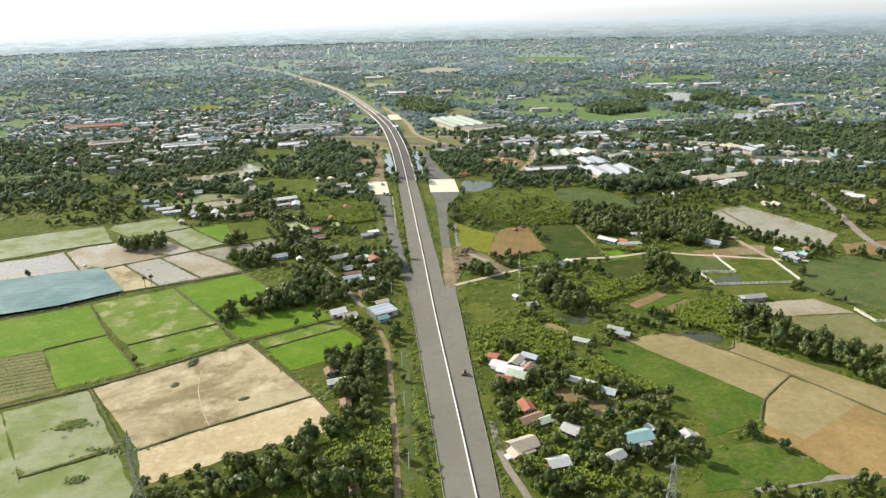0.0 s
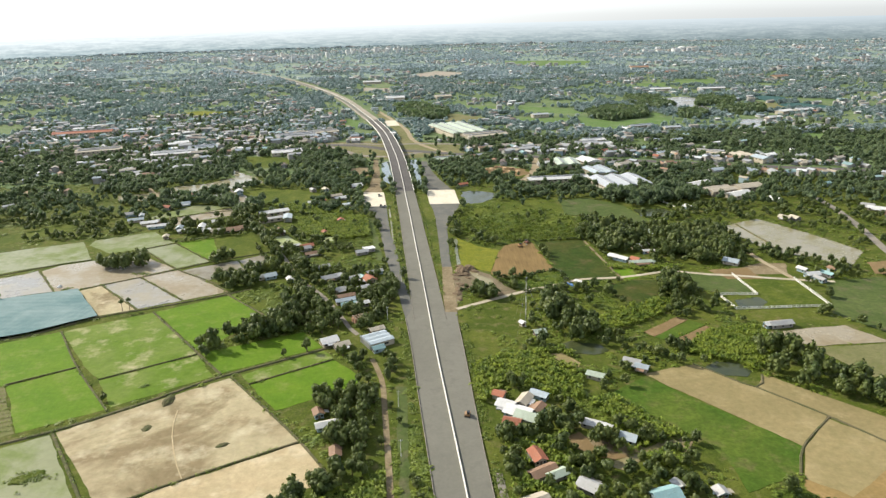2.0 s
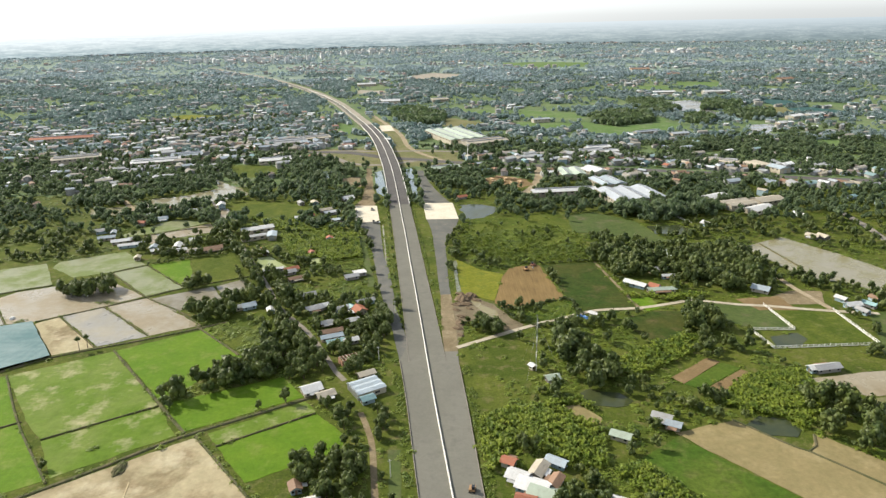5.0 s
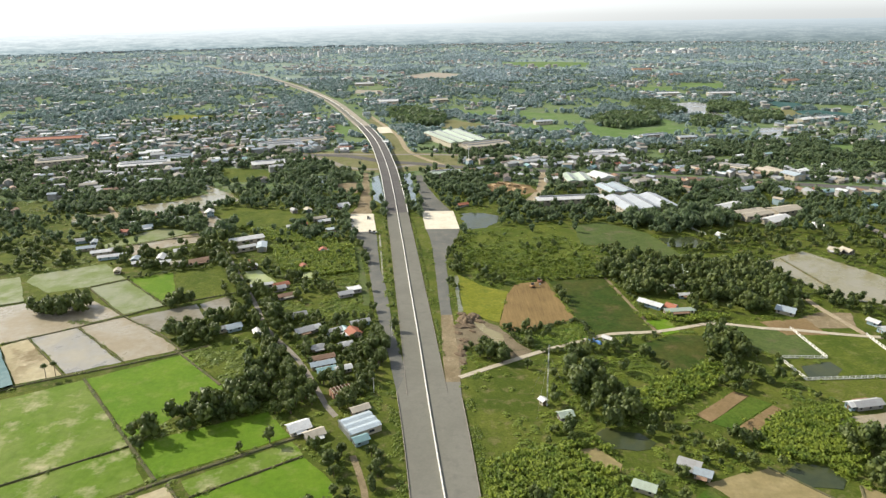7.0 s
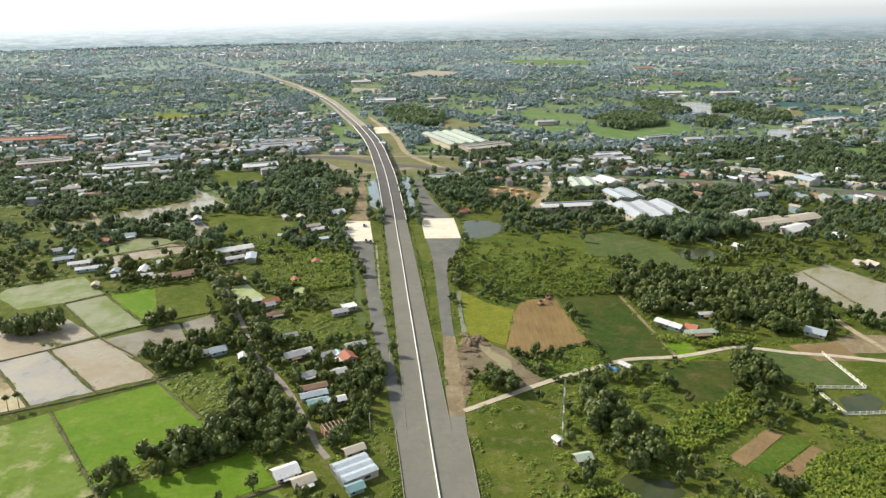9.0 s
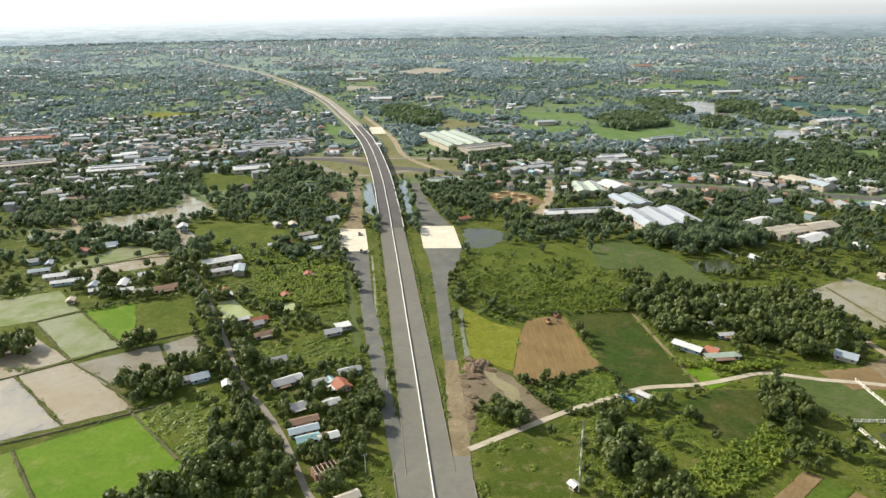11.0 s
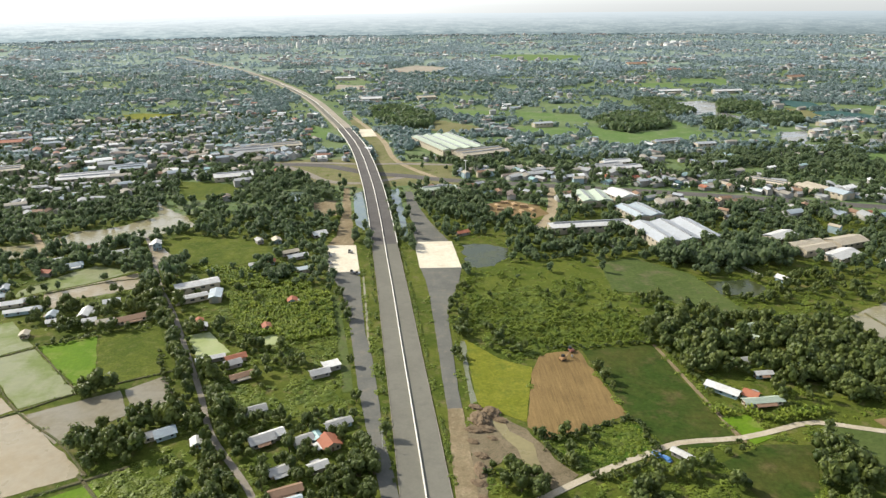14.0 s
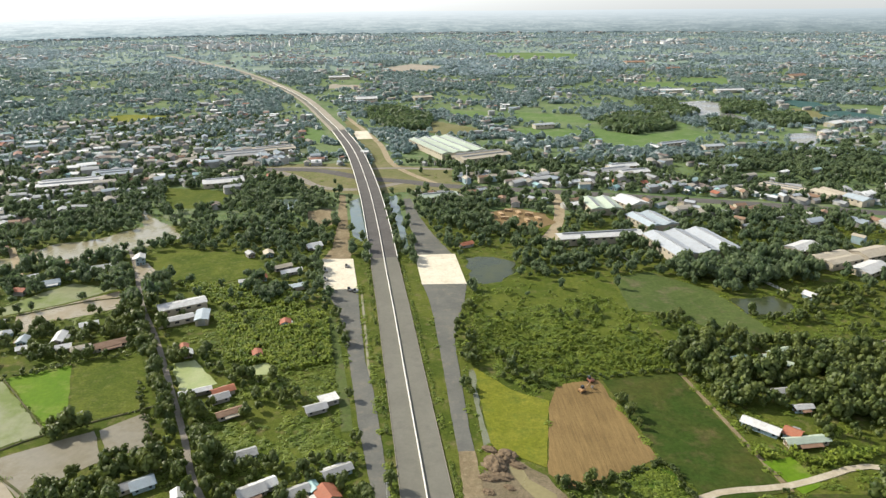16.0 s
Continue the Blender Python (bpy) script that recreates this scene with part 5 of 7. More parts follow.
# ---- masts, fences, machines ----
def pylon(x, y, turn, h=42.0):
    ob = thing("power_pylon", x, y, turn, label="grey steel lattice power pylon with three cross arms", category="pylon")
    b, t = 2.6, 0.6
    for sx in (-1, 1):
        for sy in (-1, 1):
            part("leg", rod(bmesh.new(), (sx * b, sy * b, -0.3), (sx * t, sy * t, h - 4), 0.12, 0.08, 4), STEEL, ob)
    lev = [0, 7, 13, 18.5, 23.5, 28, 32, h - 4]
    for z0, z1 in zip(lev, lev[1:]):
        bm = bmesh.new()
        r0, r1 = b + (t - b) * z0 / (h - 4), b + (t - b) * z1 / (h - 4)
        for k in range(4):
            c = [(-1, -1), (1, -1), (1, 1), (-1, 1)]
            p, q = c[k], c[(k + 1) % 4]
            rod(bm, (p[0] * r0, p[1] * r0, z0), (q[0] * r1, q[1] * r1, z1), 0.07, sides=4)
            rod(bm, (q[0] * r0, q[1] * r0, z0), (p[0] * r1, p[1] * r1, z1), 0.07, sides=4)
            rod(bm, (p[0] * r1, p[1] * r1, z1), (q[0] * r1, q[1] * r1, z1), 0.07, sides=4)
        part("brace", bm, STEEL, ob)
    part("peak", rod(bmesh.new(), (0, 0, h - 4), (0, 0, h), 0.5, 0.05, 4), STEEL, ob)
    for z in (h - 14, h - 9.5, h - 5):
        bm = bmesh.new()
        for s in (-1, 1):
            rod(bm, (0, 0.5, z), (s * 3.0, 0, z), 0.06, sides=4)
            rod(bm, (0, -0.5, z), (s * 3.0, 0, z), 0.06, sides=4)
            rod(bm, (0, 0, z + 1.6), (s * 3.0, 0, z), 0.06, sides=4)
        part("cross_arm", bm, STEEL, ob)
    return ob


pylon(-107.1, 164.5, 32)
pylon(75.1, 147.8, -10, 40)
mast = thing("radio_mast", 48.4, 364.6, label="slender red and white lattice radio mast with guy wires", category="mast")
for k in range(8):
    bm = bmesh.new()
    for j in range(3):
        a = [(0.32 * math.cos(q), 0.32 * math.sin(q)) for q in (j * 2.094, (j + 1) * 2.094)]
        rod(bm, (*a[0], 4 * k), (*a[0], 4 * k + 4), 0.05, sides=4)
        for m in range(2):
            rod(bm, (*a[m], 4 * k), (*a[1 - m], 4 * k + 2), 0.05, sides=4)
            rod(bm, (*a[1 - m], 4 * k + 2), (*a[m], 4 * k + 4), 0.05, sides=4)
    part("section", bm, WHITE if k % 2 == 0 else STEEL, mast)
for j in range(3):
    part("guy_wire", rod(bmesh.new(), (12 * math.cos(j * 2.094), 12 * math.sin(j * 2.094), 0), (0, 0, 28), 0.03, sides=4), STEEL, mast)
for x, y, h in ((34.2, 884.2, 26), (-186.4, 985.1, 23)):
    hm = thing("high_mast_lamp", x, y, label="tall grey high mast lamp by the interchange", category="street lamp", group="interchange lamps")
    part("pole", rod(bmesh.new(), (0, 0, -0.3), (0, 0, h), 0.45, 0.22, 8), WHITE, hm)
    ring = part("lamp_ring", rod(bmesh.new(), (0, 0, h - 0.4), (0, 0, h + 0.1), 1.2, 1.2, 12), STEEL, hm)
    for j in range(8):
        q = j * math.tau / 8
        part("lamp_head", rod(bmesh.new(), (1.3 * math.cos(q), 1.3 * math.sin(q), h - 0.2), (2.0 * math.cos(q), 2.0 * math.sin(q), h - 0.5), 0.3, 0.2), WHITE, ring)


for px, py in ((-17.7, 241.7, ), (-13.4, 195.6, ), (-21.1, 280.7, ), (-33.9, 379.5, ), (-29.0, 441.5, )):
    pole = thing("utility_pole", px, py, 20, label="grey concrete utility pole on the verge", category="pole", group="roadside poles")
    part("shaft", rod(bmesh.new(), (0, 0, -0.3), (0, 0, 8.5), 0.17, 0.1, 8), WHITE, pole)
    part("crossarm", block(bmesh.new(), -0.9, 0.9, -0.06, 0.06, 7.8, 7.95), STEEL, pole)
    for u in (-0.8, 0.0, 0.8):
        part("insulator", rod(bmesh.new(), (u, 0, 7.95), (u, 0, 8.2), 0.06), WHITE, pole)


def fence(pts, label="white concrete post and rail fence round a plot"):
    ob = thing("fence", 0, 0, label=label, category="fence", group="plot fences")
    post = None
    for a, b in zip(pts, pts[1:]):
        a, b = Vector(a), Vector(b)
        n = max(1, int((b - a).length / 3.0))
        for i in range(n + 1):
            p = a + (b - a) * i / n
            if post is None:
                post = part("post", block(bmesh.new(), -0.14, 0.14, -0.14, 0.14, -0.2, 1.7), WHITE, ob)
                q = post
            else:
                q = new("post", post.data)
                q.parent = ob
            q.location = (p.x, p.y, 0)
        part("rail", rod(bmesh.new(), (a.x, a.y, 1.45), (b.x, b.y, 1.45), 0.12, sides=4), WHITE, ob)
        part("rail", rod(bmesh.new(), (a.x, a.y, 0.75), (b.x, b.y, 0.75), 0.12, sides=4), WHITE, ob)
        part("base_wall", rod(bmesh.new(), (a.x, a.y, 0.1), (b.x, b.y, 0.1), 0.22, sides=4), WHITE, ob)
    return ob


fence([(200.8, 442.3), (202.8, 406.5)])
fence([(179.6, 407.7), (202.8, 406.5)])
fence([(177.9, 406.1), (180.5, 384.3), (239.3, 386.1)])
fence([(238.9, 432.4), (239.1, 408.0), (239.3, 386.1)])
fence([(248.1, 341.6), (250.4, 324.0), (280.8, 325.7)])
fence([(206.9, 654.1), (218.2, 619.8)])
fence([(125.3, 714.6), (137.0, 676.8)], "white concrete wall beside the warehouse")


def machine(x, y, turn, paint_m, label, name, arm=False):
    """A small yellow or orange building machine: chassis, cab, tracks and, on some, a jointed arm."""
    ob = thing(name, x, y, turn, 0.1, label=label, category="machine")
    for s in (-1.0, 1.0):
        bm = block(bmesh.new(), s - 0.3, s + 0.3, -1.7, 1.7, 0.0, 0.8)
        bmesh.ops.bevel(bm, geom=bm.edges[:], offset=0.2, segments=2, affect="EDGES")
        part("track", bm, RUBBER, ob)
    part("chassis", block(bmesh.new(), -1.2, 1.2, -1.6, 1.4, 0.75, 1.7), paint_m, ob)
    part("cab", block(bmesh.new(), -1.1, 0.1, -0.2, 1.3, 1.7, 2.9), GLASS, ob)
    if arm:
        boom = part("boom", rod(bmesh.new(), (0.5, 1.2, 1.5), (0.5, 4.2, 4.0), 0.3, 0.2), paint_m, ob)
        part("stick", rod(bmesh.new(), (0.5, 4.2, 4.0), (0.5, 6.0, 1.6), 0.22, 0.16), paint_m, boom)
        part("bucket", block(bmesh.new(), 0.0, 1.0, 5.5, 6.4, 0.6, 1.6), STEEL, boom)
    return ob


machine(61.1, 512.3, -60, ORANGE, "orange excavator on the ploughed field", "excavator", True)
machine(67.4, 521.3, 20, RED, "red tractor at the field edge", "tractor")
machine(11.1, 271.3, 170, ORANGE, "small orange paving machine on the carriageway", "paver")
for px, py, turn in ((-79.3, 675.4, 10), (-77.4, 658.9, 30), (-65.2, 683.2, 80), (-59.6, 640.6, 50), (-55.8, 638.5, 90)):
    machine(px, py, turn, STEEL, "dark road roller parked on the concrete pad", "road_roller")


def stack(x, y, turn, w, l, layers):
    """A stack of sawn boards on bearers."""
    ob = thing("timber_stack", x, y, turn, label="stack of pale sawn timber in a bare yard", category="timber", group="timber stacks")
    for v in (-l / 3, l / 3):
        part("bearer", block(bmesh.new(), -w / 2, w / 2, v - 0.2, v + 0.2, -0.05, 0.3), WOOD, ob)
    for k in range(layers):
        e = 0.12 * (k % 2)
        part("board_layer", block(bmesh.new(), -w / 2 + e, w / 2 - e, -l / 2 + e, l / 2 - e, 0.3 + 0.5 * k, 0.74 + 0.5 * k), STACKED, ob)
    return ob


for px, py, turn, n_layers in ((50, 800, 10, 4), (58, 803, 15, 3), (66, 812, 70, 4), (74, 806, 12, 3), (82, 798, 75, 5), (88, 788, 20, 3), (60, 790, 80, 4), (70, 793, 10, 3), (78, 782, 15, 4), (64, 780, 75, 3)):
    stack(px, py, turn, 3.2, 7.0, n_layers)


def mound(x, y, w, l, h, turn, material, label, name="earth_mound", grass=False):
    """A rough heap."""
    bm = bmesh.new()
    bmesh.ops.create_icosphere(bm, subdivisions=4, radius=1)
    for v in bm.verts:
        k = 1 + 0.28 * noise.noise(v.co * 2.1 + Vector((x, y, 0))) + 0.14 * noise.noise(v.co * 6 + Vector((y, x, 0)))
        v.co = Vector((v.co.x * w / 2 * k, v.co.y * l / 2 * k, max(-0.1, v.co.z * h * k)))
    me = bpy.data.meshes.new(name)
    bm.to_mesh(me)
    bm.free()
    me.materials.append(material)
    ob = new(name, me)
    ob.matrix_basis = pose(x, y, 0, 0, 0, turn)
    return tagged(ob, label, "mound")


mound(13.6, 459.9, 8, 12, 3.2, 20, HEAP, "heap of dug brown earth")
mound(18.9, 464.9, 8, 9, 2.6, 50, HEAP, "heap of dug brown earth")
mound(10.7, 425.1, 5, 10, 1.6, 0, HEAP, "low heap of dug earth")
for px, py, pw in ((10.5, 452.0, 5), (9.2, 444.0, 3.5), (12.0, 434.0, 4), (9.6, 417.0, 4), (10.8, 408.5, 3), (22.5, 459.0, 4), (15.5, 452.5, 5), (17.5, 446.0, 3), (12.5, 470.0, 4)):
    mound(px, py, pw, pw * 1.7, 0.3 * pw, 15 * pw, HEAP, "small heap of churned brown earth")
mound(-169.1, 232.0, 7, 13, 0.9, -58, GRASS, "grassy mound islet in a paddy"); mound(-146.9, 192.7, 4, 6, 0.7, -58, GRASS, "grassy mound islet in a paddy")
mound(-133.7, 289.8, 5, 10, 1.4, 0, BUND, "dark earth heap by the dike"); mound(-134.6, 266.3, 4, 5, 0.6, 0, BUND, "dark patch of earth on dry mud"); mound(-95.9, 252.2, 3, 6, 0.6, -58, BUND, "dark patch of earth on dry mud")
mound(-269.5, 444.5, 3, 4, 1.5, 0, ROOFS["white"], "pale covered heap by the net", "covered_heap")
for px, py in ((86.9, 428.7, ), (83.9, 431.7, ), (38.1, 248.2, )):
    mound(px, py, 3, 5, 1.3, 30, BLUE_TARP, "goods under a blue tarpaulin", "tarp_heap")

def inside(p, poly):
    """Which of the points lie inside the outline."""
    lo, hi = poly.min(0), poly.max(0)
    hit = np.zeros(len(p), bool)
    near = np.where((p[:, 0] > lo[0]) & (p[:, 0] < hi[0]) & (p[:, 1] > lo[1]) & (p[:, 1] < hi[1]))[0]
    if len(near) == 0:
        return hit
    q, odd = p[near], np.zeros(len(near), bool)
    for (x0, y0), (x1, y1) in zip(poly, np.roll(poly, -1, 0)):
        if y0 != y1:
            odd ^= ((y0 > q[:, 1]) != (y1 > q[:, 1])) & (q[:, 0] < (x1 - x0) * (q[:, 1] - y0) / (y1 - y0) + x0)
    hit[near] = odd
    return hit


def free(p):
    ok = np.ones(len(p), bool)
    for poly in KEEP:
        ok &= ~inside(p, poly)
    return p[ok]


def spread(y0, y1, each, wide=0.74):
    """Evenly random spots on the land in view, one for so many square metres."""
    n = int(wide * ((y1 + 80) ** 2 - (y0 + 80) ** 2) / each)
    y = np.sqrt(rng.uniform((y0 + 80) ** 2, (y1 + 80) ** 2, n)) - 80
    return np.stack([rng.uniform(-wide, wide, n) * (y + 80), y], 1)


def patchy(p, size, least, seed=0.0):
    v = np.array([noise.noise(Vector((x / size, y / size, seed))) + 0.45 * noise.noise(Vector((x / size * 3, y / size * 3, seed + 9))) for x, y in p])
    return p[v > least]


def within(outline, each):
    o = np.array(outline)
    lo, hi = o.min(0), o.max(0)
    n = int((hi - lo).prod() / each) + 1
    p = rng.uniform(lo, hi, (n, 2))
    return p[inside(p, o)]


# ---- the town ----
SPLIT = lambda y0, y1, each, size, least, seed: patchy(free(spread(y0, y1, each, 0.72)), size, least, seed)


def town_paint():
    n = Nodes("town_roofs")
    geo = n.t.nodes.new("ShaderNodeNewGeometry")
    ramp = n.t.nodes.new("ShaderNodeValToRGB")
    ramp.color_ramp.interpolation = "CONSTANT"
    cols = [(0.0, (0.60, 0.61, 0.60)), (0.11, (0.32, 0.33, 0.33)), (0.40, (0.25, 0.29, 0.32)), (0.52, (0.28, 0.26, 0.22)), (0.76, (0.26, 0.15, 0.11)), (0.83, (0.18, 0.15, 0.13)), (0.93, (0.22, 0.31, 0.31))]
    for j, (p, c) in enumerate(cols):
        e = ramp.color_ramp.elements[j] if j < 2 else ramp.color_ramp.elements.new(p)
        e.position, e.color = p, (*c, 1)
    n.link(geo.outputs["Random Per Island"], ramp.inputs[0])
    f = n.mix(0.35, ramp.outputs[0], n.mix(n.noise(3.0), (0.5, 0.5, 0.5), (1.4, 1.4, 1.4)), "MULTIPLY")
    return n.done(f, 0.8, 0, 0.15)


def town(name, rows, label, plaster=None):
    """Many far houses: walls and gabled roofs. Rows of x, y, width, length, height, turn."""
    vs, fs, slot, o = [], [], [], 0
    for x, y, w, l, h, q in rows:
        c, s = math.cos(q), math.sin(q)
        a, b = w / 2, l / 2
        wall = [(-a, -b, -0.2), (a, -b, -0.2), (a, b, -0.2), (-a, b, -0.2), (-a, -b, h), (a, -b, h), (a, b, h), (-a, b, h), (0, -b, h + 0.2 * w), (0, b, h + 0.2 * w)]
        a, b = a + 0.4, b + 0.4
        roof = [(-a, -b, h), (-a, b, h), (0, -b, h + 0.22 * w), (0, b, h + 0.22 * w), (a, -b, h), (a, b, h)]
        for u, v, z in wall + roof:
            vs.append((x + c * u - s * v, y + s * u + c * v, z))
        fw = [(0, 1, 5), (0, 5, 4), (1, 2, 6), (1, 6, 5), (2, 3, 7), (2, 7, 6), (3, 0, 4), (3, 4, 7), (4, 5, 8), (6, 7, 9)]
        fr = [(10, 12, 13), (10, 13, 11), (12, 14, 15), (12, 15, 13)]
        fs += [(i + o, j + o, k + o) for i, j, k in fw + fr]
        slot += [0] * 10 + [1] * 4
        o += 16
    ob = tris(name, vs, fs, plaster or TOWN_WALL)
    ob.data.materials.append(TOWN)
    ob.data.polygons.foreach_set("material_index", np.array(slot, np.int32))
    return tagged(ob, label, "houses", kind="stuff")


TOWN = town_paint()
WALL_PALE = paint("pale_block_wall", (0.62, 0.63, 0.62), 0.9)
TOWN_WALL = paint("weathered_town_wall", (0.36, 0.36, 0.34), 0.9)


def rows_at(p, lo, hi, tall):
    n = len(p)
    w = rng.uniform(lo, hi, n)
    return np.column_stack([p, w, w * rng.uniform(1.1, 2.4, n), rng.choice([3.2, 3.6, 4.2, 6.8], n) * tall, rng.normal(0.35, 0.25, n) + rng.choice([0, math.pi / 2], n)])


def settle(p, noun, group, scale):
    """Small houses as things of their own, copied from a dozen models."""
    kinds = ("silver", "grey", "tan", "brown", "red", "white", "brown", "grey", "teal", "tan", "silver", "grey")
    models = []
    for j, (x, y) in enumerate(p[:12]):
        w = scale * (6 + 0.5 * (j % 5))
        a = w * (1.2 + 0.25 * (j % 4))
        h = 3.2 + 3.0 * (j % 4 == 2)
        ob = thing("house", x, y, 20 * j, label=f"{'two-storey' if h > 4 else 'low'} {noun} with a {ROOF_WORDS[kinds[j]]} roof", category="house", group=group)
        bm = block(bmesh.new(), -w / 2, w / 2, -a / 2, a / 2, -0.2, h)
        for e in (-a / 2, a / 2):
            bm.faces.new([bm.verts.new(c) for c in ((-w / 2, e, h), (w / 2, e, h), (0, e, h + 0.22 * w))])
        part("wall", bm, WALLS[j % 3], ob)
        part("roof", gable(bmesh.new(), w, a, h + 0.12, 0.22 * w), ROOFS[kinds[j]], ob)
        part("door", block(bmesh.new(), -0.6, 0.6, -a / 2 - 0.05, -a / 2 + 0.1, -0.1, 2.2), WOOD, ob)
        for u in (-w / 3, w / 3):
            part("window", block(bmesh.new(), u - 0.5, u + 0.5, -a / 2 - 0.04, -a / 2 + 0.1, h - 2.1, h - 0.9), GLASS, ob)
        models.append(ob)
    for j, (x, y) in enumerate(p[12:]):
        copy_thing(models[int(rng.integers(0, 12))], pose(x, y, 0, 0, 0, float(20 + rng.normal(0, 14) + 90 * rng.integers(0, 4))))
    for x, y in p:
        KEEP.append(np.array([(x + 5 * math.cos(q), y + 5 * math.sin(q)) for q in np.linspace(0, math.tau, 7)[:-1]]))


HIGH = curve_through([(-446.7, 939.6), (-290.1, 990.6), (-204.3, 997.7), (-73.5, 947.7), (20.9, 904.7), (129.5, 872.4), (229.6, 840.6), (321.1, 809.5), (404.4, 779.1), (483.7, 754.2)], 12)
SIDE = [q + np.array(s) for q in HIGH for s in ((rng.normal(0, 4), 22 + rng.normal(0, 5)), (rng.normal(0, 4), 40 + rng.normal(0, 9)), (rng.normal(0, 4), -36 + rng.normal(0, 5))) if rng.random() < 0.72]
strip = free(np.array(SIDE))
CROSSING = np.array([(-193.3, 1038.0), (-79.6, 1035.0), (32.0, 990.4), (25.4, 886.5), (-68.0, 868.2), (-125.6, 893.3), (-173.7, 957.9)])
strip = strip[~inside(strip, CROSSING)]
more = [q + np.array((rng.normal(0, 4), s + rng.normal(0, 7))) for q in HIGH for s in (17, 31, 46, 62, -50) if rng.random() < 0.6]
settle(strip, "roadside shop house", "houses along the highway", 0.9)
more = free(np.array(more))
town("roadside_roofs", rows_at(more[~inside(more, CROSSING)], 6, 11, 1.0), "crowded roofs behind the roadside shops")
quarter = free(within([(-492.0, 778.6), (-506.5, 944.0), (-362.8, 945.1), (-195.2, 957.0), (-162.8, 885.4), (-254.3, 881.7), (-293.5, 845.8), (-352.2, 769.2)], 330))
town("town_quarter", rows_at(quarter, 4.5, 8.5, 1.0), "crowded roofs of the town quarter")
quarter = free(within([(-627.3, 953.0), (-463.5, 969.9), (-298.6, 1016.5), (-156.7, 1016.9), (-155.2, 1204.6), (-255.6, 1396.3), (-502.1, 1360.9), (-753.1, 1213.7)], 480))
town("town_centre", rows_at(quarter, 5, 9, 1.15), "crowded pale roofs of the town centre")
loose = SPLIT(640, 1100, 1500, 120, -0.05, 6.0)
loose = loose[np.abs(loose[:, 0]) > 130]
loose = loose[np.argsort(loose[:, 1])]
settle(loose[:45], "village house", "scattered village houses", 0.75)
town("scattered_houses", rows_at(loose[45:], 4.5, 8, 1.0), "scattered village houses among trees")
QUARTERS = np.concatenate([free(within([(-492.0, 778.6), (-506.5, 944.0), (-362.8, 945.1), (-195.2, 957.0), (-162.8, 885.4), (-254.3, 881.7), (-293.5, 845.8), (-352.2, 769.2)], 150)), free(within([(-627.3, 953.0), (-463.5, 969.9), (-298.6, 1016.5), (-156.7, 1016.9), (-155.2, 1204.6), (-255.6, 1396.3), (-502.1, 1360.9), (-753.1, 1213.7)], 170)), patchy(free(np.array([q + np.array((rng.normal(0, 6), rng.uniform(-50, 75))) for q in HIGH for _ in range(3)])), 60, -0.3, 4.0)])
outer = SPLIT(1000, 2200, 620, 150, 0.14, 7.0)
town("outer_houses", rows_at(outer, 4, 7.5, 1.0), "pale houses spread over the plain")
outer = SPLIT(2100, 4700, 1500, 300, 0.16, 8.0)
town("distant_houses", rows_at(outer, 6, 11, 1.4), "distant pale houses of the plain")


def blocks(spots, label):
    """Taller far buildings: rows of spots, most of them a few storeys high."""
    k = rows_at(spots, 9, 16, 1.0)
    k[:, 4] = rng.uniform(9, 24, len(k))
    town("town_blocks", k, label, WALL_PALE)


blocks(free(np.concatenate([rng.normal(size=(60, 2)) * (150, 110) + (-920, 3340), rng.normal(size=(34, 2)) * (120, 90) + (-400, 3900), rng.normal(size=(22, 2)) * (90, 70) + (1090, 3300)])), "pale apartment blocks of a distant town")
for hx, hy, hw, hl, turn, roof in ((645, 2316, 30, 58, -86, "brown"), (901, 1877, 30, 46, -70, "brown"), (683, 2107, 20, 40, -80, "brown"), (211, 960, 14, 34, -74, "white"), (601, 1213, 16, 30, -60, "white"), (640, 1226, 16, 36, -70, "white"), (549, 1141, 12, 26, -75, "white"),
                                   (622, 1615, 16, 60, -85, "white"), (507, 1626, 16, 50, -85, "white"), (354, 1060, 12, 26, -80, "silver"), (313, 1083, 9, 44, -70, "silver"), (-107, 1562, 22, 40, -80, "white"), (0, 1570, 18, 36, -70, "tan"), (-200, 1977, 20, 50, -80, "white"), (174, 1235, 12, 30, -75, "silver")):
    shed(hx, hy, hw, hl, turn, roof, 1, 6, f"far hall with a {ROOF_WORDS[roof]} roof among trees")

# ---- plants ----
OCTA = (np.array([(1, 0, 0), (0, 1, 0), (-1, 0, 0), (0, -1, 0), (0, 0, 1), (0, 0, -1)], float), np.array([(0, 1, 4), (1, 2, 4), (2, 3, 4), (3, 0, 4), (1, 0, 5), (2, 1, 5), (3, 2, 5), (0, 3, 5)]))


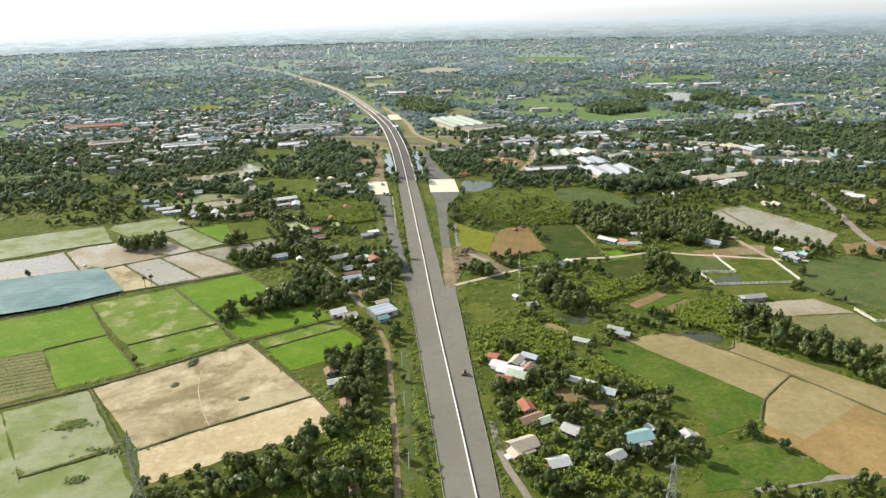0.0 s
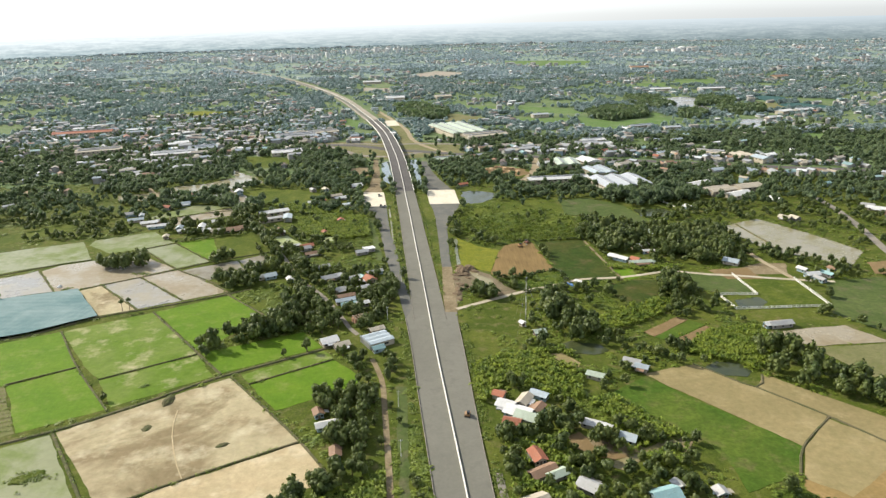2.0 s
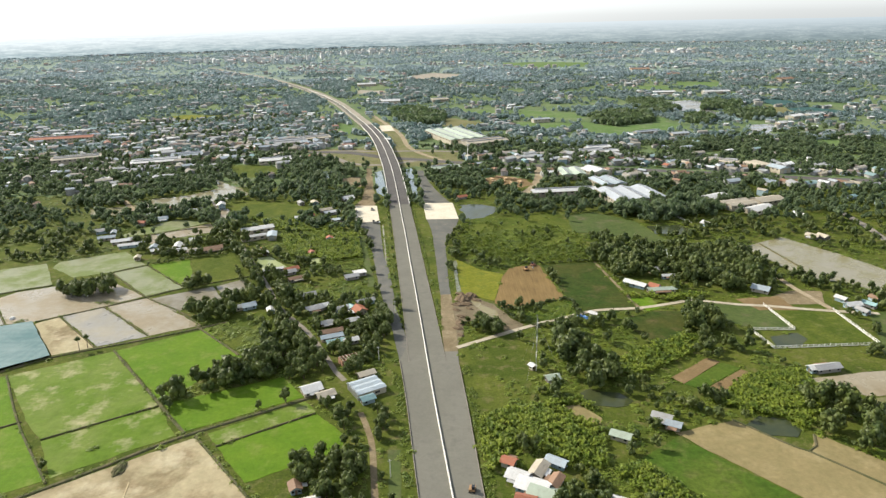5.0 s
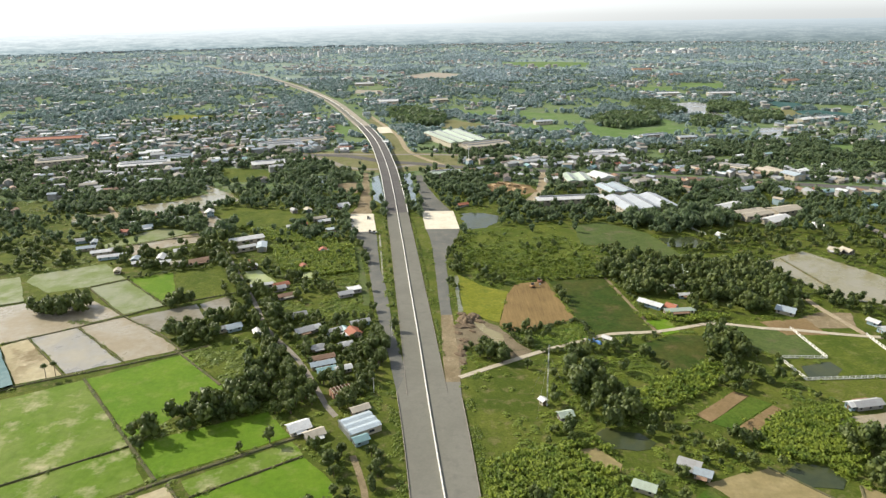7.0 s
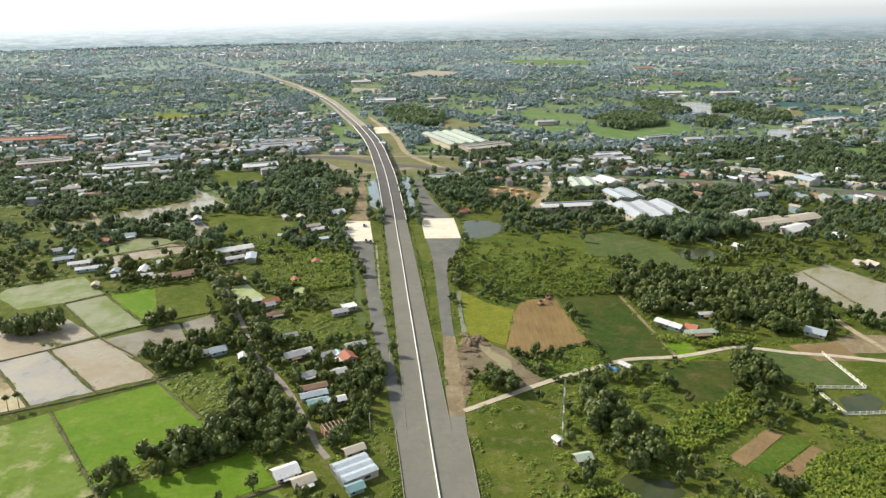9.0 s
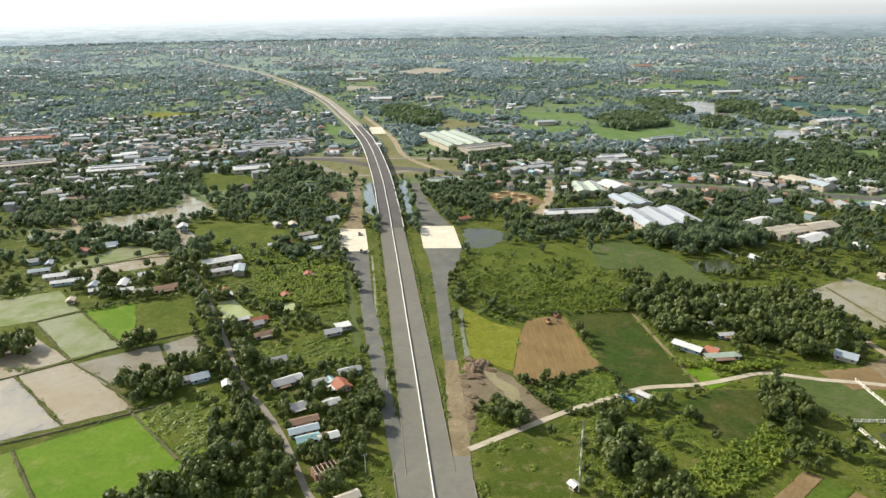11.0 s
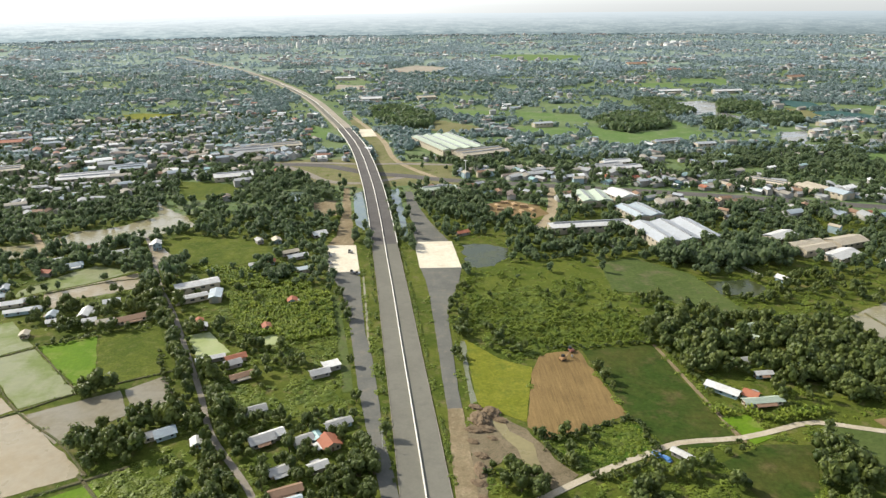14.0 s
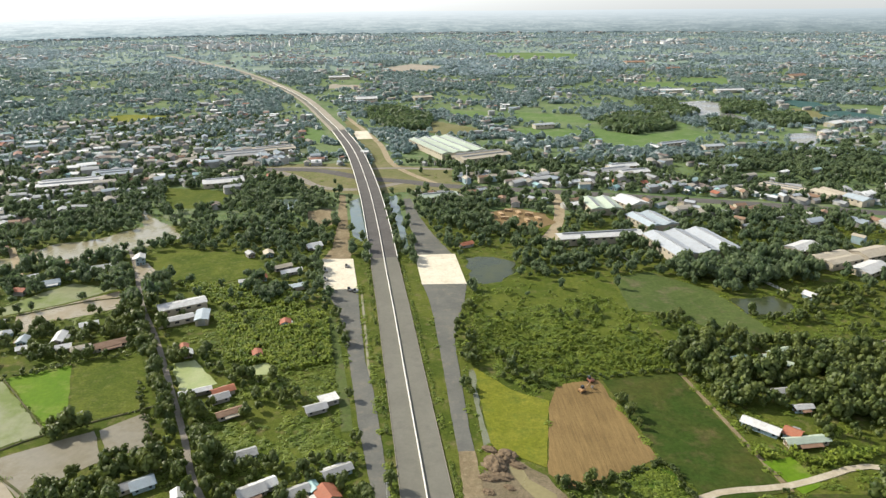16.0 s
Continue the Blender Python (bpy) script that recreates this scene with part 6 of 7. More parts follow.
def crown_full(seed, leaf=112, clumps=8):
    """A crown of unit radius and height about two: leaf clumps round several boughs, and a dark core."""
    r = np.random.default_rng(seed)
    c = r.normal(size=(clumps, 3))
    c /= np.linalg.norm(c, axis=1)[:, None]
    c = c * np.array([0.6, 0.6, 0.5]) * r.uniform(0.5, 1.0, (clumps, 1)) + np.array([0, 0, 1.0])
    rad = r.uniform(0.32, 0.5, clumps)
    k = r.integers(0, clumps, leaf)
    d = r.normal(size=(leaf, 3))
    d[:, 2] = d[:, 2] * 0.8 + 0.35
    d /= np.linalg.norm(d, axis=1)[:, None]
    p = c[k] + d * (rad[k] * r.uniform(0.8, 1.15, leaf))[:, None]
    nrm = d + r.normal(size=(leaf, 3)) * 0.22
    nrm /= np.linalg.norm(nrm, axis=1)[:, None]
    a = np.cross(nrm, r.normal(size=(leaf, 3)))
    a /= np.linalg.norm(a, axis=1)[:, None]
    b = np.cross(nrm, a)
    s = r.uniform(0.12, 0.23, leaf)[:, None]
    verts = np.concatenate([np.stack([p + a * s, p - a * s * 0.6 + b * s * 0.9, p - a * s * 0.6 - b * s * 0.9], 1).reshape(-1, 3),
                            *[OCTA[0] * rng.uniform(0.8, 1.1, (len(OCTA[0]), 1)) * rad[j] * 0.95 + c[j] for j in range(clumps)]])
    faces = [np.arange(leaf * 3).reshape(-1, 3)]
    for j in range(clumps):
        faces.append(OCTA[1] + leaf * 3 + j * len(OCTA[0]))
    return verts, np.concatenate(faces)


def puff(seed, leaf=14, flat=0.9):
    """A small far crown: coarse leaf clumps over an uneven dome."""
    r = np.random.default_rng(seed)
    d = r.normal(size=(leaf, 3))
    d[:, 2] = np.abs(d[:, 2]) * 0.9 + 0.1
    d /= np.linalg.norm(d, axis=1)[:, None]
    p = d * r.uniform(0.55, 1.0, (leaf, 1)) * (1, 1, flat) + (0, 0, 0.35)
    n = d + r.normal(size=(leaf, 3)) * 0.25
    n /= np.linalg.norm(n, axis=1)[:, None]
    a = np.cross(n, r.normal(size=(leaf, 3)))
    a /= np.linalg.norm(a, axis=1)[:, None]
    b, s = np.cross(n, a), r.uniform(0.36, 0.66, leaf)[:, None]
    return np.stack([p + a * s, p - a * s * 0.6 + b * s * 0.9, p - a * s * 0.6 - b * s * 0.9], 1).reshape(-1, 3), np.arange(leaf * 3).reshape(-1, 3)


def tuft(seed, leaf=20):
    """A low mound of loose leaves, flat above."""
    r = np.random.default_rng(seed)
    q, u = r.uniform(0, math.tau, leaf), np.sqrt(r.random(leaf))
    p = np.column_stack([u * np.cos(q), u * np.sin(q), 1.15 * (1 - 0.75 * u * u) * r.uniform(0.75, 1.05, leaf)])
    n = np.column_stack([p[:, 0] * 0.9, p[:, 1] * 0.9, np.full(leaf, 1.1)]) + r.normal(size=(leaf, 3)) * 0.18
    n /= np.linalg.norm(n, axis=1)[:, None]
    a = np.cross(n, r.normal(size=(leaf, 3)))
    a /= np.linalg.norm(a, axis=1)[:, None]
    b, s = np.cross(n, a), r.uniform(0.18, 0.40, leaf)[:, None]
    return np.stack([p + a * s, p - a * s * 0.6 + b * s * 0.9, p - a * s * 0.6 - b * s * 0.9], 1).reshape(-1, 3), np.arange(leaf * 3).reshape(-1, 3)


def banana(seed, blades=10):
    """A clump of long narrow leaves that rise and arch over."""
    r = np.random.default_rng(seed)
    vs, fs = [], []
    for j in range(blades):
        q, tilt, ln = r.uniform(0, math.tau), r.uniform(0.35, 1.0), r.uniform(0.7, 1.15)
        d, s = np.array([math.cos(q), math.sin(q), 0]), np.array([-math.sin(q), math.cos(q), 0])
        base = d * 0.08 + np.array([0, 0, 0.45])
        mid = base + d * ln * 0.5 * tilt + np.array([0, 0, 0.75 * ln])
        tip = mid + d * ln * 0.55 + np.array([0, 0, -0.35 * tilt * ln])
        o = len(vs)
        vs += [base, mid + s * 0.2, mid - s * 0.2, tip]
        fs += [(o, o + 1, o + 2), (o + 1, o + 3, o + 2)]
    return np.array(vs), np.array(fs)


def strew(name, shapes, spots, material, label, category):
    """Many plants of the given shapes joined into one object: rows of x, y, radius, height factor."""
    vs, fs, o = [], [], 0
    turn = rng.uniform(0, math.tau, len(spots))
    pick = rng.integers(0, len(shapes), len(spots))
    for (x, y, r, h), q, k in zip(spots, turn, pick):
        v, f = shapes[k]
        c, s = math.cos(q), math.sin(q)
        w = np.empty_like(v)
        w[:, 0], w[:, 1], w[:, 2] = x + r * (c * v[:, 0] - s * v[:, 1]), y + r * (s * v[:, 0] + c * v[:, 1]), h * v[:, 2]
        vs.append(w)
        fs.append(f + o)
        o += len(v)
    return tagged(tris(name, np.concatenate(vs), np.concatenate(fs), material), label, category, kind="stuff")


OPEN = [np.array(o) for o in (([(21.1, 650.8), (108.6, 663.5), (115.3, 608.8), (116.5, 532.8), (79.6, 524.9), (53.5, 514.8), (17.3, 563.0)], [(-108.4, 500.0), (-71.4, 489.3), (-52.5, 496.9), (-43.8, 454.0), (-74.1, 452.3), (-94.2, 463.6)], [(10.7, 392.8), (31.8, 377.0), (30.2, 304.3), (29.2, 222.8), (16.7, 223.2), (14.8, 311.9)], [(10.2, 387.1), (47.1, 410.5), (52.0, 376.9), (35.4, 332.2), (11.9, 332.8)], [(-144.4, 427.5), (-111.1, 447.4), (-96.7, 415.0), (-110.8, 389.7)], [(57.1, 405.0), (103.3, 414.1), (114.5, 384.0), (89.1, 375.9), (58.7, 385.6)], [(-217.8, 714.7), (-205.1, 732.5), (-145.7, 716.1), (-113.9, 679.8), (-144.3, 661.1), (-186.2, 663.8)],) +
    ([(-56.3, 698.4), (-29.0, 579.3), (-26.0, 442.7), (-28.1, 442.8), (-44.5, 573.3), (-53.5, 636.6)], [(-23.5, 696.3), (-14.0, 634.1), (-10.1, 571.3), (-5.8, 441.6), (-9.0, 441.8), (-16.6, 540.4)],))]
DENSE_WOODS = ([[(-256.8, 480.8), (-258.6, 494.5), (-228.1, 496.2), (-223.4, 482.2), (-240.8, 474.4)], [(-178.8, 489.7), (-160.6, 500.4), (-156.3, 494.2), (-173.9, 483.8)], [(16.2, 420.8), (21.1, 426.8), (31.2, 419.4), (36.0, 408.4), (30.5, 405.7), (19.7, 412.8)], [(-139.9, 334.9), (-135.8, 352.6), (-98.4, 379.6), (-80.3, 394.4), (-73.1, 370.8), (-119.8, 335.6)], [(172.4, 345.1), (182.7, 333.2), (222.6, 268.7), (233.5, 254.5), (226.8, 244.4), (213.7, 254.1), (164.0, 311.4)], [(116.3, 542.8), (146.6, 568.1), (196.9, 544.6), (229.5, 533.3), (213.1, 474.0), (193.2, 460.3), (157.7, 491.6), (117.4, 493.1)], [(147.0, 435.7), (158.2, 444.7), (170.2, 444.3), (162.4, 412.2), (147.5, 394.7), (139.7, 407.6)]] +
    [[(62.5, 404.8), (74.4, 409.6), (82.8, 389.5), (75.9, 363.8), (65.0, 368.2), (60.3, 381.1)], [(72.5, 360.0), (92.5, 363.4), (87.6, 341.4), (72.2, 341.8)], [(-44.0, 442.0), (-26.7, 454.3), (-26.9, 407.6), (-39.1, 393.2)], [(-69.7, 301.6), (-37.7, 293.8), (-26.4, 178.9), (-35.0, 179.1), (-65.4, 179.9), (-102.6, 175.1), (-80.3, 194.5), (-55.4, 221.1), (-42.1, 234.0), (-53.8, 259.2)], [(123.3, 563.4), (151.5, 548.8), (139.7, 504.9), (125.0, 496.2), (118.0, 532.7)], [(-192.5, 645.2), (-179.9, 622.6), (-155.0, 573.1), (-132.0, 525.2), (-100.3, 453.7), (-94.8, 453.4), (-127.3, 525.0), (-152.5, 573.0), (-178.9, 626.8)]] +
    [[(-203.5, 645.9), (-187.9, 623.1), (-162.5, 573.5), (-139.6, 525.7), (-119.6, 483.7), (-123.2, 483.9), (-143.3, 520.8), (-167.2, 567.3)], [(-164.8, 186.3), (-190.0, 216.7), (-197.5, 212.8), (-178.5, 183.3)], [(171.5, 707.7), (223.3, 680.3), (259.0, 656.0), (244.2, 636.8), (188.6, 630.8), (151.9, 652.5)], [(-107.9, 415.4), (-73.4, 409.0), (-37.7, 379.6), (-40.8, 363.2), (-75.1, 368.1), (-93.1, 381.2)], [(-167.9, 446.2), (-142.0, 458.2), (-120.8, 471.3), (-118.1, 450.8), (-135.4, 438.9), (-153.9, 433.6)]])
spots = np.concatenate([patchy(free(spread(120, 620, 48)), 42, -0.12, 1.0), patchy(free(spread(620, 1010, 44)), 60, -0.34, 1.0)])
for o in OPEN:
    spots = spots[~(inside(spots, o) & (rng.random(len(spots)) < 0.93))]
GROVES = [np.array(o) for o in (([(25.2, 326.2), (73.6, 339.7), (67.1, 283.4), (52.4, 284.0), (36.4, 304.1)], [(74.2, 260.1), (90.6, 270.7), (104.3, 241.1), (93.2, 229.7), (77.8, 239.5)], [(87.8, 371.7), (134.9, 402.6), (145.6, 393.3), (125.1, 372.7), (94.0, 353.7)], [(127.3, 327.3), (146.0, 346.8), (179.6, 357.0), (183.6, 335.4), (166.9, 323.2)], [(132.5, 349.5), (183.6, 360.3), (181.8, 330.9), (158.7, 306.0), (135.6, 321.4)], [(-137.5, 608.0), (-105.2, 614.0), (-66.5, 603.7), (-57.7, 548.6), (-85.0, 538.7), (-116.6, 552.0)], [(101.9, 485.7), (124.6, 462.7), (174.6, 460.9), (156.5, 448.0), (99.5, 463.6)], [(26.3, 251.2), (56.7, 255.3), (51.2, 205.8), (29.2, 222.8)], [(51.2, 205.8), (72.7, 197.6), (72.7, 180.3), (36.3, 181.2)],) +
    ([(-178.5, 663.3), (-134.3, 650.9), (-88.3, 638.7), (-84.5, 612.8), (-132.7, 615.7)], [(15.0, 319.1), (39.0, 333.3), (49.7, 310.5), (29.7, 297.6), (18.1, 279.2)],))]
SCRUB = [np.array(o) for o in (([(10.6, 599.1), (35.4, 582.6), (56.3, 542.1), (54.6, 519.9), (36.5, 510.7), (18.5, 544.3)], [(-143.9, 426.4), (-110.8, 446.1), (-96.7, 415.0), (-110.8, 389.7)], [(-108.4, 500.0), (-71.4, 489.3), (-52.5, 496.9), (-43.8, 454.0), (-74.1, 452.3), (-94.2, 463.6)], [(24.0, 598.3), (99.1, 627.2), (116.5, 532.8), (79.6, 524.9), (53.5, 514.8), (17.3, 563.0)], [(57.1, 405.0), (103.3, 414.1), (114.5, 384.0), (89.1, 375.9), (58.7, 385.6)], [(42.5, 439.2), (75.3, 454.1), (87.5, 434.6), (54.5, 422.3)], [(34.5, 445.9), (63.2, 454.4), (80.9, 450.1), (78.7, 441.0), (58.2, 437.3), (36.3, 434.0)], [(-102.8, 518.5), (-63.8, 506.7), (-54.4, 515.8), (-57.7, 548.6), (-93.0, 550.7)],) +
    ([(-64.7, 656.2), (-54.9, 636.7), (-43.0, 547.8), (-28.1, 442.8), (-26.0, 442.7), (-40.0, 547.6), (-53.3, 655.4)],))]
GROVES += [np.array(o) for o in ([(-39.8, 222.9), (-23.5, 230.5), (-20.2, 187.4), (-42.8, 188.0), (-55.7, 202.7)], [(68.3, 279.2), (79.6, 288.4), (90.4, 273.7), (104.5, 251.6), (97.1, 248.8), (90.5, 256.2), (78.8, 263.0)], [(23.7, 219.5), (34.6, 229.4), (52.0, 212.2), (71.2, 196.7), (48.5, 191.8), (26.4, 195.2)])]
SCRUB += [np.array(o) for o in ([(-17.1, 303.9), (-11.0, 261.0), (0.2, 186.9), (-8.5, 187.1), (-13.5, 245.9)], [(-26.8, 282.8), (-22.9, 282.7), (-14.4, 187.2), (-16.5, 187.3)])]
for o in GROVES:
    spots = spots[~(inside(spots, o) & (rng.random(len(spots)) < 0.85))]
BARE = [np.array(o) for o in (([(-430.6, 546.8), (-306.2, 554.1), (-242.9, 525.5), (-152.2, 567.3), (-128.1, 496.0), (-166.7, 450.7), (-145.2, 427.1), (-186.1, 402.1), (-308.2, 364.3)], [(163.1, 448.4), (208.9, 454.0), (241.3, 437.1), (241.4, 385.2), (190.3, 360.9), (175.7, 377.1), (176.6, 407.0)], [(-337.3, 298.9), (-280.8, 359.2), (-220.2, 397.4), (-141.5, 428.0), (-112.1, 390.0), (-127.1, 361.7), (-138.7, 333.3), (-115.5, 314.5), (-66.2, 344.4), (-40.8, 308.6), (-78.1, 276.8), (-108.1, 312.0), (-61.6, 253.1), (-42.7, 226.3), (-81.9, 208.7), (-118.1, 186.5), (-116.1, 157.9), (-218.4, 160.2)],) +
    ([(-334.4, 545.9), (-270.2, 563.7), (-232.3, 562.1), (-165.0, 565.7), (-134.9, 515.2), (-126.2, 484.7), (-169.1, 452.6), (-143.9, 426.4), (-110.9, 388.4), (-152.5, 354.9), (-189.9, 332.4)], [(79.5, 286.1), (102.4, 308.3), (131.0, 317.1), (157.6, 303.3), (180.2, 279.1), (229.0, 225.4), (199.3, 183.6), (155.3, 186.2), (140.4, 224.6), (115.7, 213.9), (112.9, 247.2)], [(-26.8, 313.7), (-14.5, 286.6), (-5.2, 223.8), (2.6, 172.5), (-16.1, 173.0), (-21.4, 233.3)], [(-190.9, 1025.6), (-78.7, 1022.7), (25.3, 985.3), (20.4, 895.7), (-68.5, 874.4), (-123.7, 899.7), (-172.3, 962.9)], [(191.2, 388.6), (236.5, 366.8), (249.8, 339.9), (264.8, 301.6), (244.3, 270.8), (215.3, 295.5), (177.4, 344.9)],))]
for off in (-10.0, 10.0):
    a, b = beside(stretch(130, 690), off), beside(stretch(130, 690), 2.3 * off)
    BARE.append(np.array(a + b[::-1])[:, :2])
for o in BARE:
    spots = spots[~(inside(spots, o) & (rng.random(len(spots)) < 0.97))]
thick = np.concatenate([within(o, 16) if k < 3 else free(within(o, 30)) for k, o in enumerate(DENSE_WOODS)])
for o in GROVES[-3:]:
    thick = thick[~(inside(thick, o) & (rng.random(len(thick)) < 0.75))]
hamlet = np.concatenate([free(within(o, 25)) for o in ([(-124.1, 471.4), (-46.3, 465.1), (-34.2, 413.0), (-32.7, 379.4), (-45.0, 359.4), (-70.5, 394.1), (-93.9, 414.9)], [(23.9, 256.5), (64.2, 283.5), (103.6, 238.7), (104.7, 204.2), (68.9, 182.0), (31.8, 179.7), (24.2, 223.0)], [(-253.3, 615.0), (-215.2, 590.3), (-181.6, 610.7), (-154.8, 579.8), (-161.0, 554.6), (-217.6, 557.9)], [(-315.8, 703.6), (-243.5, 722.5), (-170.9, 662.8), (-194.6, 636.3), (-291.9, 660.7)])])
spots = np.concatenate([spots, hamlet])
size = np.concatenate([rng.uniform(1.5, 3.9, len(spots)) * rng.uniform(0.75, 1.15, len(spots)), rng.uniform(3.0, 5.8, len(thick))])
spots = np.concatenate([spots, thick])
TREES = np.column_stack([spots, size, size * rng.uniform(1.0, 1.5, len(spots))])

FULL = [crown_full(20 + k) for k in range(6)]
TUFT = [tuft(110 + k) for k in range(8)]
PUFF = [puff(50 + k, 15) for k in range(8)]
PUFF_FAR = [puff(70 + k, 10, 0.8) for k in range(8)]


def tree(shape, x, y, r, h, turn, label, group):
    """One tree: a tapered trunk with limbs, and a crown of leaf clumps."""
    ob = thing("tree", x, y, turn, label=label, category="tree", group=group)
    bm = rod(bmesh.new(), (0, 0, -0.3), (0, 0, h * 0.9), 0.07 * r + 0.05, 0.05 * r, 6)
    for k in range(3):
        rod(bm, (0, 0, h * (0.4 + 0.12 * k)), (0.5 * r * math.cos(2.1 * k), 0.5 * r * math.sin(2.1 * k), h * (0.9 + 0.1 * k)), 0.035 * r, 0.015 * r, 5)
    part("trunk", bm, BARK, ob)
    v, f = shape
    tris("crown", v * (r, r, h), f, LEAF, ob)
    return ob


MODELS = [tree(FULL[k % 6], *TREES[k][:2], 2.2 + 0.3 * k, 2.8 + 0.4 * k, 60 * k, "broad green tree with an uneven leafy crown", "trees among the fields") for k in range(6)]
order = np.argsort(np.abs(TREES[:, 0] + 20) + 0.35 * np.abs(TREES[:, 1] - 380))
single, rest = order[6:280], order[280:]
for i in single:
    x, y, r, h = TREES[i]
    copy_thing(MODELS[int(np.clip(round((r - 1.8) / 0.4), 0, 5))], pose(x, y, 0, 0, 0, float(rng.uniform(0, 360))))
near = rest[TREES[rest, 1] < 620]
back = rest[TREES[rest, 1] >= 620]
strew("woodland", FULL, TREES[near], LEAF, "mixed green trees between fields and houses", "woods")
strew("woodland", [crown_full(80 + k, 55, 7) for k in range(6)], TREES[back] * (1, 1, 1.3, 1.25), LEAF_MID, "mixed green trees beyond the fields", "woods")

inner = QUARTERS[~inside(QUARTERS, CROSSING)]
k = rng.uniform(2.2, 4.6, len(inner))
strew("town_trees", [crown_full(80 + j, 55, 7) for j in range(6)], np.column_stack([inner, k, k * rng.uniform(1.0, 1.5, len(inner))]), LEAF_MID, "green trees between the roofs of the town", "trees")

# young trees along the carriageway and the ramp
young = tree(FULL[0], *beside(stretch(430, 470), -11.6)[0][:2], 1.05, 1.35, 0, "young round roadside tree", "roadside trees")
for q in [(p[0] - 2.2, p[1]) for p in curve_through(OUTER[0], 17)[:-2] if p[1] < 235] + beside(stretch(400, 690), -11.8)[1::2] + beside(stretch(430, 620), -36.0)[::3]:
    copy_thing(young, pose(q[0] + float(rng.uniform(-0.6, 0.6)), q[1] + float(rng.uniform(-3, 3)), 0, 0, 0, float(rng.uniform(0, 360))))

# two palms by the flooded paddies
for px, py in ((-204.8, 399.1, ), (-201.4, 401.9, )):
    palm = thing("palm_tree", px, py, label="slender palm with a round tuft of fronds", category="palm", group="paddy palms")
    part("trunk", rod(bmesh.new(), (0, 0, -0.3), (0.3, 0, 6.5), 0.22, 0.14, 7), BARK, palm)
    v, f = crown_full(303, 150, 7)
    tris("crown", (v - (0, 0, 1.0)) * (2.3, 2.3, 2.1) + (0.3, 0, 7.2), f, LEAF, palm)

# bushes, bananas, tufts
bush = np.concatenate([patchy(free(spread(120, 620, 6.2)), 24, 0.10, 5.0), patchy(free(spread(120, 620, 40)), 24, -0.5, 5.0), patchy(free(spread(620, 1000, 22)), 20, -0.22, 5.0)] + [patchy(free(within(o, 2.9)), 15, -0.12, 2.5) for o in SCRUB])
for o in OPEN + BARE:
    out = inside(bush, o) & (rng.random(len(bush)) < (0.55 if any(o is q for q in OPEN) else 0.86))
    for c in SCRUB:
        out &= ~inside(bush, c)
    bush = bush[~out]
k = rng.uniform(0.7, 1.2, len(bush)) * rng.choice([1.0, 1.4, 2.0], len(bush))
strew("bushes", TUFT, np.column_stack([bush, k, k * rng.uniform(0.28, 0.6, len(bush))]), LEAF_BUSH, "low green bushes and scrub", "bushes")
ban = np.concatenate([free(within(o, 2.5)) for o in GROVES])
k = rng.uniform(1.2, 2.2, len(ban))
strew("banana_plants", [banana(60 + j) for j in range(5)], np.column_stack([ban, k, k * rng.uniform(0.9, 1.5, len(ban))]), LEAF_BRIGHT, "bright green banana plants in groves", "banana plants")

leafy = np.concatenate([patchy(free(within(o, 2.2)), 6, -0.22, 21.0) for o in GROVES])
k = rng.uniform(0.5, 1.0, len(leafy))
strew("banana_undergrowth", TUFT, np.column_stack([leafy, k, k * rng.uniform(0.5, 1.1, len(leafy))]), LEAF_BUSH, "bright leafy undergrowth of the banana groves", "banana plants")

# tall shrubs on the rough meadow
shrub = np.concatenate([patchy(free(within([(10.9, 580.3), (37.8, 590.2), (53.9, 567.1), (82.4, 565.5), (105.5, 557.3), (115.1, 531.5), (109.2, 523.1), (81.5, 521.8), (77.4, 533.5), (60.9, 525.7), (52.7, 520.6), (39.5, 535.6), (25.9, 545.5), (11.0, 546.3)], 5.5)), 9, -0.30, 31.0), patchy(free(within([(84.7, 635.1), (112.5, 602.1), (117.9, 556.6), (97.7, 532.4), (65.2, 559.6), (57.8, 589.0)], 9)), 13, 0.0, 32.0), patchy(free(within([(16.8, 644.0), (45.9, 652.3), (78.1, 621.5), (72.9, 566.0), (37.8, 590.2), (13.7, 582.4)], 14)), 13, 0.05, 33.0)])
k = rng.uniform(0.8, 2.1, len(shrub))
strew("meadow_shrubs", [crown_full(180 + j, 40, 4) for j in range(6)], np.column_stack([shrub, k, k * rng.uniform(0.6, 1.2, len(shrub))]), LEAF_BUSH, "tall dark shrubs on the rough meadow", "bushes")

# weeds along both edges of the carriageway and the ramps
verge = free(np.concatenate([np.array(beside(curve_through(stretch(375, 690), 0.9)[:, :3], off))[:, :2] for off in (-11.6, -12.6, 11.6, 12.6)]))
edges = [curve_through(line, 1.0)[:, :2] + np.array((side * off, 0)) for line, side in zip(OUTER, (-1, 1)) for off in (1.6, 2.8, 4.4)]
verge = np.concatenate([verge] + edges)
verge = patchy(verge + rng.normal(size=verge.shape) * 0.5, 11, -0.05, 17.0)
k = rng.uniform(0.45, 1.0, len(verge))
strew("verge_weeds", TUFT, np.column_stack([verge, k, k * rng.uniform(0.5, 1.1, len(verge))]), LEAF_BUSH, "weeds and seedlings along the carriageway edge", "weeds")

# tall weeds on the hedged plot
weedy = patchy(within([(44.0, 440.5), (57.1, 447.0), (79.8, 455.0), (86.2, 434.2), (64.0, 426.0), (54.0, 424.4), (45.5, 432.0)], 1.6), 7, -0.15, 41.0)
k = rng.uniform(0.6, 1.3, len(weedy))
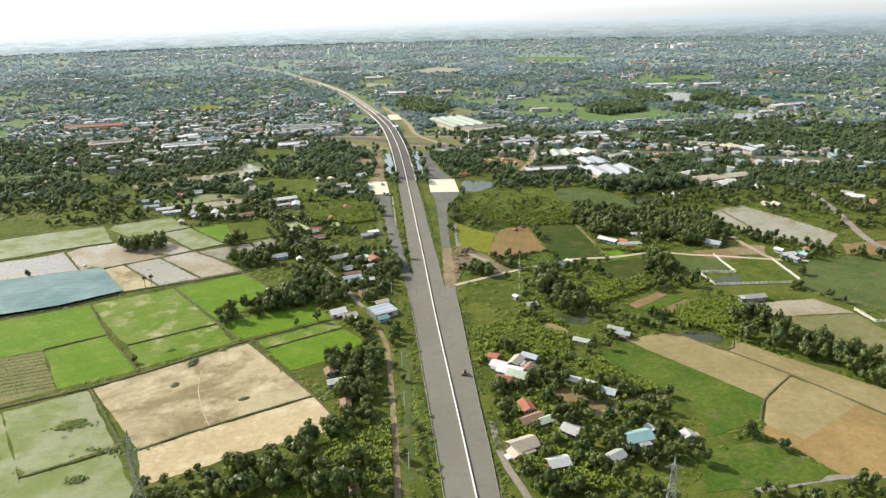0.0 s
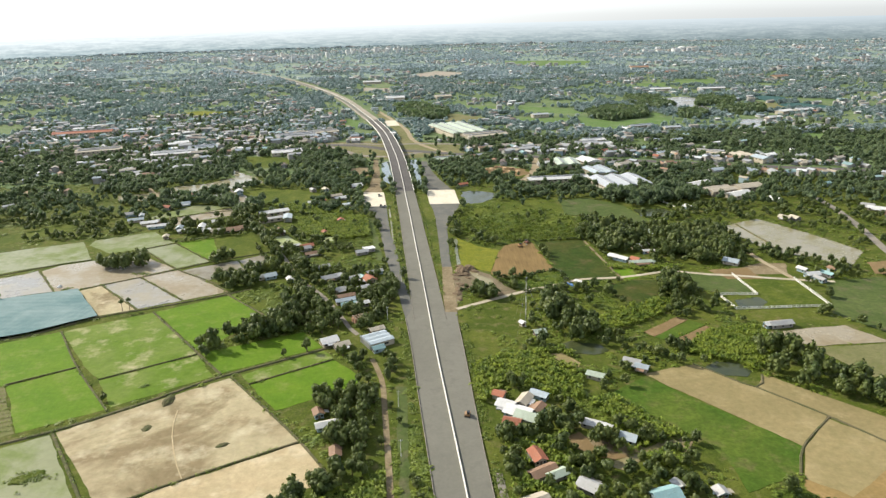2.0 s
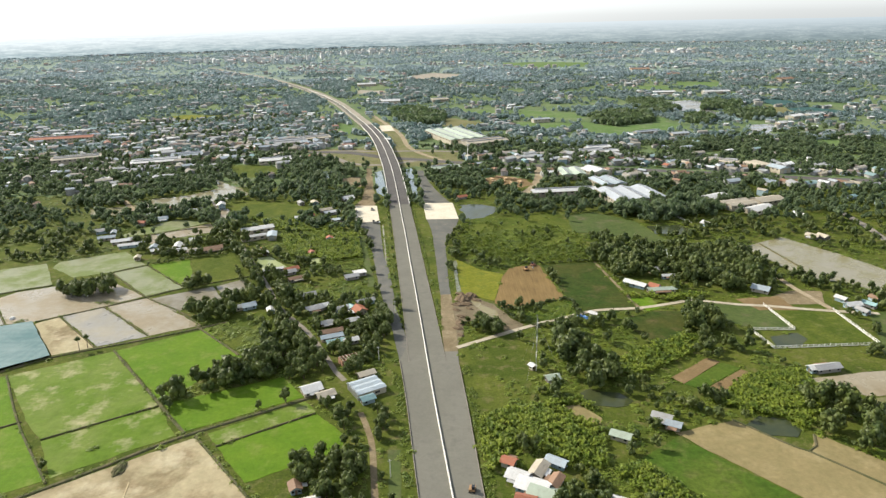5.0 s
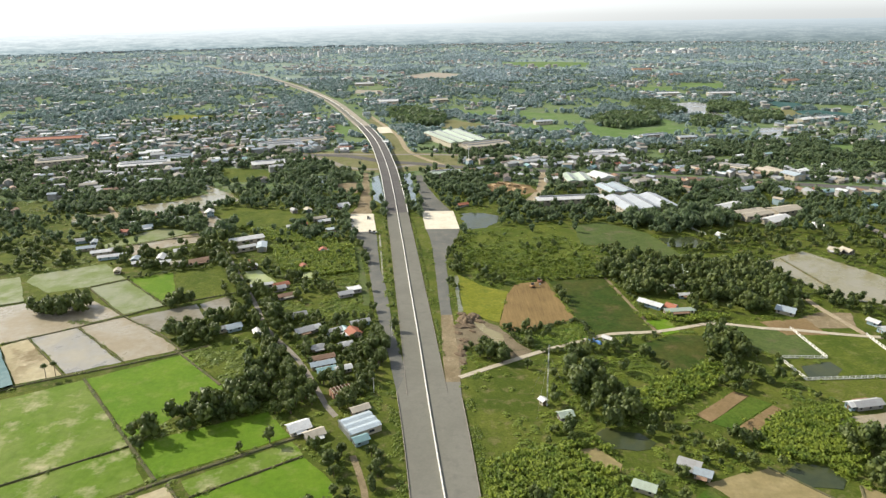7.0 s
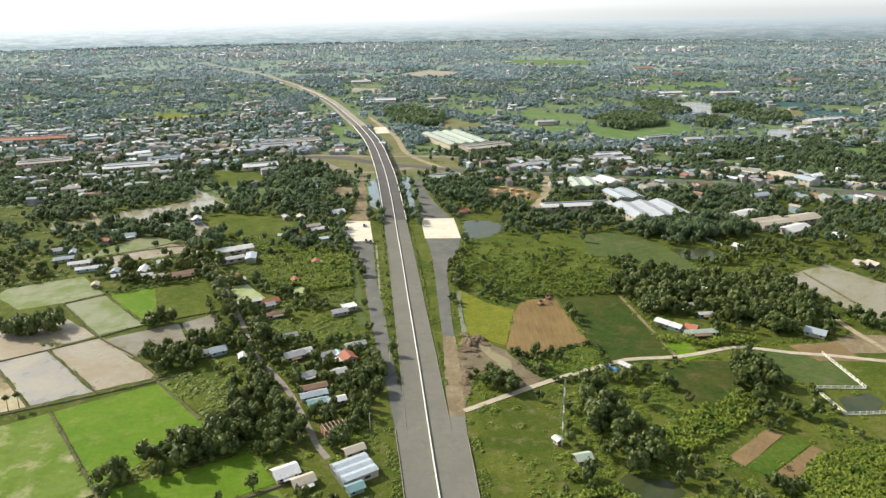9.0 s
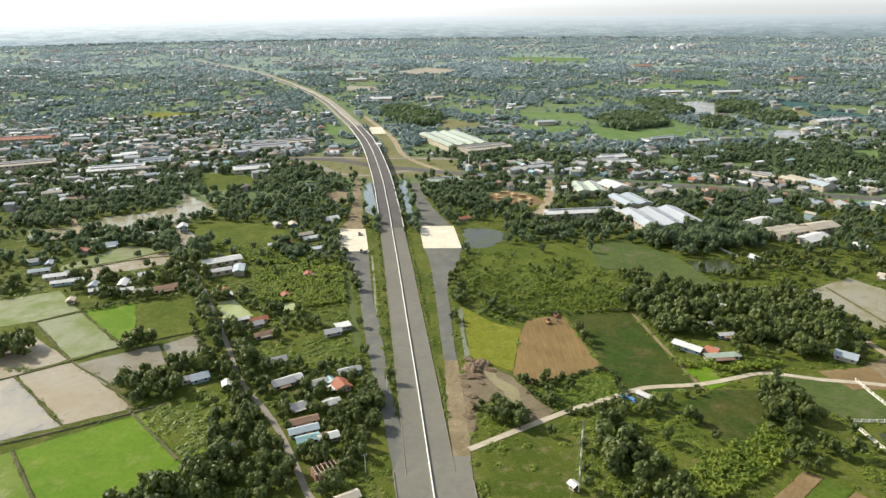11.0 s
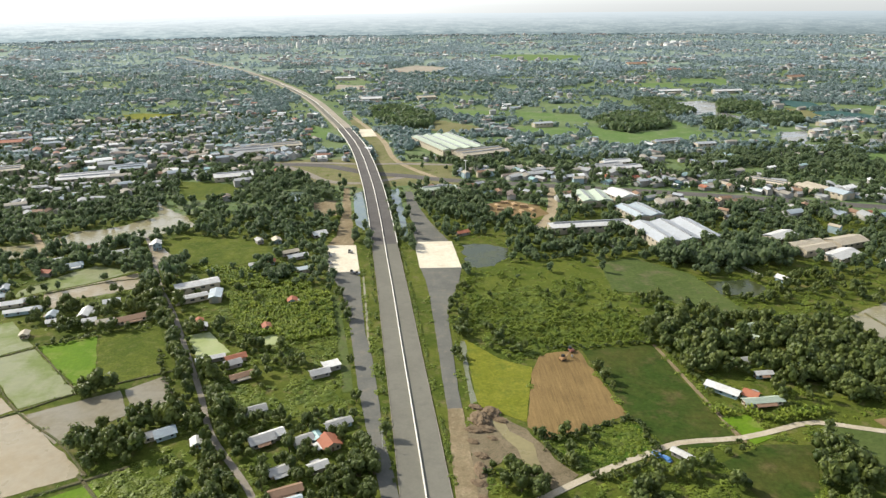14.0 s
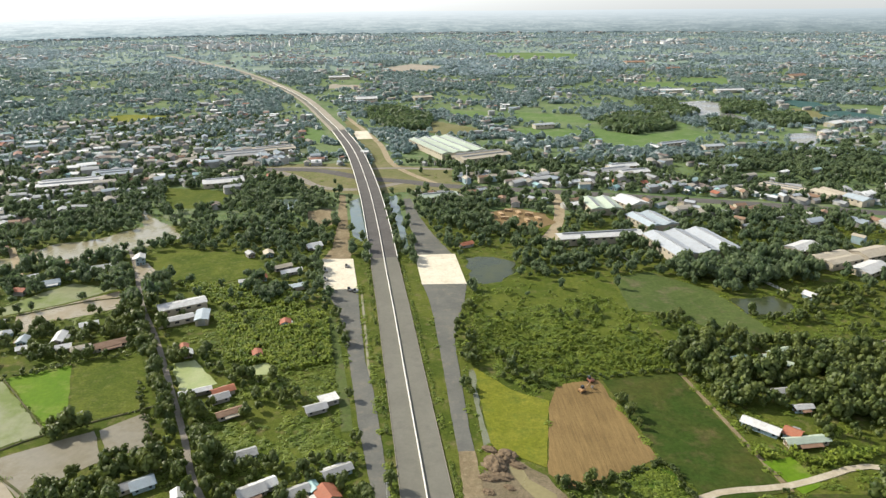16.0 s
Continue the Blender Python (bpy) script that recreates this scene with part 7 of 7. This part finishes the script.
strew("plot_weeds", TUFT, np.column_stack([weedy, k, k * rng.uniform(0.4, 1.0, len(weedy))]), LEAF_BRIGHT, "bright tall weeds on the hedged plot", "weeds")

# hedges along the field edges
HEDGES = [[(39.7, 445.5), (52.4, 444.9), (64.0, 450.8), (79.4, 457.8)], [(79.4, 457.8), (83.5, 450.9), (83.8, 440.4), (87.0, 433.0)], [(38.7, 439.3), (44.8, 429.0), (50.4, 423.2), (56.9, 417.9), (67.5, 420.1), (83.8, 430.6)], [(56.0, 524.2), (77.2, 525.3), (97.5, 527.6), (112.0, 529.5)], [(117.5, 525.4), (121.3, 505.1), (124.6, 475.4)],
          [(11.2, 422.9), (19.3, 420.7), (30.2, 414.6), (38.0, 419.9)], [(-220.9, 540.3), (-205.4, 548.3), (-186.4, 558.1), (-170.6, 560.4)], [(-153.8, 531.4), (-141.7, 504.9), (-126.5, 476.1)], [(-12.2, 227.6), (-8.8, 209.4), (-6.0, 192.5), (-3.5, 175.8)]]
lined = np.concatenate([curve_through(line, 1.3)[:, :2] for line in HEDGES + HEDGES[:3]])
lined = patchy(lined + rng.normal(size=lined.shape) * 0.9, 7, -0.35, 13.0)
k = rng.uniform(0.7, 1.9, len(lined))
strew("hedge_bushes", [crown_full(140 + j, 44, 5) for j in range(5)], np.column_stack([lined, k, k * rng.uniform(0.7, 1.2, len(lined))]), LEAF, "uneven green hedges along field edges", "hedge")

# rows of young plants, and growth on the paddy islets
NURSE = np.array([(-275.0, 278.1), (-243.6, 299.2), (-224.2, 306.4), (-193.7, 264.0), (-213.8, 251.1), (-243.0, 234.7)])
along = Vector(NURSE[2] - NURSE[1]).normalized()
rowed = np.array([NURSE[1] + np.array(along) * u + np.array((along.y, -along.x)) * v for u in np.arange(-120, 60, 1.6) for v in np.arange(-8, 50, 4.2)])
rowed = rowed[inside(rowed, NURSE)]
strew("nursery_rows", TUFT, np.column_stack([rowed, rng.uniform(0.5, 0.9, len(rowed)), rng.uniform(0.6, 1.0, len(rowed))]), LEAF_BUSH, "young plants in straight rows", "seedlings")
edge = np.concatenate([curve_through(line, 1.1)[:, :2] for line in DIKES])
edge = patchy(edge + rng.normal(size=edge.shape) * 0.7, 9, -0.05, 11.0)
strew("dike_growth", TUFT, np.column_stack([edge, rng.uniform(0.35, 0.95, len(edge)), rng.uniform(0.5, 1.3, len(edge))]), LEAF_BUSH, "weeds and small bushes along the dikes", "weeds")
isle = np.concatenate([np.array((x, y)) + rng.normal(size=(n, 2)) * (a, b) for x, y, n, a, b in ((-169.1, 232.0, 120, 3.4, 2.0), (-146.9, 192.7, 55, 1.8, 1.3), (-142.0, 212.0, 70, 6.0, 2.0), (-150.7, 303.5, 8, 1.0, 1.0), (-262.7, 439.3, 30, 2.0, 2.0), (-220.8, 467.1, 40, 4.0, 1.6))])
strew("islet_growth", TUFT, np.column_stack([isle, rng.uniform(0.6, 1.2, len(isle)), rng.uniform(0.5, 1.0, len(isle))]), LEAF_BUSH, "dark green growth on paddy islets", "bushes")
grove = np.concatenate([within(o, 24) for o in ([(-100.6, 1418.4), (-53.1, 1458.6), (12.9, 1341.4), (2.1, 1237.1), (-37.4, 1240.1), (-80.4, 1299.7)], [(269.3, 1295.8), (324.9, 1335.1), (386.7, 1317.2), (359.9, 1209.7), (287.9, 1169.7), (257.7, 1217.5)], [(520.6, 1312.6), (561.4, 1322.1), (602.8, 1299.6), (576.5, 1236.4), (527.2, 1212.8), (501.1, 1242.3)], [(533.9, 1453.7), (571.9, 1482.8), (566.0, 1419.8), (527.9, 1344.7), (494.7, 1347.5)], [(396.7, 1515.6), (463.6, 1484.3), (444.9, 1415.4), (454.4, 1357.6), (410.3, 1302.8), (368.5, 1351.3)], [(433.4, 1264.8), (462.4, 1268.4), (470.1, 1222.6), (440.2, 1173.0), (411.0, 1195.4)], [(555.9, 1420.7), (602.8, 1431.9), (574.9, 1361.2), (530.7, 1351.2)])])
k = rng.uniform(3.6, 6.5, len(grove))
copse = np.concatenate([free(within(o, 62)) for o in (([(211.4, 672.3), (274.1, 731.0), (312.4, 737.8), (289.8, 675.6), (237.1, 649.6)], [(213.3, 788.1), (285.5, 792.4), (339.2, 769.6), (314.1, 741.2), (216.1, 749.8)], [(516.9, 1078.4), (639.2, 1113.6), (550.0, 903.4), (426.2, 910.8), (318.5, 947.0), (339.6, 1019.6)], [(16.8, 1063.2), (101.9, 1085.5), (139.5, 1032.5), (89.5, 976.9), (21.8, 990.9)], [(-388.5, 755.7), (-375.8, 787.6), (-331.0, 770.5), (-324.7, 727.9), (-355.2, 706.5)], [(-354.1, 841.7), (-299.5, 861.5), (-245.3, 820.7), (-274.4, 782.3), (-322.3, 796.3)], [(-197.3, 918.0), (-162.7, 953.5), (-118.6, 901.2), (-95.0, 846.0), (-116.1, 809.5), (-153.8, 820.8), (-179.1, 841.2)], [(-173.6, 797.2), (-143.0, 792.1), (-100.6, 770.0), (-81.8, 730.5), (-102.6, 720.8), (-145.4, 736.9)],) +
    ([(-10.1, 846.9), (46.0, 855.8), (43.4, 761.8), (13.6, 757.2)], [(-136.2, 644.4), (-115.4, 653.4), (-83.0, 641.6), (-80.4, 622.5), (-122.1, 615.7)],))])
u = rng.uniform(3.0, 5.5, len(copse))
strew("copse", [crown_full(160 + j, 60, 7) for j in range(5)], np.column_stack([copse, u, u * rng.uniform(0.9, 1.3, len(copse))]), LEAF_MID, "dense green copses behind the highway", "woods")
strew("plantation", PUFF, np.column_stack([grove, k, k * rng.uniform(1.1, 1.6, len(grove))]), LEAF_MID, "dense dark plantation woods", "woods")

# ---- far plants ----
# haze is painted into both plains, more into the farther one
field("farm_plain", PLAIN, [(-720, 820), (-500, 760), (-200, 790), (150, 800), (420, 740), (800, 800), (1900, 2300), (-1900, 2300)], "farm land between far tree belts, paled as by haze", z=0.015, rough=25, keep=False, lift=False)
field("farm_plain", PLAIN_FAR, [(-1950, 2200), (-800, 2150), (600, 2240), (1950, 2150), (4200, 5200), (-4200, 5200)], "farm land of the far plain, haze painted into its colour", z=0.03, rough=40, keep=False, lift=False)
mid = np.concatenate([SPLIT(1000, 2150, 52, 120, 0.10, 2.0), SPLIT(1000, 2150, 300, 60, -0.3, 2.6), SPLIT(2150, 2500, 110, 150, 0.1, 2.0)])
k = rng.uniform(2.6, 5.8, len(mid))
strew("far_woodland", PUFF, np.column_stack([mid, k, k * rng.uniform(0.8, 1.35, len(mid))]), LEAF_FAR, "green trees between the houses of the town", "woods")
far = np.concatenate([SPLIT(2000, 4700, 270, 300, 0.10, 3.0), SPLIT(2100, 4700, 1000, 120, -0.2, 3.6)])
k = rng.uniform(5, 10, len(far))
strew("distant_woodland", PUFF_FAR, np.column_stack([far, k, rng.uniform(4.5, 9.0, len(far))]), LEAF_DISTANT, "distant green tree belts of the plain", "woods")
